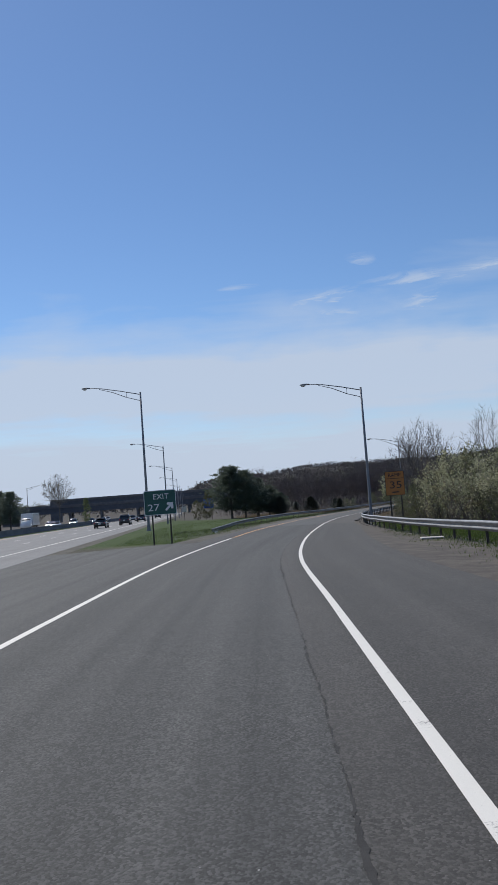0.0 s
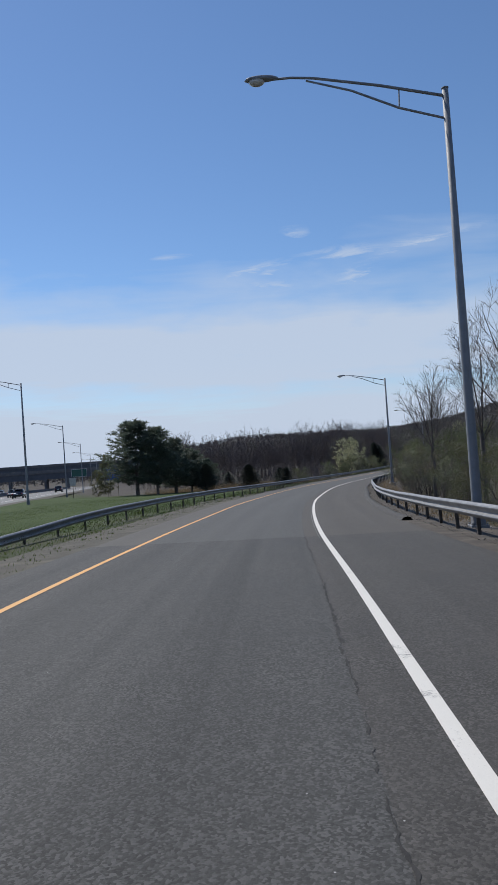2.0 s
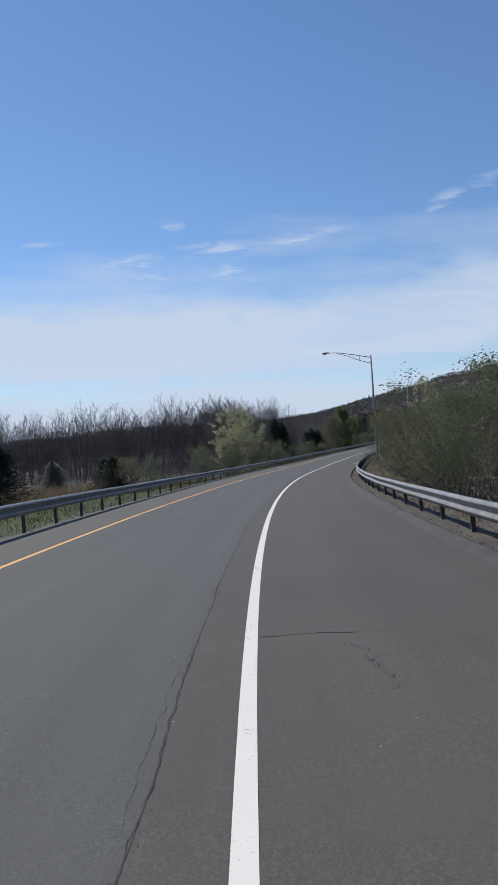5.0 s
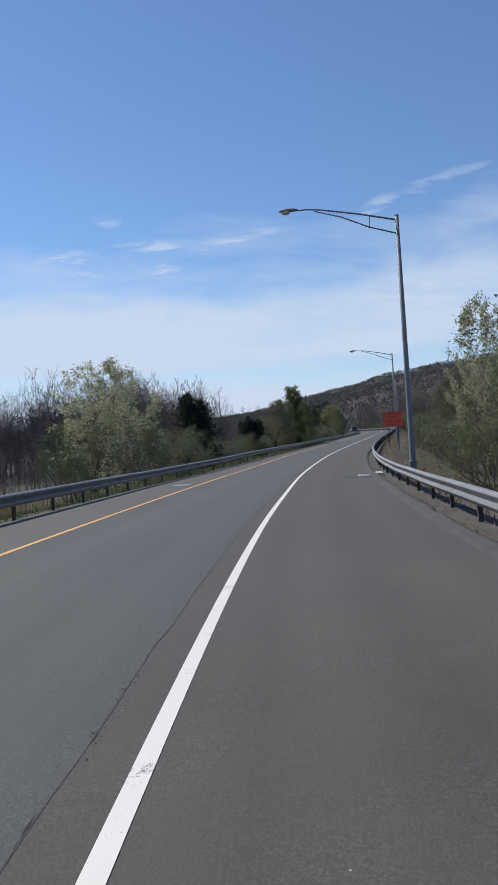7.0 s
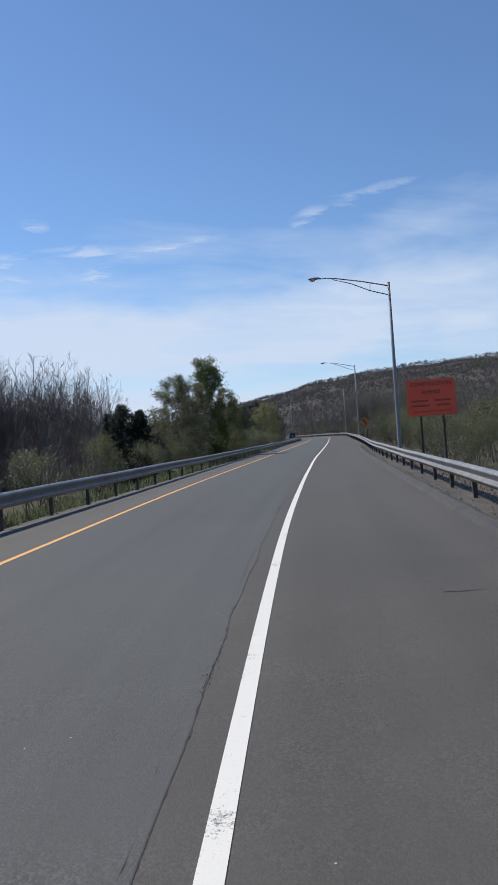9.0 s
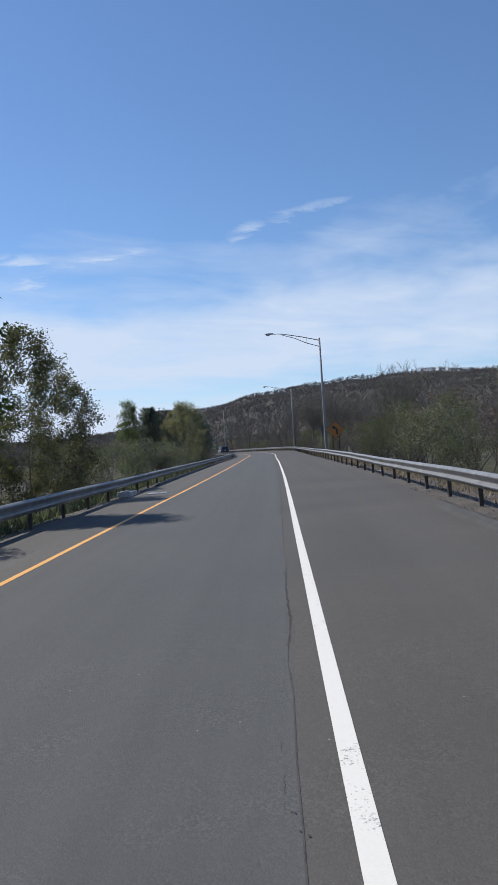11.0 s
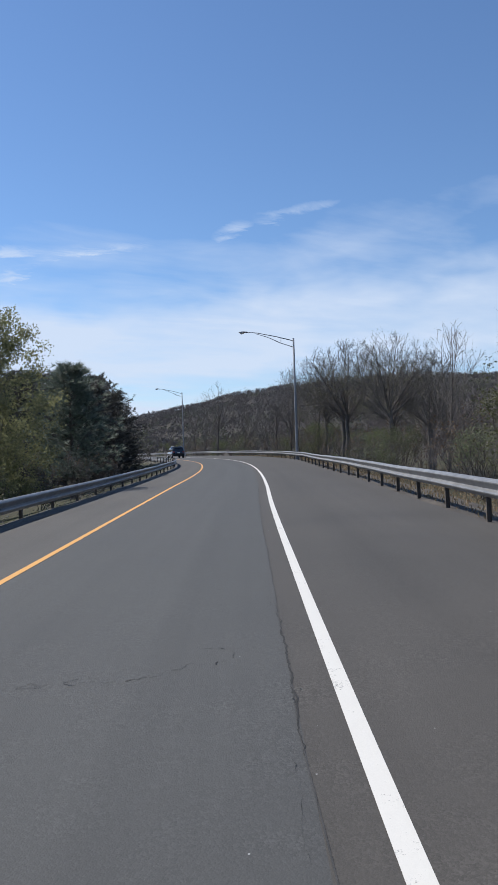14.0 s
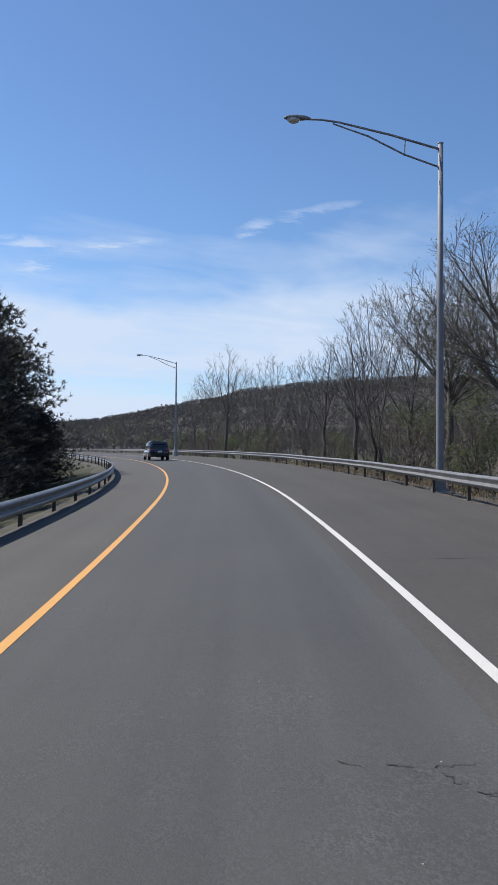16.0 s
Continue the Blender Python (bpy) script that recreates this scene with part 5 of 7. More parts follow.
for y, d, mat, lab, h, suv in ((112.0, -3.9, CAR_DARK, "dark sedan on the pale highway lane", 1.48, False), (128.0, -1.8, CAR_DARK, "dark sport utility car on the highway", 1.75, True),
                               (165.0, -1.8, CAR_BLUE, "dark blue sedan on the highway lane", 1.48, False), (184.0, -5.5, CAR_SILVER, "silver sedan far along the highway", 1.48, False), (236.0, -1.9, CAR_DARK, "dark car far along the highway", 1.6, True)):
    car("highway_car", lab, mat, highway_pose(y, d), 4.6, 1.84, h, "cars on the highway", suv)
for y, d, mat, lab, h, suv in ((166.0, -21.0, CAR_WHITE, "white oncoming sedan with lit headlights", 1.48, False), (178.0, -24.5, CAR_SILVER, "silver oncoming sedan with lit headlights", 1.48, False),
                               (190.0, -21.0, CAR_WHITE, "white oncoming sport utility car with lit headlights", 1.72, True), (222.0, -21.0, CAR_DARK, "dark oncoming sedan with lit headlights", 1.48, False), (262.0, -21.0, CAR_WHITE, "pale oncoming car with lit headlights", 1.5, False), (285.0, -24.5, CAR_SILVER, "silver oncoming car with lit headlights", 1.5, True)):
    car("highway_car", lab, mat, highway_pose(y, d, False), 4.6, 1.84, h, "cars on the highway", suv, True)
tr = thing("box_truck", "white box truck on the far highway carriageway", "truck", where=highway_pose(158.0, -25.0, False))
bm = bmesh.new()
box(bm, (2.45, 6.4, 2.5), (0, -1.0, 2.25), 0.06)
part("cargo_box", bm_mesh("cargo_box", bm, CAR_WHITE), tr)
part("cab", loft([(2.2, 1.05, 1.0, 0.6, 2.5), (3.0, 1.08, 0.98, 0.55, 2.5), (3.5, 1.08, 0.95, 0.55, 1.75), (4.2, 1.0, 0.85, 0.6, 1.45)], CAR_WHITE, "cab"), tr)
bm = bmesh.new()
box(bm, (1.8, 0.12, 0.65), (0, 3.24, 2.0), 0.04)
part("windscreen", bm_mesh("windscreen", bm, GLASS_DARK), tr)
bm = bmesh.new()
box(bm, (0.9, 8.0, 0.3), (0, 0, 0.75), 0.03)
part("chassis", bm_mesh("chassis", bm, RUBBER), tr)
for x in (-0.95, 0.95):
    for y in (-2.8, 3.2):
        wheel(tr, x, y, 0.46, 0.28)

# ---------------------------------------------------------------- overpasses and median rail
def overpass(y, z_top, depth, label):
    o = thing("overpass", label, "bridge", "overpasses across the highway", pose(on_highway(y, -16).x, y, 0, 0, 0, 4.4))
    bm = bmesh.new()
    box(bm, (120, 11, 0.35), (0, 0, z_top - 1.15), 0.02)
    part("deck", bm_mesh("deck", bm, BRIDGE_CONCRETE_SHADED), o)
    for yy in (-5.4, 5.4):
        bm = bmesh.new()
        box(bm, (120, 0.35, 1.0), (0, yy, z_top - 0.5), 0.03)
        part("parapet", bm_mesh("parapet", bm, BRIDGE_CONCRETE_SHADED), o)
    for yy in (-4.6, -1.5, 1.5, 4.6):
        bm = bmesh.new()
        box(bm, (120, 0.35, depth - 1.3), (0, yy, z_top - 1.3 - (depth - 1.3) / 2), 0.02)
        part("girder", bm_mesh("girder", bm, BRIDGE_STEEL), o)
    zg = on_highway(y, 0).z
    for x in (-31, -0.5, 23, 48):
        for yy in (-3.5, 3.5):
            v, f = [], []
            tube([(x, yy, zg - 0.5), (x, yy, z_top - depth - 0.7)], [0.55, 0.55], 12, v, f)
            part("pier", mesh_of("pier", v, f, BRIDGE_CONCRETE_SHADED), o)
        bm = bmesh.new()
        box(bm, (1.3, 10, 0.9), (x, 0, z_top - depth - 0.45), 0.05)
        part("pier_cap", bm_mesh("pier_cap", bm, BRIDGE_CONCRETE_SHADED), o)
    for x in (-58, 58):
        bm = bmesh.new()
        box(bm, (5, 12, z_top - zg), (x, 0, (z_top + zg) / 2 - 0.8), 0.1)
        part("abutment", bm_mesh("abutment", bm, BRIDGE_CONCRETE_SHADED), o)


overpass(345.0, 0.9, 3.6, "dark steel girder overpass across the highway")
overpass(455.0, 4.6, 3.4, "concrete and steel overpass farther along the highway")

md = thing("median_barrier", "long weathered concrete median barrier between the carriageways", "barrier")
for k in range(60):
    y0 = -40 + k * 8.0
    prof = [(-0.3, 0), (-0.3, 0.08), (-0.17, 0.33), (-0.1, 0.85), (0.1, 0.85), (0.17, 0.33), (0.3, 0.08), (0.3, 0)]
    v = [on_highway(y, -14.75 + x, z) for y in (y0, y0 + 7.97) for x, z in prof]
    f = [(i, i + 1, i + 9, i + 8) for i in range(7)] + [tuple(range(8))[::-1], tuple(range(8, 16))]
    part("barrier_block", mesh_of("barrier_block", v, f, BRIDGE_CONCRETE_SHADED), md)


# ---------------------------------------------------------------- plants
def blade(pts, radii, sides, verts, faces, cap=False):
    """A twig too thin to show its roundness: one narrow pointed blade."""
    d = (pts[-1] - pts[0]).normalized()
    w = d.cross(Vector((d.y, -d.z, d.x + 0.3))).normalized()
    base = len(verts)
    for p, r in zip(pts[:-1], radii):
        verts += [p - w * r, p + w * r]
    verts.append(pts[-1])
    k = len(pts) - 1
    faces += [(base + 2 * i, base + 2 * i + 1, base + 2 * i + 3, base + 2 * i + 2) for i in range(k - 1)]
    faces.append((base + 2 * k - 2, base + 2 * k - 1, base + 2 * k))


def grow(rng, height, limbs, subs, twigs, spread_deg=(30, 60), clear=0.28, limb_len=0.42, trunk_r=None, stems=1, up_pull=0.35, twig_r=0.008, gnarl=0.06, sides=(7, 4), flat=False, light=False, dome=False):
    """Wood of a broad-leaved tree. Returns (trunk verts, faces), (twig verts, faces) and the tips of the twigs."""
    tv, tf, wv, wf, tips = [], [], [], [], []
    for st in range(stems):
        r0 = (trunk_r or height * 0.016) / math.sqrt(stems)
        lean = Vector((rng.gauss(0, 0.05 + 0.16 * (stems > 1)), rng.gauss(0, 0.05 + 0.16 * (stems > 1)), 1))
        p = Vector((rng.gauss(0, 0.15), rng.gauss(0, 0.15), -0.4)) if stems > 1 else Vector((0, 0, -0.4))
        path, radii = [p.copy()], [r0 * 1.35]
        steps = 4 if light else 8
        for i in range(steps):
            d = (lean + Vector((rng.gauss(0, gnarl), rng.gauss(0, gnarl), 0))).normalized()
            p = p + d * (height * (0.7 if dome else 0.93) + 0.4) / steps
            path.append(p.copy())
            radii.append(r0 * (1 - 0.9 * (i + 1) / steps))
        tube(path, radii, sides[0], tv, tf, cap=False)
        for j in range(limbs // stems):
            u = clear + (0.98 - clear) * (j + rng.random()) / (limbs // stems)
            q = u * steps
            k = min(int(q), steps - 1)
            base = path[k].lerp(path[k + 1], q - k)
            az = j * 2.4 + rng.uniform(-0.5, 0.5)
            tilt = radians(rng.uniform(*spread_deg)) * (1 - 0.35 * u)
            d = Vector((math.cos(az) * math.sin(tilt), math.sin(az) * math.sin(tilt), math.cos(tilt)))
            ln = height * limb_len * ((0.95 - 0.3 * u) if dome else (1.05 - 0.75 * u)) * rng.uniform(0.75, 1.12)
            lp, lr = [base], [max(r0 * (1 - u) * (0.4 if dome else 0.62) + 0.012, 0.012)]
            e = d.copy()
            n_seg = 2 if light else 4
            bend = 0.07 if light else 0.12
            for s_ in range(n_seg):
                e = (e + Vector((rng.gauss(0, bend), rng.gauss(0, bend), up_pull * (0.6 if light else 0.35)))).normalized()
                lp.append(lp[-1] + e * ln / n_seg)
                lr.append(lr[0] * (1 - 0.85 * (s_ + 1) / n_seg))
            (blade if light else tube)(lp, lr, sides[1], tv, tf, cap=False)
            for m in range(subs):
                w = 0.25 + 0.75 * (m + rng.random()) / subs
                q2 = w * n_seg
                k2 = min(int(q2), n_seg - 1)
                b2 = lp[k2].lerp(lp[k2 + 1], q2 - k2)
                along = (lp[k2 + 1] - lp[k2]).normalized()
                side = along.cross(Vector((rng.gauss(0, 1), rng.gauss(0, 1), rng.gauss(0, 1)))).normalized()
                d2 = (along * 0.62 + side * rng.uniform(0.5, 0.95) + Vector((0, 0, up_pull * 0.8))).normalized()
                l2 = ln * rng.uniform(0.3, 0.5) * (1.15 - 0.5 * w)
                m1 = b2 + d2 * l2 * 0.5 + Vector((rng.gauss(0, 1), rng.gauss(0, 1), rng.gauss(0, 1))) * l2 * 0.05
                e2 = b2 + d2 * l2 + Vector((0, 0, l2 * 0.1))
                rr = max(lr[k2] * 0.5, twig_r * 1.5)
                (blade if flat else tube)([b2, e2] if light else [b2, m1, e2], [rr, rr * 0.7, twig_r * 0.7], 3, wv, wf, cap=False)
                tips.append((e2, d2))
                for t in range(twigs):
                    w3 = 0.2 + 0.8 * (t + rng.random()) / twigs
                    b3 = b2.lerp(e2, w3)
                    s3 = d2.cross(Vector((rng.gauss(0, 1), rng.gauss(0, 1), rng.gauss(0, 1)))).normalized()
                    d3 = (d2 * 0.6 + s3 * 0.85 + Vector((0, 0, up_pull * 0.5))).normalized()
                    l3 = l2 * rng.uniform(0.3, 0.6)
                    e3 = b3 + d3 * l3
                    (blade if flat else tube)([b3, e3], [twig_r, twig_r * 0.45], 3, wv, wf, cap=False)
                    tips.append((e3, d3))
                    tips.append((b3.lerp(e3, 0.5), d3))
    return (tv, tf), (wv, wf), tips


def branch_tree(rng, height, clear, half_width, points, profile, twigs, twig_len, twig_r=0.006, tip_r=0.0048, leader=0.7, stems=1, lean=0.04, thin=2, flare=1.0, fan=0.5):
    """Wood of a tree whose limbs grow, each by the shortest good way, to points spread through its crown.
    profile: share of the crown's half width at each share of its height. Returns trunk, twigs and tips as grow() does."""
    pos, par, path = [], [], []
    for st in range(stems):
        off = Vector((rng.gauss(0, 0.2), rng.gauss(0, 0.2), 0)) if stems > 1 else Vector((0, 0, 0))
        way = Vector((rng.gauss(0, lean + 0.18 * (stems > 1)), rng.gauss(0, lean + 0.18 * (stems > 1)), 1)).normalized()
        p, up = off + Vector((0, 0, -0.4)), height * leader * rng.uniform(0.85, 1.1)
        last = -1
        for k in range(int(up / 0.6) + 2):
            pos.append(np.array(p)), par.append(last), path.append(0.6 * k)
            last = len(pos) - 1
            way = (way + Vector((rng.gauss(0, 0.05), rng.gauss(0, 0.05), 0.05))).normalized()
            p = p + way * 0.6
    goals = []
    for _ in range(points):
        u, a = rng.random() ** 0.85, rng.uniform(0, 6.283)
        r = half_width * profile(u) * rng.random() ** 0.42 * (1 + 0.16 * math.sin(3 * a + 5 * u))
        goals.append(np.array((math.cos(a) * r, math.sin(a) * r, height * (clear + (1 - clear) * u))))
    root = np.array((0, 0, height * clear * 0.7))
    goals.sort(key=lambda g: float(np.linalg.norm(g - root)))
    n_tr = len(pos)
    along = [np.array((0, 0, 1.0)) for _ in pos]
    for g in goals:
        P, L = np.array(pos), np.array(path)
        d = g - P
        far = np.linalg.norm(d, axis=1) + 1e-6
        sink = np.clip(0.25 - d[:, 2] / far, 0, None)
        turn = 1 - np.sum(np.array(along) * d, axis=1) / far
        turn[:n_tr] *= 0.45
        cost = far * (1 + 1.3 * sink + 1.1 * turn) + 0.5 * L
        cost[:n_tr][P[:n_tr, 2] < height * clear * 0.55] = 1e9
        i = int(np.argmin(cost))
        q, ln = P[i], float(far[i])
        back = along[i]
        bend = q + ln * 0.45 * (0.35 * back + 0.65 * d[i] / ln) + np.array((rng.gauss(0, 0.035), rng.gauss(0, 0.035), -0.03)) * ln
        k = max(1, int(ln / 0.75))
        last = i
        for j in range(1, k + 1):
            w = j / k
            pos.append((1 - w) ** 2 * q + 2 * w * (1 - w) * bend + w * w * g)
            par.append(last), path.append(path[last] + ln / k)
            step = pos[-1] - pos[last]
            along.append(step / (np.linalg.norm(step) + 1e-6))
            last = len(pos) - 1
    load = np.zeros(len(pos))
    kids = np.zeros(len(pos), int)
    for i in range(n_tr, len(pos)):
        kids[par[i]] += 1
    for i in range(len(pos) - 1, -1, -1):
        if kids[i] == 0 and i >= n_tr:
            load[i] += 1
        if par[i] >= 0:
            load[par[i]] += load[i]
    rad = tip_r * np.maximum(load, 0.5) ** 0.58
    for i in range(n_tr):
        rad[i] *= 1 + 0.35 * flare * max(0.0, 1 - (pos[i][2] + 0.4) / 1.2)
    tv, tf, wv, wf, tips = [], [], [], [], []
    for i in range(len(pos)):
        if par[i] < 0:
            continue
        a, b = Vector(pos[par[i]]), Vector(pos[i])
        d = (b - a).normalized()
        if load[i] > thin:
            tube([a - d * 0.02, b + d * 0.02], [min(rad[par[i]], rad[i] * 1.5), rad[i]], 7 if load[i] > 40 else (5 if load[i] > 8 else 4), tv, tf, cap=False)
        else:
            side = d.cross(Vector((rng.gauss(0, 1), rng.gauss(0, 1), rng.gauss(0, 1)))).normalized()
            k = len(wv)
            wv += [a - side * rad[i] * 1.2, a + side * rad[i] * 1.2, b + side * rad[i], b - side * rad[i]]
            wf.append((k, k + 1, k + 2, k + 3))
        if i >= n_tr and load[i] <= 4:
            for _ in range(twigs):
                base = a.lerp(b, rng.random())
                e = (d * 0.75 + Vector((rng.gauss(0, 1), rng.gauss(0, 1), rng.gauss(0, 1))) * fan + Vector((0, 0, 0.25))).normalized()
                end = base + e * twig_len * rng.uniform(0.45, 1.25)
                side = e.cross(Vector((rng.gauss(0, 1), rng.gauss(0, 1), rng.gauss(0, 1)))).normalized() * twig_r
                k = len(wv)
                wv += [base - side, base + side, end]
                wf.append((k, k + 1, k + 2))
                tips.append((end, e))
                tips.append((base.lerp(end, 0.6), e))
    return (tv, tf), (wv, wf), tips


def fan_tree(rng, height, clear, half_width, limbs, subs, fines, twigs, twig_len, spread_deg=50, trunk_r=0.16, twig_r=0.006, stems=1, light=False):
    """Wood of an upright tree: straight limbs fan out from a fork and branch twice more, within a rounded crown.
    Returns trunk, twigs and tips as grow() does; light: fewer sides, for trees far off."""
    tv, tf, wv, wf, tips = [], [], [], [], []
    low = height * clear * 0.8
    mid = low + (height - low) * 0.52

    def room(p):
        z = (p.z - mid) / ((height - mid) if p.z > mid else (mid - low) * 1.15)
        return (p.x * p.x + p.y * p.y) / (half_width * half_width) + z * z

    def rod(p, d, length, segs, bend, jitter, limit):
        pts, step = [p.copy()], length / segs
        for _ in range(segs):
            d = (d + Vector((rng.gauss(0, jitter), rng.gauss(0, jitter), rng.gauss(0, jitter) + bend))).normalized()
            p = p + d * step
            if room(p) > limit and (len(pts) > 1 or segs < 4):
                break
            pts.append(p.copy())
        return pts if len(pts) > 1 else pts + [pts[0] + d * step * 0.4]

    def flat(pts, r0, r1):
        for k, (a, b) in enumerate(zip(pts, pts[1:])):
            side = (b - a).cross(Vector((rng.gauss(0, 1), rng.gauss(0, 1), rng.gauss(0, 1)))).normalized()
            ra, rb = (r0 + (r1 - r0) * q / (len(pts) - 1) for q in (k, k + 1))
            i = len(wv)
            wv.extend((a - side * ra, a + side * ra, b + side * rb, b - side * rb))
            wf.append((i, i + 1, i + 2, i + 3))

    def taper(pts, r0, r1, sides):
        tube(pts, [r0 + (r1 - r0) * k / max(1, len(pts) - 1) for k in range(len(pts))], sides, tv, tf, cap=False)

    def off(d, lo, hi, turn):
        side = d.orthogonal().normalized()
        side = side * math.cos(turn) + d.cross(side) * math.sin(turn)
        a = radians(rng.uniform(lo, hi))
        return (d * math.cos(a) + side * math.sin(a) + Vector((0, 0, 0.08))).normalized()

    def child_points(pts, count, first, last):
        for k in range(count):
            w = (first + (last - first) * (k + rng.random()) / count) * (len(pts) - 1)
            i = min(int(w), len(pts) - 2)
            yield pts[i].lerp(pts[i + 1], w - i), (pts[i + 1] - pts[i]).normalized(), w / (len(pts) - 1)

    def tuft(pts, count, reach):
        for q, d, w in child_points(pts, count, 0.25, 1.0):
            e = off(d, 12, 48, rng.uniform(0, 6.28))
            end = q + e * reach * rng.uniform(0.5, 1.2)
            side = e.cross(Vector((rng.gauss(0, 1), rng.gauss(0, 1), rng.gauss(0, 1)))).normalized() * twig_r
            i = len(wv)
            wv.extend((q - side, q + side, end))
            wf.append((i, i + 1, i + 2))
            tips.append((end, e))
            tips.append((q.lerp(end, 0.6), e))

    for st in range(stems):
        foot = Vector((rng.gauss(0, 0.25), rng.gauss(0, 0.25), -0.4)) if stems > 1 else Vector((0, 0, -0.4))
        lean = 0.14 if stems > 1 else 0.03
        way = Vector((rng.gauss(0, lean), rng.gauss(0, lean), 1)).normalized()
        fork = height * clear * rng.uniform(0.92, 1.08)
        trunk = [foot + way * (fork + 0.4) * k / 5 + Vector((rng.gauss(0, 0.035), rng.gauss(0, 0.035), 0)) * (k > 0) for k in range(6)]
        tr = trunk_r / stems ** 0.4
        tube(trunk, [tr * 1.4, tr * 1.05, tr, tr * 0.95, tr * 0.9, tr * 0.86], 5 if light else 8, tv, tf, cap=False)
        n_ = limbs // stems
        for k in range(n_):
            th = radians(spread_deg * math.sqrt((k + 0.15) / n_) * rng.uniform(0.85, 1.15))
            az = k * 2.4 + rng.uniform(-0.5, 0.5)
            d = (way + Vector((math.sin(th) * math.cos(az), math.sin(th) * math.sin(az), math.cos(th))) * 2).normalized() if k == 0 else Vector((math.sin(th) * math.cos(az), math.sin(th) * math.sin(az), math.cos(th)))
            start = trunk[5].lerp(trunk[4], rng.random() * (0.25 if k < 2 else 0.95))
            limb = rod(start, d, height * 1.1, 7 if light else 12, 0.012, 0.024, rng.uniform(0.82, 1.0))
            lr = tr * rng.uniform(0.24, 0.38) * (1.4 if k == 0 else 1.0)
            taper(limb, lr, 0.01, 3 if light else 6)
            long_by = sum((b - a).length for a, b in zip(limb, limb[1:]))
            tuft(limb[-3:], twigs, twig_len)
            for j, (q, dd, w) in enumerate(child_points(limb, subs, 0.12, 0.97)):
                sub = rod(q, off(dd, 20, 44, j * 2.4 + rng.uniform(-0.6, 0.6)), long_by * (0.56 - 0.3 * w) * rng.uniform(0.75, 1.2), 3 if light else 5, 0.02, 0.04, 1.05)
                if light:
                    flat(sub, 0.013, 0.008)
                else:
                    taper(sub, lr * (1 - w) * 0.34 + 0.0075, 0.005, 4)
                reach = sum((b - a).length for a, b in zip(sub, sub[1:]))
                tuft(sub[1:] if len(sub) > 2 else sub, twigs, twig_len)
                for i, (p, de, u) in enumerate(child_points(sub, fines, 0.15, 1.0)):
                    fine = rod(p, off(de, 22, 48, i * 2.4 + rng.uniform(-0.6, 0.6)), max(0.3, reach * (0.55 - 0.25 * u)) * rng.uniform(0.7, 1.2), 1 if light else 3, 0.02, 0.06, 1.12)
                    flat(fine, twig_r * 1.5, twig_r)
                    tuft(fine, twigs, twig_len)
    return (tv, tf), (wv, wf), tips


def dome(u):
    """A crown widest at two fifths of its height, rounded above."""
    return math.sqrt(max(0.02, 1 - ((u - 0.42) / 0.6) ** 2))


def plume(u):
    """A narrow crown, pointed above."""
    return (0.55 + 0.45 * min(1.0, u * 3)) * (1 - 0.75 * u ** 1.6)


def add_leaves(rng, tips, count, size, spread_by, v, f):
    """Small bent leaf blades scattered about the twig tips."""
    for _ in range(count):
        p, d = tips[rng.randrange(len(tips))]
        c = p + Vector((rng.gauss(0, 1), rng.gauss(0, 1), rng.gauss(0, 1))) * spread_by
        a = Vector((rng.gauss(0, 1), rng.gauss(0, 1), rng.gauss(0, 1))).normalized()
        b = a.orthogonal().normalized()
        k = size * rng.uniform(0.6, 1.35)
        i = len(v)
        v += [c - a * k, c + a * k * 0.5 + b * k * 0.75, c + a * k * 0.9 - b * k * 0.6]
        f.append((i, i + 1, i + 2))


VARIANTS = {}


def plant(kind, label, category, group, wood_mat, trunk, twigs, leaves=None, leaf_mat=None):
    ob = thing(kind, label, category, group)
    part("trunk", mesh_of("trunk", *trunk, wood_mat, True), ob)
    part("crown", mesh_of("crown", *twigs, TWIG), ob, "thin bare twigs")
    if leaves:
        part("foliage", mesh_of("foliage", *leaves, leaf_mat), ob)
    return ob


def variant(name, label, category, group, seed, wood, twig_args, leaf=None):
    """One prototype; wood: arguments of grow(); leaf: (count, size, spread, material)."""
    rng = random.Random(seed)
    trunk, tw, tips = (fan_tree if "fan" in twig_args[1] else branch_tree if "crown" in twig_args[1] else grow)(rng, *twig_args[0], **{k: v for k, v in twig_args[1].items() if k not in ("crown", "fan")})
    lv = None
    if leaf:
        lv = ([], [])
        add_leaves(rng, tips, leaf[0], leaf[1], leaf[2], *lv)
    ob = plant(name, label, category, group, wood, trunk, tw, lv, leaf[3] if leaf else None)
    VARIANTS.setdefault(name, []).append([ob, False])
    return ob


# every prototype stands 10 m (trees) or 3 m (shrubs) tall and is placed at its true size
for sd in (1, 2, 3):
    variant("bare_tree", "bare grey-brown tree just before leafing, behind the guard rail", "tree", "bare trees", sd, BARK, ((10.0, (0.36, 0.2, 0.42)[sd - 1], (2.6, 2.8, 2.3)[sd - 1], (8, 8, 7)[sd - 1], 8, 6, 5, 0.42), dict(fan=1, stems=(1, 2, 1)[sd - 1], spread_deg=(44, 34, 38)[sd - 1], trunk_r=0.13, twig_r=0.0055)))
for sd in (4, 5):
    variant("budding_tree", "tall rounded bare tree with many fine twigs and first buds", "tree", "budding trees", sd, BARK_GREY, ((10.0, 0.46 if sd == 4 else 0.41, 3.2, 17, 10, 8, 5, 0.34), dict(fan=1, spread_deg=60, trunk_r=0.15, twig_r=0.0052)), (5200, 0.024, 0.06, LEAF_NEW))
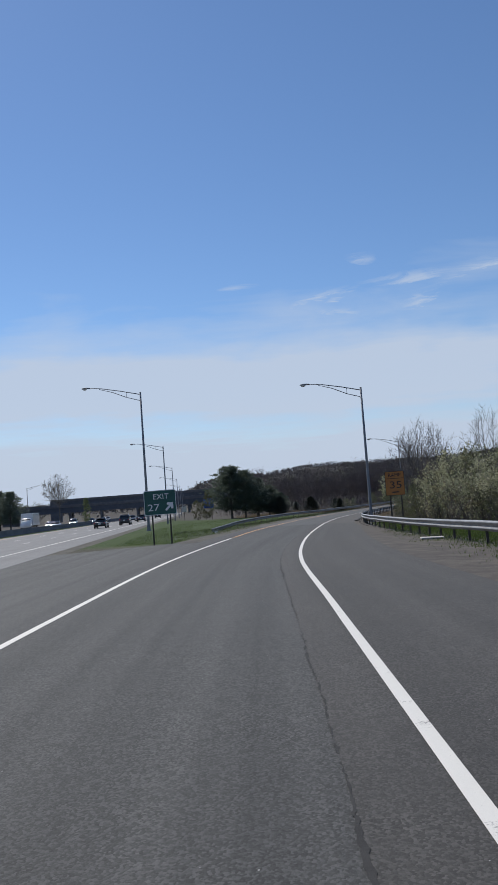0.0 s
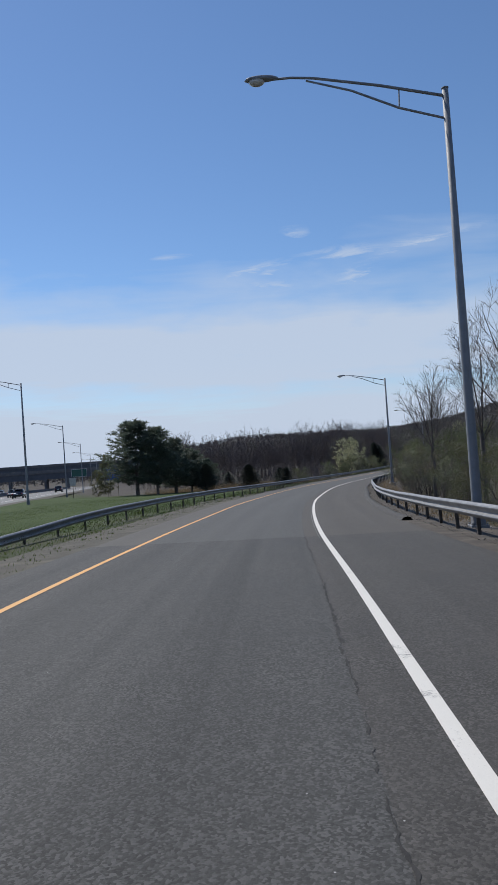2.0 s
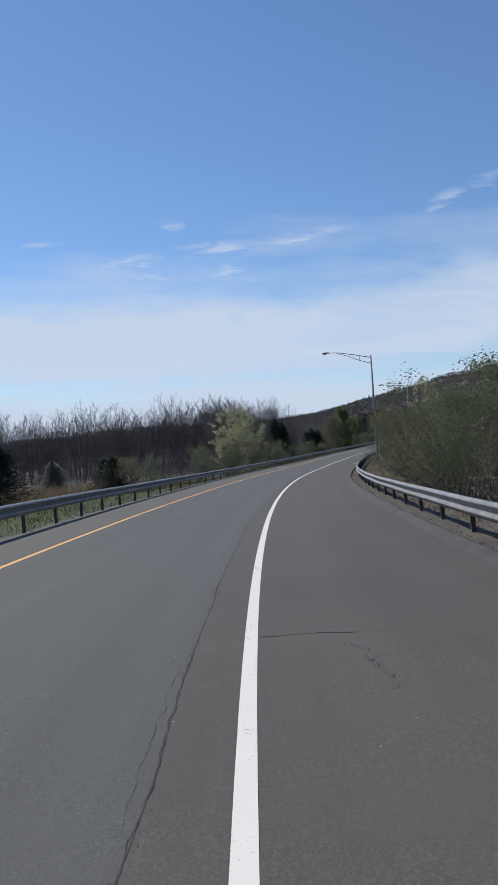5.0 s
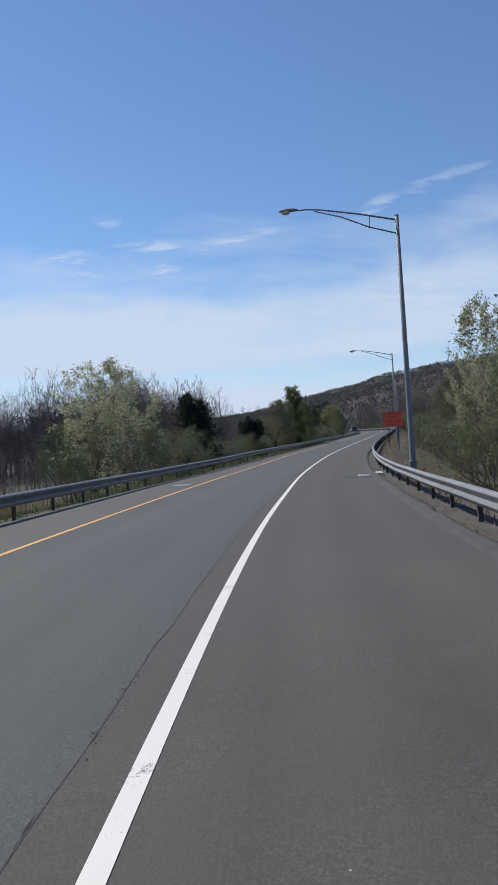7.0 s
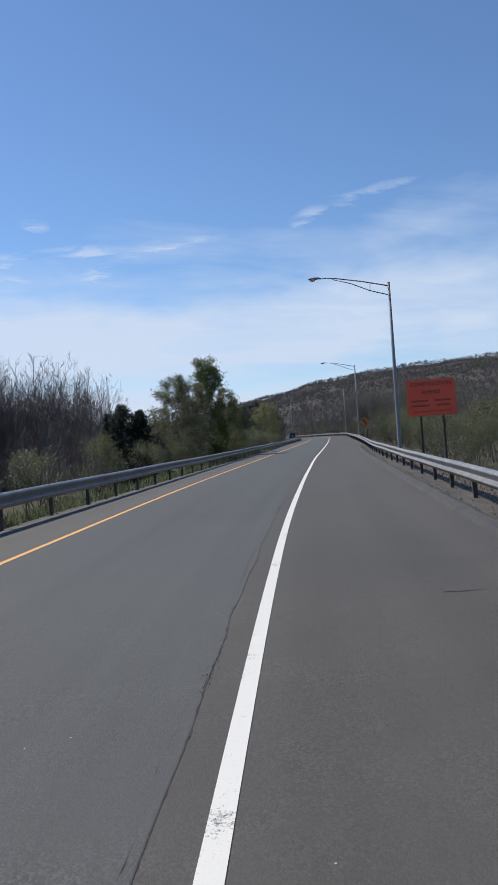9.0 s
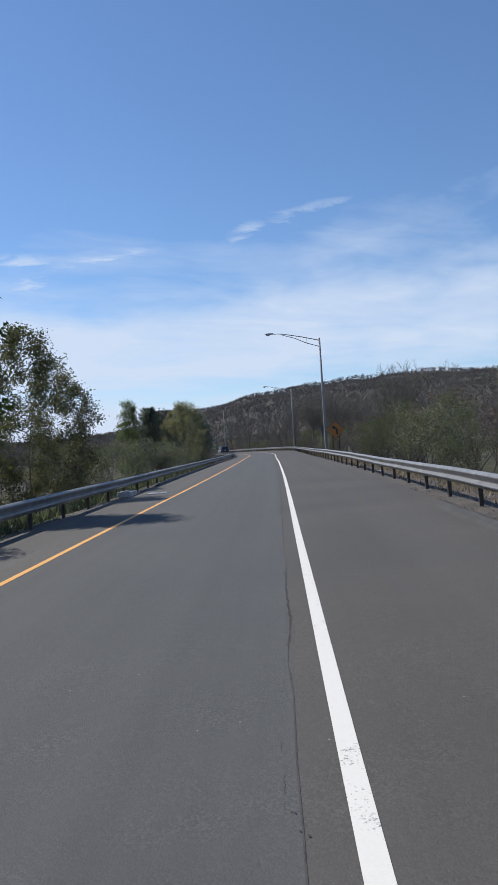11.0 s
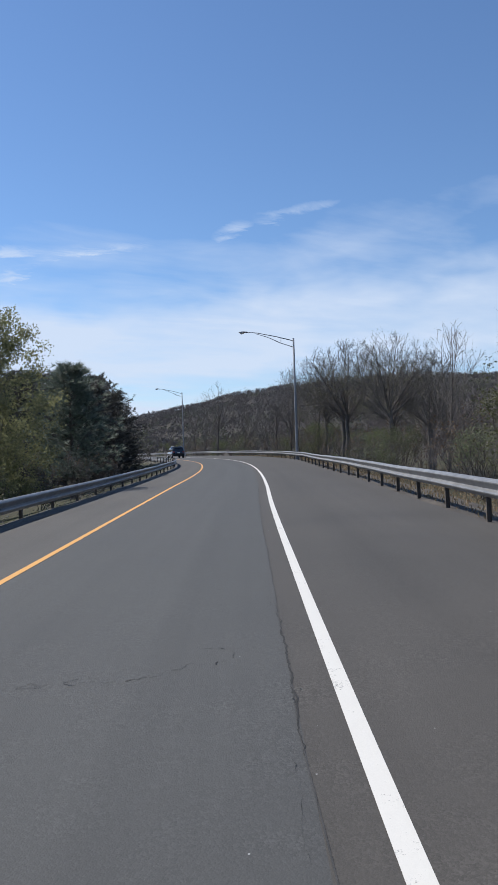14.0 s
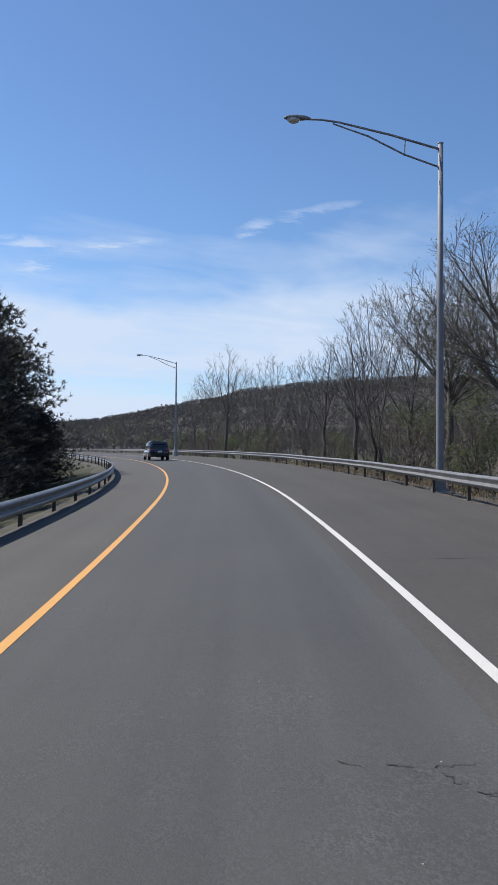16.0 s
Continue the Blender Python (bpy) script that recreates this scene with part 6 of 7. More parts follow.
for sd in (6, 7, 8):
    variant("leafing_tree", "young tree in fresh yellow-green spring leaf", "tree", "leafing trees", sd, BARK, ((10.0, 0.08, 2.7 if sd != 7 else 2.3, 150, dome if sd != 7 else plume, 3, 0.45), dict(crown=1, leader=0.8)), (17000, 0.07, 0.19, LEAF_SPRING if sd != 7 else LEAF_GREEN))
for sd in (9,):
    variant("olive_tree_crown", "rounded tree with dense olive spring foliage", "tree", "leafing trees", sd, BARK, ((10.0, 0.07, 3.5, 240, dome, 3, 0.45), dict(crown=1, leader=0.75)), (30000, 0.062, 0.17, LEAF_NEW))
for sd in (10, 11):
    variant("blossom_tree", "small tree covered in cream-white blossom and new leaves", "tree", "blossoming trees", sd, BARK, ((10.0, 0.08, 3.5, 150, dome, 4, 0.5), dict(crown=1, stems=2, leader=0.6)), (19000, 0.062, 0.12, BLOSSOM))
for sd in (12, 13, 14):
    variant("shrub", "tangled roadside shrub in thin olive-green spring leaf", "shrub", "roadside shrubs", sd, BARK, ((3.0, 18, 5, 3), dict(spread_deg=(30, 75), clear=0.05, limb_len=0.6, stems=6, trunk_r=0.06, twig_r=0.006, sides=(4, 3), flat=True)), (3000, 0.035, 0.14, LEAF_OLIVE if sd != 13 else LEAF_SPRING))
for sd in (18, 19, 20):
    variant("thicket_shrub", "dense tall roadside shrub in fine olive-green spring leaf", "shrub", "roadside thicket", sd, BARK, ((5.0, 20, 6, 3), dict(spread_deg=(30, 75), clear=0.05, limb_len=0.55, stems=6, trunk_r=0.07, twig_r=0.007, sides=(4, 3), flat=True)), (5600, 0.034, 0.17, LEAF_OLIVE if sd != 19 else LEAF_SPRING))
for sd in (15, 16):
    variant("bare_shrub", "bare brown roadside bush of thin twigs", "shrub", "bare shrubs", sd, BARK, ((3.0, 18, 6, 6), dict(spread_deg=(25, 65), clear=0.05, limb_len=0.6, stems=6, trunk_r=0.05, twig_r=0.006, sides=(4, 3), flat=True)), (250, 0.035, 0.06, LEAF_RUST))
variant("blossom_shrub", "roadside shrub with white blossom among green leaves", "shrub", "blossoming shrubs", 17, BARK, ((3.0, 18, 5, 3), dict(spread_deg=(30, 75), clear=0.05, limb_len=0.6, stems=6, trunk_r=0.06, twig_r=0.006)), (3000, 0.036, 0.11, BLOSSOM))


def conifer(name, label, group, seed, whorls, per, needle, clump_n, shape, droop, mat, clump=0.34, broken=0.25, trunk_r=0.17, low=0.8, fine=0.06):
    """Evergreen, 10 m tall: whorled boughs carrying tufts of needles. low: height of the first boughs; fine: half width of a needle by its length."""
    rng = random.Random(seed)
    tv, tf, v, f = [], [], [], []
    tube([(0, 0, -0.4), (0.03, 0, 3.0), (0, 0.05, 6.5), (0, 0, 9.7)], [trunk_r, trunk_r * 0.8, trunk_r * 0.45, 0.02], 8, tv, tf, cap=False)
    for wnum in range(whorls):
        u = (wnum + 0.5) / whorls
        z = low + (9.8 - low) * u
        reach = shape(u) * rng.uniform(0.82, 1.12)
        for k in range(per):
            az = wnum * 1.1 + k * 2 * math.pi / per + rng.uniform(-0.4, 0.4)
            ln = reach * rng.uniform(1 - broken * 1.6, 1 + broken)
            out = Vector((math.cos(az), math.sin(az), 0))
            pts = [Vector((0, 0, z)) + out * ln * q + Vector((0, 0, droop(u) * ln * q + 0.18 * ln * q * q)) for q in (0, 0.35, 0.7, 1.0)]
            tube(pts, [0.045 * (1 - u) + 0.012, 0.03 * (1 - u) + 0.01, 0.016, 0.008], 4, tv, tf, cap=False)
            for c in range(clump_n):
                q = 0.2 + 0.85 * (c + rng.random()) / clump_n
                side = Vector((-out.y, out.x, 0)) * rng.gauss(0, 0.3) * ln * min(q, 1.0) * 0.8
                base = pts[0].lerp(pts[3], q) + side + Vector((0, 0, rng.gauss(0.05, 0.13)))
                d0 = (out * 0.7 + side * 0.6 + Vector((0, 0, 0.6))).normalized()
                for nd in range(needle):
                    d = (d0 + Vector((rng.gauss(0, 1), rng.gauss(0, 1), rng.gauss(0, 0.8))) * 0.75).normalized()
                    w = d.orthogonal().normalized() * clump * fine
                    e = base + d * clump * rng.uniform(0.55, 1.2)
                    i = len(v)
                    v += [base - w, base + w, e]
                    f.append((i, i + 1, i + 2))
    ob = thing(name, label, "tree", group)
    part("trunk", mesh_of("trunk", tv, tf, BARK, True), ob)
    part("foliage", mesh_of("foliage", v, f, mat), ob, "dark evergreen needles")
    VARIANTS.setdefault(name, []).append([ob, False])
    return ob


for sd in (21, 22):
    conifer("pine_tree", "soft grey-green white pine with ragged layered boughs", "pine trees", sd, 17, 6, 16, 15, lambda u: 3.3 * (1 - u) ** 0.62 * (0.75 + 0.25 * min(1, u * 4)) + 0.25, lambda u: 0.12 + 0.32 * u, NEEDLE, 0.48, 0.26, low=1.2, fine=0.06)
for sd in (24, 25):
    conifer("dark_pine_tree", "broad dark pine with dense tufted boughs down to the ground", "dark pines by the bend", sd, 20, 7, 12, 18, lambda u: 3.2 * (1 - u) ** 0.5 + 0.3, lambda u: 0.1 + 0.4 * u, NEEDLE_PINE, 0.33, 0.3, low=0.35, fine=0.075)
conifer("cedar_tree", "dense dark conical cedar", "cedars", 23, 26, 8, 9, 14, lambda u: 2.7 * (1 - u) ** 0.85 + 0.12, lambda u: 0.3 + 0.5 * u, NEEDLE_DARK, 0.28, 0.24, 0.13, low=0.15, fine=0.1)

pick = random.Random(77)


def put(kind, x, y, tall, base=10.0, which=None, width=1.0, z=None, turn=None):
    """Stands a plant at (x, y), its height given in metres."""
    pool = VARIANTS[kind]
    slot = pool[(pick.randrange(len(pool)) if which is None else which) % len(pool)]
    k = tall / base
    m = pose(x, y, land(x, y) if z is None else z, 0, 0, pick.uniform(0, 360) if turn is None else turn) @ Matrix.Diagonal((k * width, k * width, k, 1))
    if not slot[1]:
        slot[1] = True
        slot[0].matrix_basis = m
        return slot[0]
    return copy_thing(slot[0], m @ Matrix.Diagonal((1 / slot[0].scale[0], 1 / slot[0].scale[1], 1 / slot[0].scale[2], 1)))


def beside(kind, s, d, tall, base=10.0, **kw):
    p = on_road(s, d)
    return put(kind, float(p[0]), float(p[1]), tall, base, **kw)


# pines by the grass triangle
put("pine_tree", -4.2, 140.5, 9.6, which=0, width=1.65)
put("pine_tree", -1.6, 142.0, 8.8, which=1, width=1.35)
put("pine_tree", 0.9, 143.6, 7.4, which=0, width=1.3)
put("pine_tree", 3.0, 145.4, 6.0, which=1, width=1.5)
put("pine_tree", 0.6, 150.0, 6.4, which=0, width=1.4)
put("pine_tree", 5.0, 147.5, 4.6, which=1, width=1.7)
put("leafing_tree", -9.0, 150.0, 6.0, which=0)
put("leafing_tree", -13.0, 172.0, 5.0, which=2)
for x, y, h in ((11.2, 147.2, 3.4), (18.8, 163.5, 3.0), (18.4, 168.0, 3.2), (9.0, 160.0, 3.0), (5.0, 142.3, 3.6), (14.0, 172.0, 3.4)):
    put("cedar_tree", x, y, h, width=2.3)
# blossoming pear and its thicket
put("blossom_tree", 35.3, 189.5, 8.4, which=0, width=1.2)
put("blossom_tree", 37.2, 196.0, 6.4, which=1, width=1.05)
for x, y, h in ((36.6, 185.0, 3.0), (33.0, 186.0, 3.4), (38.6, 190.6, 3.2), (40.6, 196.4, 3.4), (42.0, 199.0, 3.8)):
    put("shrub", x, y, h, 3.0, width=1.2)
for s, d, h in ((163, -9, 2.6), (168, -10.5, 3.0), (178, -9.5, 3.2), (184, -8.8, 3.0), (190, -9.6, 3.4), (196, -9.0, 3.2), (186, -11.5, 3.8), (158, -12, 2.4), (152, -11, 2.2), (202, -9.5, 3.0)):
    beside("shrub", s, d, h, 3.0, width=1.1)
put("cedar_tree", 44.0, 202.6, 6.9, width=1.35)
put("cedar_tree", 45.2, 202.9, 6.1, width=1.5)
put("budding_tree", 41.7, 211.3, 10.6, which=0, width=0.9)
put("budding_tree", 38.8, 214.0, 10.2, which=1, width=0.9)
put("bare_tree", 45.4, 217.0, 9.4)
put("cedar_tree", 59.2, 231.0, 5.8, width=1.6)
put("cedar_tree", 60.3, 230.6, 5.1, width=1.5)
put("cedar_tree", 58.4, 231.6, 5.4, width=1.4)
put("leafing_tree", 62.6, 229.8, 6.6, which=0, width=1.15)
put("leafing_tree", 65.0, 234.0, 6.8, which=2, width=1.1)
put("leafing_tree", 68.4, 238.2, 8.6, which=1, width=1.25)
put("leafing_tree", 66.6, 236.6, 5.6, which=2)
put("leafing_tree", 72.0, 243.0, 6.4, which=0)
put("leafing_tree", 74.6, 248.0, 5.8, which=2)
put("leafing_tree", 64.6, 239.5, 5.8, which=0)
put("leafing_tree", 68.4, 243.5, 5.2, which=1)
for s, d, h in ((214, -9, 2.4), (219, -11, 2.6), (224, -10.2, 3.0), (230, -11.2, 3.2), (234, -9.6, 2.4), (242, -9.0, 2.2), (251, -9.2, 2.4), (208, -10, 2.4), (264, -9.5, 2.6), (270, -9, 2.8), (276, -11, 3.4), (283, -10, 3.2), (289, -11, 3.6), (296, -9.5, 3.0), (303, -9.8, 2.8), (309, -9.5, 2.6), (315, -9.4, 2.4)):
    beside("shrub", s, d, h, 3.0, width=1.15)
put("leafing_tree", 90.8, 283.4, 7.8, which=1, width=0.95)
put("pine_tree", 102.2, 306.5, 8.8, which=1, width=0.95)
put("budding_tree", 126.0, 286.0, 11.4, which=0, width=0.85)
put("budding_tree", 132.0, 283.0, 11.2, which=1, width=0.8)
put("leafing_tree", 82.6, 274.0, 4.2, which=2)
put("leafing_tree", 94.7, 293.0, 5.4, which=0)
put("cedar_tree", 80.4, 266.0, 4.6, width=1.3)
put("olive_tree_crown", 105.0, 302.0, 8.6, width=1.02)
put("pine_tree", 112.0, 313.0, 7.6, which=0, width=1.2)
for x, y, h, w in ((114.6, 328.5, 10.4, 1.1), (118.0, 332.0, 10.6, 1.1), (121.4, 335.0, 10.0, 1.05), (124.4, 338.6, 9.2, 1.0), (127.4, 351.4, 12.6, 0.9), (123.5, 346.5, 11.4, 0.95), (120.5, 342.0, 11.6, 1.2), (116.0, 338.0, 11.6, 1.2), (127.0, 360.0, 11.0, 1.0), (111.5, 324.0, 9.6, 1.1)):
    put("dark_pine_tree", x, y, h * 0.9, width=w * 1.1)
for x, y, h, w in ((129.6, 353.6, 8.8, 1.1), (130.6, 351.0, 4.2, 1.5), (128.4, 349.6, 5.0, 1.5), (131.5, 357.5, 5.2, 1.4)):
    put("dark_pine_tree", x, y, h, width=w)
for s, d, h in ((322, -8.8, 2.2), (330, -9, 2.6), (338, -9.2, 2.4), (346, -10, 2.6)):
    beside("bare_shrub", s, d, h, 3.0)

# shrubs and bare trees inside the last bend
for s, d, h in ((366, -11.5, 2.4), (374, -12.5, 2.8), (383, -12, 2.4), (392, -12.5, 2.6), (402, -13, 2.8), (372, -15, 4.0), (380, -18, 4.6), (388, -16, 4.2), (396, -20, 5.0), (404, -18, 4.4), (412, -22, 5.0), (384, -24, 5.2), (400, -27, 5.4), (420, -20, 4.6), (430, -24, 5.0)):
    beside("bare_shrub", s, d, h, 3.0, width=1.3)
for s, d, h in ((384, -16, 6.6), (391, -14, 6.2), (397, -16.5, 7.0), (404, -14.5, 6.6), (412, -17, 7.6), (420, -20, 8.4), (428, -18, 8.0), (436, -22, 8.8), (446, -20, 8.4)):
    beside("bare_tree", s, d, h)
# beyond the highway
put("budding_tree", -52.0, 200.0, 14.0)
put("pine_tree", -62.0, 190.0, 9.5, width=1.3)
put("pine_tree", -66.0, 194.0, 10.0, width=1.2)
put("leafing_tree", -46.0, 205.0, 7.0)

# right of the ramp
for s, d, h in ((62, 8.0, 9.0), (49, 11.6, 8.6), (70, 8.4, 10.4), (79, 8.4, 9.6), (74, 10.5, 10.0), (90, 7.2, 8.8), (104, 9.2, 10.8), (110, 11.5, 9.5), (117, 9.0, 8.4)):
    beside("bare_tree", s, d, h)
for s, d, h in ((50, 8.2, 4.6), (47, 9.8, 5.4), (53, 9.6, 5.2), (57, 10.6, 5.6), (43, 9.4, 4.8), (41, 10.5, 4.6)):
    beside("blossom_shrub", s, d, h, 3.0)
for s, d, h in ((45, 9.6, 5.2), (54, 8.8, 4.4), (36, 10.0, 4.8), (58, 7.4, 3.4), (47, 12, 5.6), (39, 13, 5.6), (62, 9.5, 4.6), (54, 12, 5.4), (31, 12, 5.0), (66, 8.0, 3.4)):
    beside("shrub", s, d, h, 3.0)
for s, d, h in ((52, 7.0, 2.6), (43, 8.0, 3.0), (60, 11, 4.8)):
    beside("bare_shrub", s, d, h, 3.0)
rs = random.Random(31)
s = 60.0
while s < 178:
    tall = float(np.interp(s, [60, 85, 100, 150, 178], [2.8, 3.4, 4.6, 5.6, 4.8])) * rs.uniform(0.8, 1.15)
    if rs.random() < 0.8:
        beside("thicket_shrub", s, rs.uniform(6.2, 7.6), tall * 0.85, 5.0, width=1.25)
    else:
        beside("bare_shrub", s, rs.uniform(6.2, 7.6), tall * 0.8, 3.0, width=1.1)
    beside("thicket_shrub", s + 1, rs.uniform(8.5, 11.5), tall * 1.15, 5.0, width=1.25)
    s += rs.uniform(3.2, 4.6)
put("leafing_tree", 51.5, 171.6, 6.6, which=0, width=0.85)
put("blossom_tree", 54.4, 178.2, 9.6, which=1, width=0.62)
put("leafing_tree", 54.5, 181.0, 6.0, which=2)
put("olive_tree_crown", 57.5, 182.0, 6.0)
s = 180.0
while s < 300:
    tall = float(np.interp(s, [180, 200, 240, 260, 300], [3.2, 2.4, 2.6, 3.6, 5.0])) * rs.uniform(0.8, 1.2)
    beside("shrub", s, rs.uniform(7.0, 9.0), tall * 0.85, 3.0, width=1.15)
    beside("shrub" if rs.random() < 0.7 else "bare_shrub", s + 1, rs.uniform(10, 14), tall * 1.2, 3.0, width=1.2)
    s += rs.uniform(4.0, 5.6)
for s, d, h in ((258, 15.4, 8.4), (246, 20, 9.0), (300, 14.5, 7.0), (320, 16, 12.0), (330, 15, 12.6), (311, 18, 11.0), (341, 12.4, 10.6), (386, 10.2, 12.0), (393, 10.2, 11.4), (378, 9.6, 12.0), (382, 12.4, 13.2), (414, 7.2, 12.6), (408, 9.4, 11.4), (429, 9.0, 12.0), (401, 12, 11), (420, 11, 11.4), (436, 10, 10.4)):
    beside("bare_tree", s, d, h)
for s, d, h, k in ((352, 11.6, 13.0, 0), (364, 10.6, 14.2, 1), (353, 15, 11.0, 1), (372, 10.6, 13.4, 0), (368, 11.4, 14.4, 1), (358, 17, 12.0, 0), (361, 14.3, 12.8, 1)):
    beside("budding_tree", s, d, h * 0.88, which=k, width=1.12)
s = 300.0
while s < 460:
    beside("bare_shrub" if rs.random() < 0.62 else "shrub", s, float(rail_r(s)) + rs.uniform(3.0, 5.0), rs.uniform(2.2, 3.8), 3.0, width=1.15)
    beside("bare_shrub" if rs.random() < 0.7 else "shrub", s + 1.5, float(rail_r(s)) + rs.uniform(6, 10), rs.uniform(3.0, 5.2), 3.0, width=1.2)
    s += rs.uniform(3.2, 4.6)

for pool in VARIANTS.values():          # prototypes that stand nowhere
    for ob, used in pool:
        if not used:
            for o in (*ob.children_recursive, ob):
                bpy.data.objects.remove(o)


# ---------------------------------------------------------------- woods, too many to count
def woods(name, label, spots, seed, mat, lean_args, leaf_mat=None, leaf_n=0, leaf_size=0.12):
    """Many slender trees joined into one object."""
    rng = random.Random(seed)
    protos = []
    for k in range(7):
        (tv, tf), (wv, wf), tips = fan_tree(rng, 10.0, *lean_args[0], **lean_args[1]) if len(lean_args[0]) > 3 else grow(rng, 10.0, *lean_args[0], **lean_args[1])
        v = np.array([tuple(q) for q in tv + wv])
        faces = [q for f_ in tf + [tuple(i + len(tv) for i in q) for q in wf] for q in ([f_] if len(f_) == 3 else [(f_[0], f_[1], f_[2]), (f_[0], f_[2], f_[3])])]
        lv, lf = [], []
        if leaf_n:
            add_leaves(rng, tips, leaf_n, leaf_size, 0.25, lv, lf)
        protos.append((v, np.array(faces), np.array([tuple(q) for q in lv]) if lv else None, np.array(lf) if lf else None))
    vs, fs, base = [], [], 0
    lvs, lfs, lbase = [], [], 0
    sx, sy = np.array([q[0] for q in spots]), np.array([q[1] for q in spots])
    zz, _ = ground_height(sx, sy)
    for (x, y, h), z in zip(spots, zz):
        v, q, lv, lf = protos[rng.randrange(7)]
        a, k, w = rng.uniform(0, 6.28), h / 10.0, rng.uniform(0.8, 1.2)
        c, s_ = math.cos(a), math.sin(a)
        rot = np.array([[c * k * w, s_ * k * w, 0], [-s_ * k * w, c * k * w, 0], [0, 0, k]])
        vs.append(v @ rot + np.array([x, y, z]))
        fs.append(q + base)
        base += len(v)
        if lv is not None:
            lvs.append(lv @ rot + np.array([x, y, z]))
            lfs.append(lf + lbase)
            lbase += len(lv)
    ob = tagged(new(name, fast_mesh(name, np.concatenate(vs), np.concatenate(fs), mat)), label, "woods", kind="stuff")
    if lvs:
        lo = new("foliage", fast_mesh("foliage", np.concatenate(lvs), np.concatenate(lfs), leaf_mat))
        lo.parent = ob
        tagged(lo, kind="stuff")
    return ob


def fast_mesh(name, verts, faces, mat):
    me = bpy.data.meshes.new(name)
    k = faces.shape[1]
    me.vertices.add(len(verts))
    me.vertices.foreach_set("co", verts.astype(np.float32).ravel())
    me.loops.add(faces.size)
    me.loops.foreach_set("vertex_index", faces.astype(np.int32).ravel())
    me.polygons.add(len(faces))
    me.polygons.foreach_set("loop_start", np.arange(0, faces.size, k, dtype=np.int32))
    me.update(calc_edges=True)
    me.materials.append(mat)
    return me


def scatter(rng, count, corner, along, across, tall, keep=lambda x, y: True):
    out = []
    while len(out) < count:
        u, w = rng.random(), rng.random()
        x, y = corner[0] + along[0] * u + across[0] * w, corner[1] + along[1] * u + across[1] * w
        if keep(x, y):
            out.append((x, y, rng.uniform(*tall)))
    return out


def clear_of_road(x, y, by=11.0):
    d2 = (FINE_W[::4, 0] - x)**2 + (FINE_W[::4, 1] - y)**2
    i = int(np.argmin(d2))
    s = FINE_S[::4][i]
    dx, dy = heading(s)
    lat = (x - FINE_W[::4, 0][i]) * dy - (y - FINE_W[::4, 1][i]) * dx
    return d2[i] > by * by and (lat > float(rail_r(s)) + by - 3.5 or lat < float(rail_l(s)) - by + 6)


rng = random.Random(41)
slim = ((0.15, 1.9, 7, 8, 4, 2, 0.6), dict(spread_deg=25, trunk_r=0.1, twig_r=0.0085, light=True))
spots = scatter(rng, 240, (-10, 238), (72, 16), (8, 46), (8.5, 16.0), lambda x, y: x > -7 and clear_of_road(x, y))
spots += scatter(rng, 90, (38, 250), (50, 42), (-12, 18), (10.5, 16.8), lambda x, y: x < 73 and clear_of_road(x, y, 17))
spots += scatter(rng, 60, (62, 268), (40, 62), (-26, 14), (6.5, 9.0), lambda x, y: clear_of_road(x, y, 18))
woods("bare_woods", "bare grey-brown woods beyond the field", spots, 42, WOODS_BARK, slim)
spots = scatter(rng, 95, (140, 270), (46, 150), (70, -14), (9, 13.5), lambda x, y: clear_of_road(x, y, 17))
spots += scatter(rng, 60, (110, 400), (70, 70), (-36, 60), (9, 13), lambda x, y: clear_of_road(x, y, 13))
spots += scatter(rng, 60, (85, 395), (45, 90), (-50, 20), (7, 11), lambda x, y: clear_of_road(x, y, 20))
spots += scatter(rng, 40, (60, 200), (70, 90), (50, -25), (7, 10.5), lambda x, y: clear_of_road(x, y, 24))
woods("bare_woods", "bare brown woods behind the guard rail", spots, 43, WOODS_BARK, slim)
low = ((9, 5, 4), dict(spread_deg=(25, 65), clear=0.08, limb_len=0.45, up_pull=0.3, twig_r=0.018, trunk_r=0.08, sides=(3, 3), flat=True, light=True, dome=True))
spots = scatter(rng, 50, (-10, 236), (70, 15), (4, 22), (3.0, 5.5), clear_of_road)
spots += scatter(rng, 130, (90, 225), (110, 190), (90, -40), (4.0, 8.0), lambda x, y: clear_of_road(x, y, 20))
spots += scatter(rng, 70, (120, 395), (70, 60), (-30, 60), (4, 8), lambda x, y: clear_of_road(x, y, 12))
brush = scatter(rng, 330, (-12, 232), (75, 16), (6, 26), (3.0, 6.5), clear_of_road) + scatter(rng, 90, (50, 250), (60, 70), (-20, 20), (3.0, 5.5), lambda x, y: clear_of_road(x, y, 15))
brush += scatter(rng, 150, (-12, 229), (75, 16), (3, 6), (2.6, 4.6), clear_of_road)
brush += scatter(rng, 150, (-6, 200), (44, 10), (4, 32), (2.6, 5.0), lambda x, y: clear_of_road(x, y, 20))
brush += scatter(rng, 90, (140, 290), (40, 130), (30, -6), (3, 5.5), lambda x, y: clear_of_road(x, y, 16))
for _ in range(170):
    p = on_road(rng.uniform(186, 262), rng.uniform(-34, -12.5))
    brush.append((float(p[0]), float(p[1]), rng.uniform(3.2, 6.5)))
woods("brush", "dense bare grey-brown brush at the foot of the woods", brush, 46, WOODS_BARK, ((8, 5, 3), dict(spread_deg=(15, 60), clear=0.03, limb_len=0.5, up_pull=0.4, twig_r=0.02, trunk_r=0.06, sides=(3, 3), flat=True, light=True)))
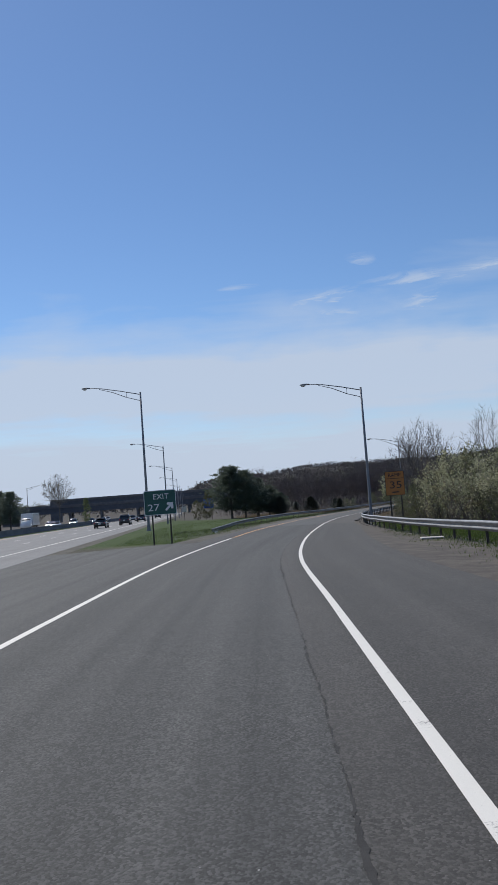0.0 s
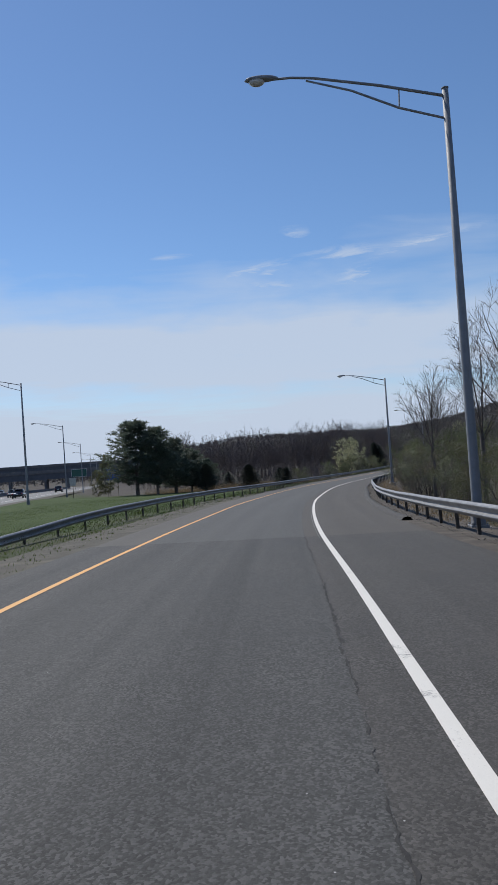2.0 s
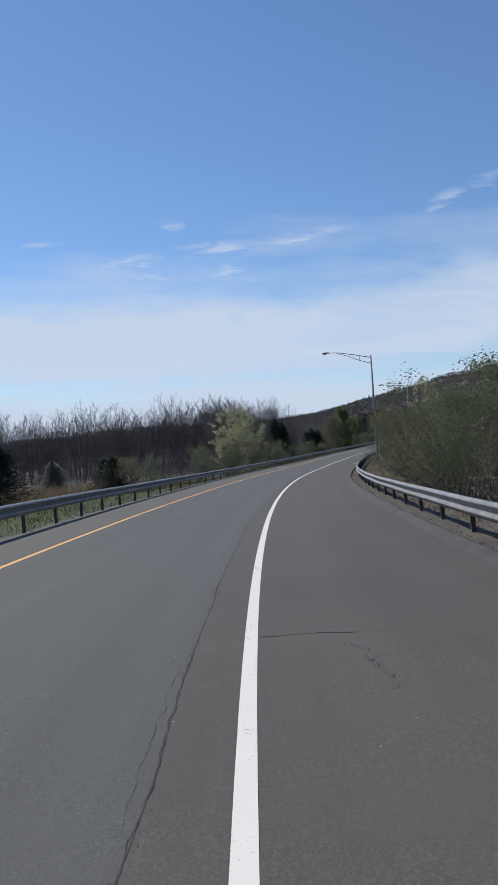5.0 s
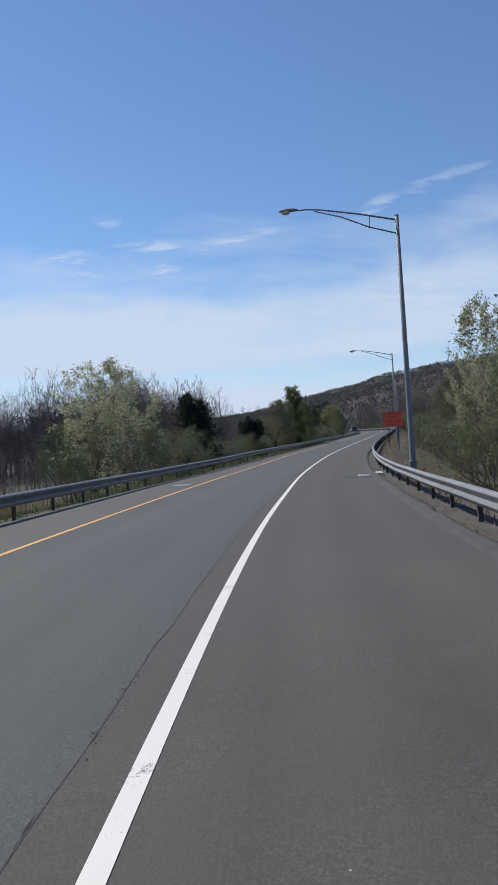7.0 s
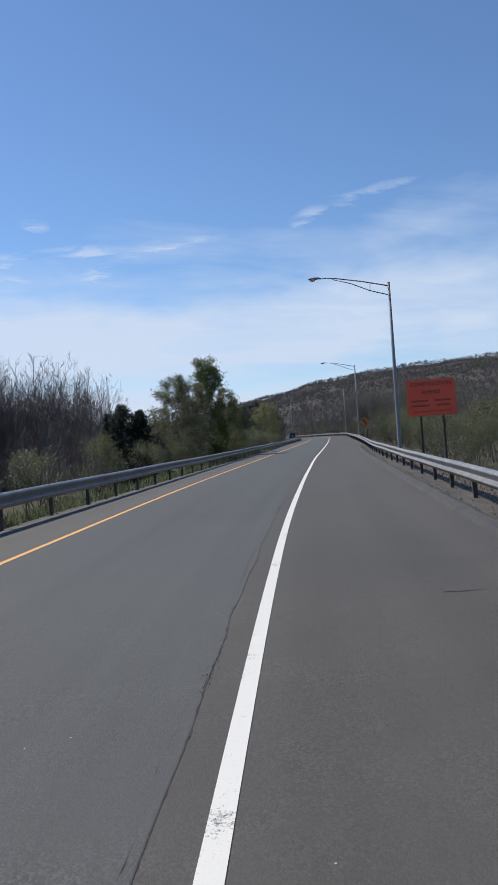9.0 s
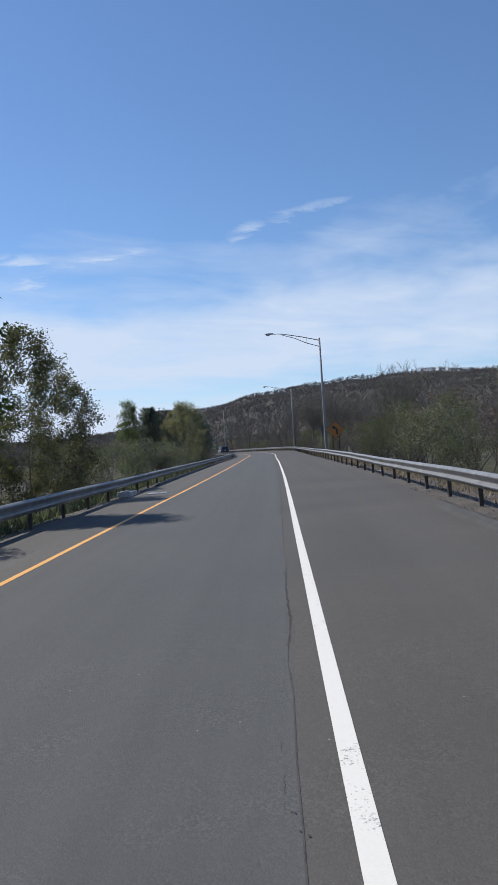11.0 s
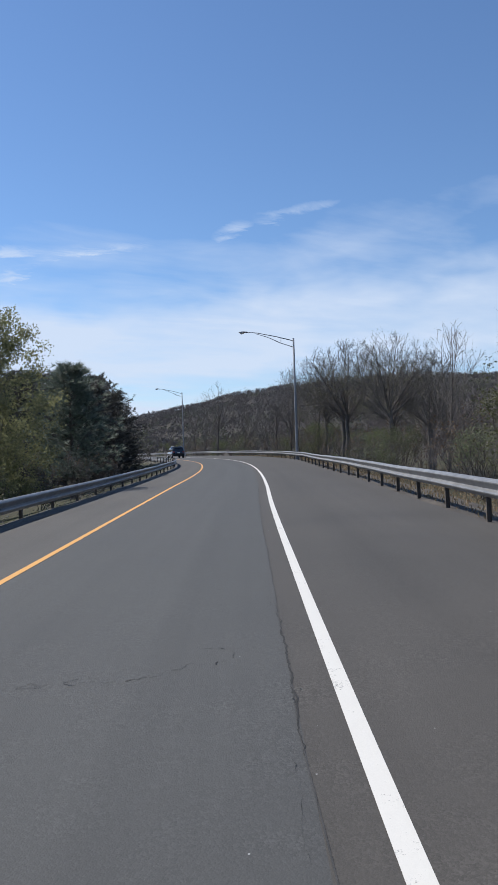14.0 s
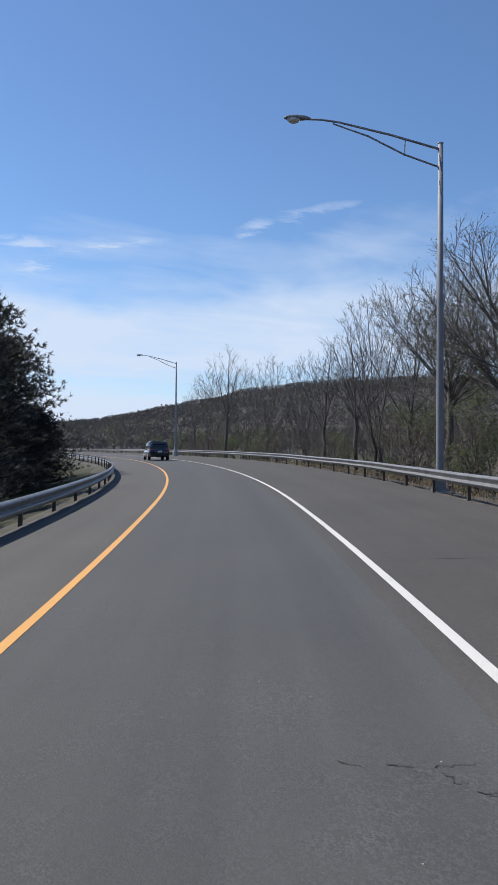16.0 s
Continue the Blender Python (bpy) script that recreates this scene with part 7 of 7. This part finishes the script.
def hedge(count, s0, s1, d0, d1, tall):
    out = []
    for _ in range(count):
        p = on_road(rng.uniform(s0, s1), rng.uniform(d0, d1))
        out.append((float(p[0]), float(p[1]), rng.uniform(*tall)))
    return out


spots += hedge(60, 60, 180, 12, 22, (4.5, 7.0)) + hedge(50, 180, 300, 14, 26, (3.5, 6.0)) + hedge(40, 30, 60, 13, 22, (4, 6))
woods("undergrowth", "low brush with thin yellow-green spring leaf", spots, 44, WOODS_BARK, low, LEAF_OLIVE, 220, 0.1)
mid = ((10, 5, 4), dict(spread_deg=(18, 60), dome=True, clear=0.1, limb_len=0.42, up_pull=0.3, twig_r=0.02, trunk_r=0.09, sides=(3, 3), flat=True, light=True))
spots = []
while len(spots) < 420:
    a, r = radians(rng.uniform(-12, 66)), rng.uniform(150, 620)
    x, y = 60 + math.sin(a) * r, 200 + math.cos(a) * r
    if clear_of_road(x, y, 22) and x > on_highway(y, 30).x:
        spots.append((x, y, rng.uniform(10, 15)))
woods("middle_woods", "brown bare woods filling the middle distance", spots, 47, WOODS_BARK, mid, LEAF_OLIVE, 150, 0.16)
# belts of trees beyond the highway and along the embankments
spots = scatter(rng, 150, (-75, 60), (-40, 380), (-60, 10), (8, 14))
spots += scatter(rng, 50, (-10, 320), (20, 130), (60, -10), (7, 10), lambda x, y: x > on_highway(y, 26).x)
woods("far_trees", "distant bare trees beyond the highway", spots, 45, WOODS_BARK, low, LEAF_OLIVE, 150, 0.16)


# ---------------------------------------------------------------- crowns of the far ridge
def far_trees(name, label, count, seed, r_min, r_max, az, tall, mat, clumps=22, patchy=0.0):
    """Crowns far off: each tree a rounded head of small clumps of twigs over a thin stem."""
    rng = np.random.RandomState(seed)
    a = np.radians(rng.uniform(az[0], az[1], count))
    r = np.sqrt(rng.uniform(r_min**2, r_max**2, count))
    x, y = 60 + np.sin(a) * r, 200 + np.cos(a) * r
    if patchy:
        keep = np.array([noise.noise(Vector((p * 0.006, q * 0.006, seed))) > patchy for p, q in zip(x, y)])
        x, y = x[keep], y[keep]
    count = len(x)
    z, _ = ground_height(x, y)
    h = rng.uniform(*tall, count)
    n_ = clumps
    H = np.repeat(h, n_)
    az_, up = rng.uniform(0, 6.28, count * n_), rng.uniform(0.0, 1.0, count * n_)
    wide = H * 0.36 * np.sqrt(np.clip(1 - (up - 0.35)**2 / 0.45, 0.05, 1)) * np.sqrt(rng.uniform(0.2, 1.0, count * n_))
    c = np.repeat(np.stack([x, y, z - 0.5], -1), n_, 0) + np.stack([np.cos(az_) * wide, np.sin(az_) * wide, H * (0.3 + 0.68 * up)], -1)
    size = H[:, None, None] * 0.075 * rng.uniform(0.6, 1.2, (count * n_, 1, 1))
    v = c[:, None, :] + rng.normal(0, 1, (count * n_, 3, 3)) * size * np.array([1, 1, 1.3])
    v = v.reshape(-1, 3)
    return tagged(new(name, fast_mesh(name, v, np.arange(len(v)).reshape(-1, 3), mat)), label, "woods", kind="stuff")


HILL_WOOD = foliage("hill_woods", (0.112, 0.101, 0.097), (0.124, 0.112, 0.107), 0.08, 0.95)
HILL_GREEN = foliage("hill_green", (0.1, 0.111, 0.074), (0.117, 0.127, 0.086), 0.08, 0.95)
far_trees("ridge_woods", "bare brown woods covering the far ridge", 17500, 51, 480, 2120, (6, 58), (8, 12), HILL_WOOD)
far_trees("ridge_woods", "bare brown woods on the low far land", 4500, 53, 560, 2150, (-24, 6), (8, 12), HILL_WOOD)
far_trees("ridge_woods", "patches of spring green in the ridge woods", 9000, 52, 480, 1900, (6, 58), (7, 11), HILL_GREEN, 18, 0.08)


# ---------------------------------------------------------------- grass and weeds
def blades(name, label, points, seed, mat, tall, width, per, fan):
    rng = np.random.RandomState(seed)
    P = np.repeat(np.asarray(points, float), per, 0)
    n_ = len(P)
    P[:, :2] += rng.normal(0, fan, (n_, 2))
    a = rng.uniform(0, 2 * np.pi, n_)
    h = rng.uniform(*tall, n_)
    side = np.stack([np.cos(a), np.sin(a), np.zeros(n_)], -1) * width * 0.5
    tip = np.stack([rng.normal(0, 0.35, n_) * h, rng.normal(0, 0.35, n_) * h, h], -1)
    v = np.stack([P - side, P + side, P + tip * 0.55 + side * 0.7, P + tip], 1).reshape(-1, 3)
    q = np.arange(n_)[:, None] * 4
    f = np.concatenate([q + np.array([[0, 1, 2]]), q + np.array([[0, 2, 3]])])
    return tagged(new(name, fast_mesh(name, v, f, mat)), label, "grass", kind="stuff")


def ground_points(rng, count, s_range, d_of):
    s = rng.uniform(*s_range, count)
    d = d_of(s, rng.random_sample(count))
    p = on_road(s, d)
    z, _ = ground_height(p[:, 0], p[:, 1])
    return np.stack([p[:, 0], p[:, 1], z - 0.02], -1)


def strip_points(rng, count, s_range, d_of, up_by=0.0):
    s = rng.uniform(*s_range, count)
    return on_road(s, d_of(s, rng.random_sample(count)), up_by)


rg = np.random.RandomState(9)
blades("weeds", "thin green weeds under the guard rail", ground_points(rg, 3800, (60, 310), lambda s, u: rail_l(s) - 0.4 - u * 4.5), 61, WEED, (0.05, 0.24), 0.02, 6, 0.18)
blades("vines", "low leafy green growth behind the guard rail", ground_points(rg, 4200, (178, 300), lambda s, u: rail_l(s) - 1.2 - u * u * 9.0), 66, LEAF_OLIVE, (0.08, 0.5), 0.07, 5, 0.3)
blades("weeds", "sparse dry weeds behind the guard rail", ground_points(rg, 2200, (55, 400), lambda s, u: rail_r(s) + 0.7 + u * 3.5), 62, DRY_GRASS, (0.06, 0.3), 0.02, 5, 0.12)
pts = ground_points(rg, 9000, (43, 120), lambda s, u: yellow(s) - 2.0 - np.interp(s, [33, 60, 120], [4.0, 9, 24]) * u)
blades("grass", "mown green grass in the triangle between ramp and highway", pts, 63, GRASS, (0.03, 0.09), 0.022, 5, 0.3)
blades("grass", "thin green grass between asphalt and guard rail", strip_points(rg, 6500, (5, 54), lambda s, u: edge_r(s) + 0.9 + (rail_r(s) + 2 - edge_r(s)) * np.sqrt(u), -0.03), 65, GRASS, (0.03, 0.1), 0.024, 6, 0.22)
pts = ground_points(rg, 3200, (146, 192), lambda s, u: rail_l(s) - 11 - u * 17)
blades("reeds", "tall dry tan grass in the field", pts, 64, DRY_GRASS, (0.5, 1.4), 0.045, 8, 0.35)


def gravel(name, label, points, seed, size):
    """Angular stones lying loose on the verge."""
    rng = np.random.RandomState(seed)
    P = np.asarray(points, float)
    n_ = len(P)
    base = np.array([(1, 0, 0), (0, 1, 0), (-1, 0, 0), (0, -1, 0), (0, 0, 0.8), (0, 0, -0.6)], float)
    fs = np.array([(0, 1, 4), (1, 2, 4), (2, 3, 4), (3, 0, 4), (1, 0, 5), (2, 1, 5), (3, 2, 5), (0, 3, 5)])
    a = rng.uniform(0, 6.28, n_)
    c, s_ = np.cos(a), np.sin(a)
    v = base[None] * (1 + rng.uniform(-0.45, 0.45, (n_, 6, 3))) * (rng.uniform(*size, n_) ** 1.0)[:, None, None]
    v = np.stack([v[..., 0] * c[:, None] - v[..., 1] * s_[:, None], v[..., 0] * s_[:, None] + v[..., 1] * c[:, None], v[..., 2]], -1) + P[:, None, :]
    f = fs[None] + (np.arange(n_) * 6)[:, None, None]
    return tagged(new(name, fast_mesh(name, v.reshape(-1, 3), f.reshape(-1, 3), GRAVEL)), label, "gravel", kind="stuff")


gravel("gravel", "loose grey gravel on the dirt under the rail", strip_points(rg, 7000, (14, 250), lambda s, u: rail_r(s) - 0.3 + 1.2 * u * u, 0.02), 71, (0.006, 0.02))
gravel("gravel", "loose brownish gravel on the grassy verge", strip_points(rg, 5000, (40, 340), lambda s, u: edge_l(s) - (edge_l(s) - rail_l(s) + 0.8) * u, -0.02), 72, (0.008, 0.028))
blades("straw", "matted dry straw and leaf litter behind the rail", strip_points(rg, 5200, (60, 400), lambda s, u: rail_r(s) + 0.3 + 1.5 * u, -0.03), 73, DRY_GRASS, (0.02, 0.12), 0.03, 5, 0.12)
blades("weeds", "small green weeds on the gravelly verge", strip_points(rg, 800, (46, 120), lambda s, u: edge_l(s) - 0.3 - (edge_l(s) - rail_l(s) + 0.6) * u, -0.04), 74, GRASS, (0.02, 0.08), 0.022, 6, 0.12)
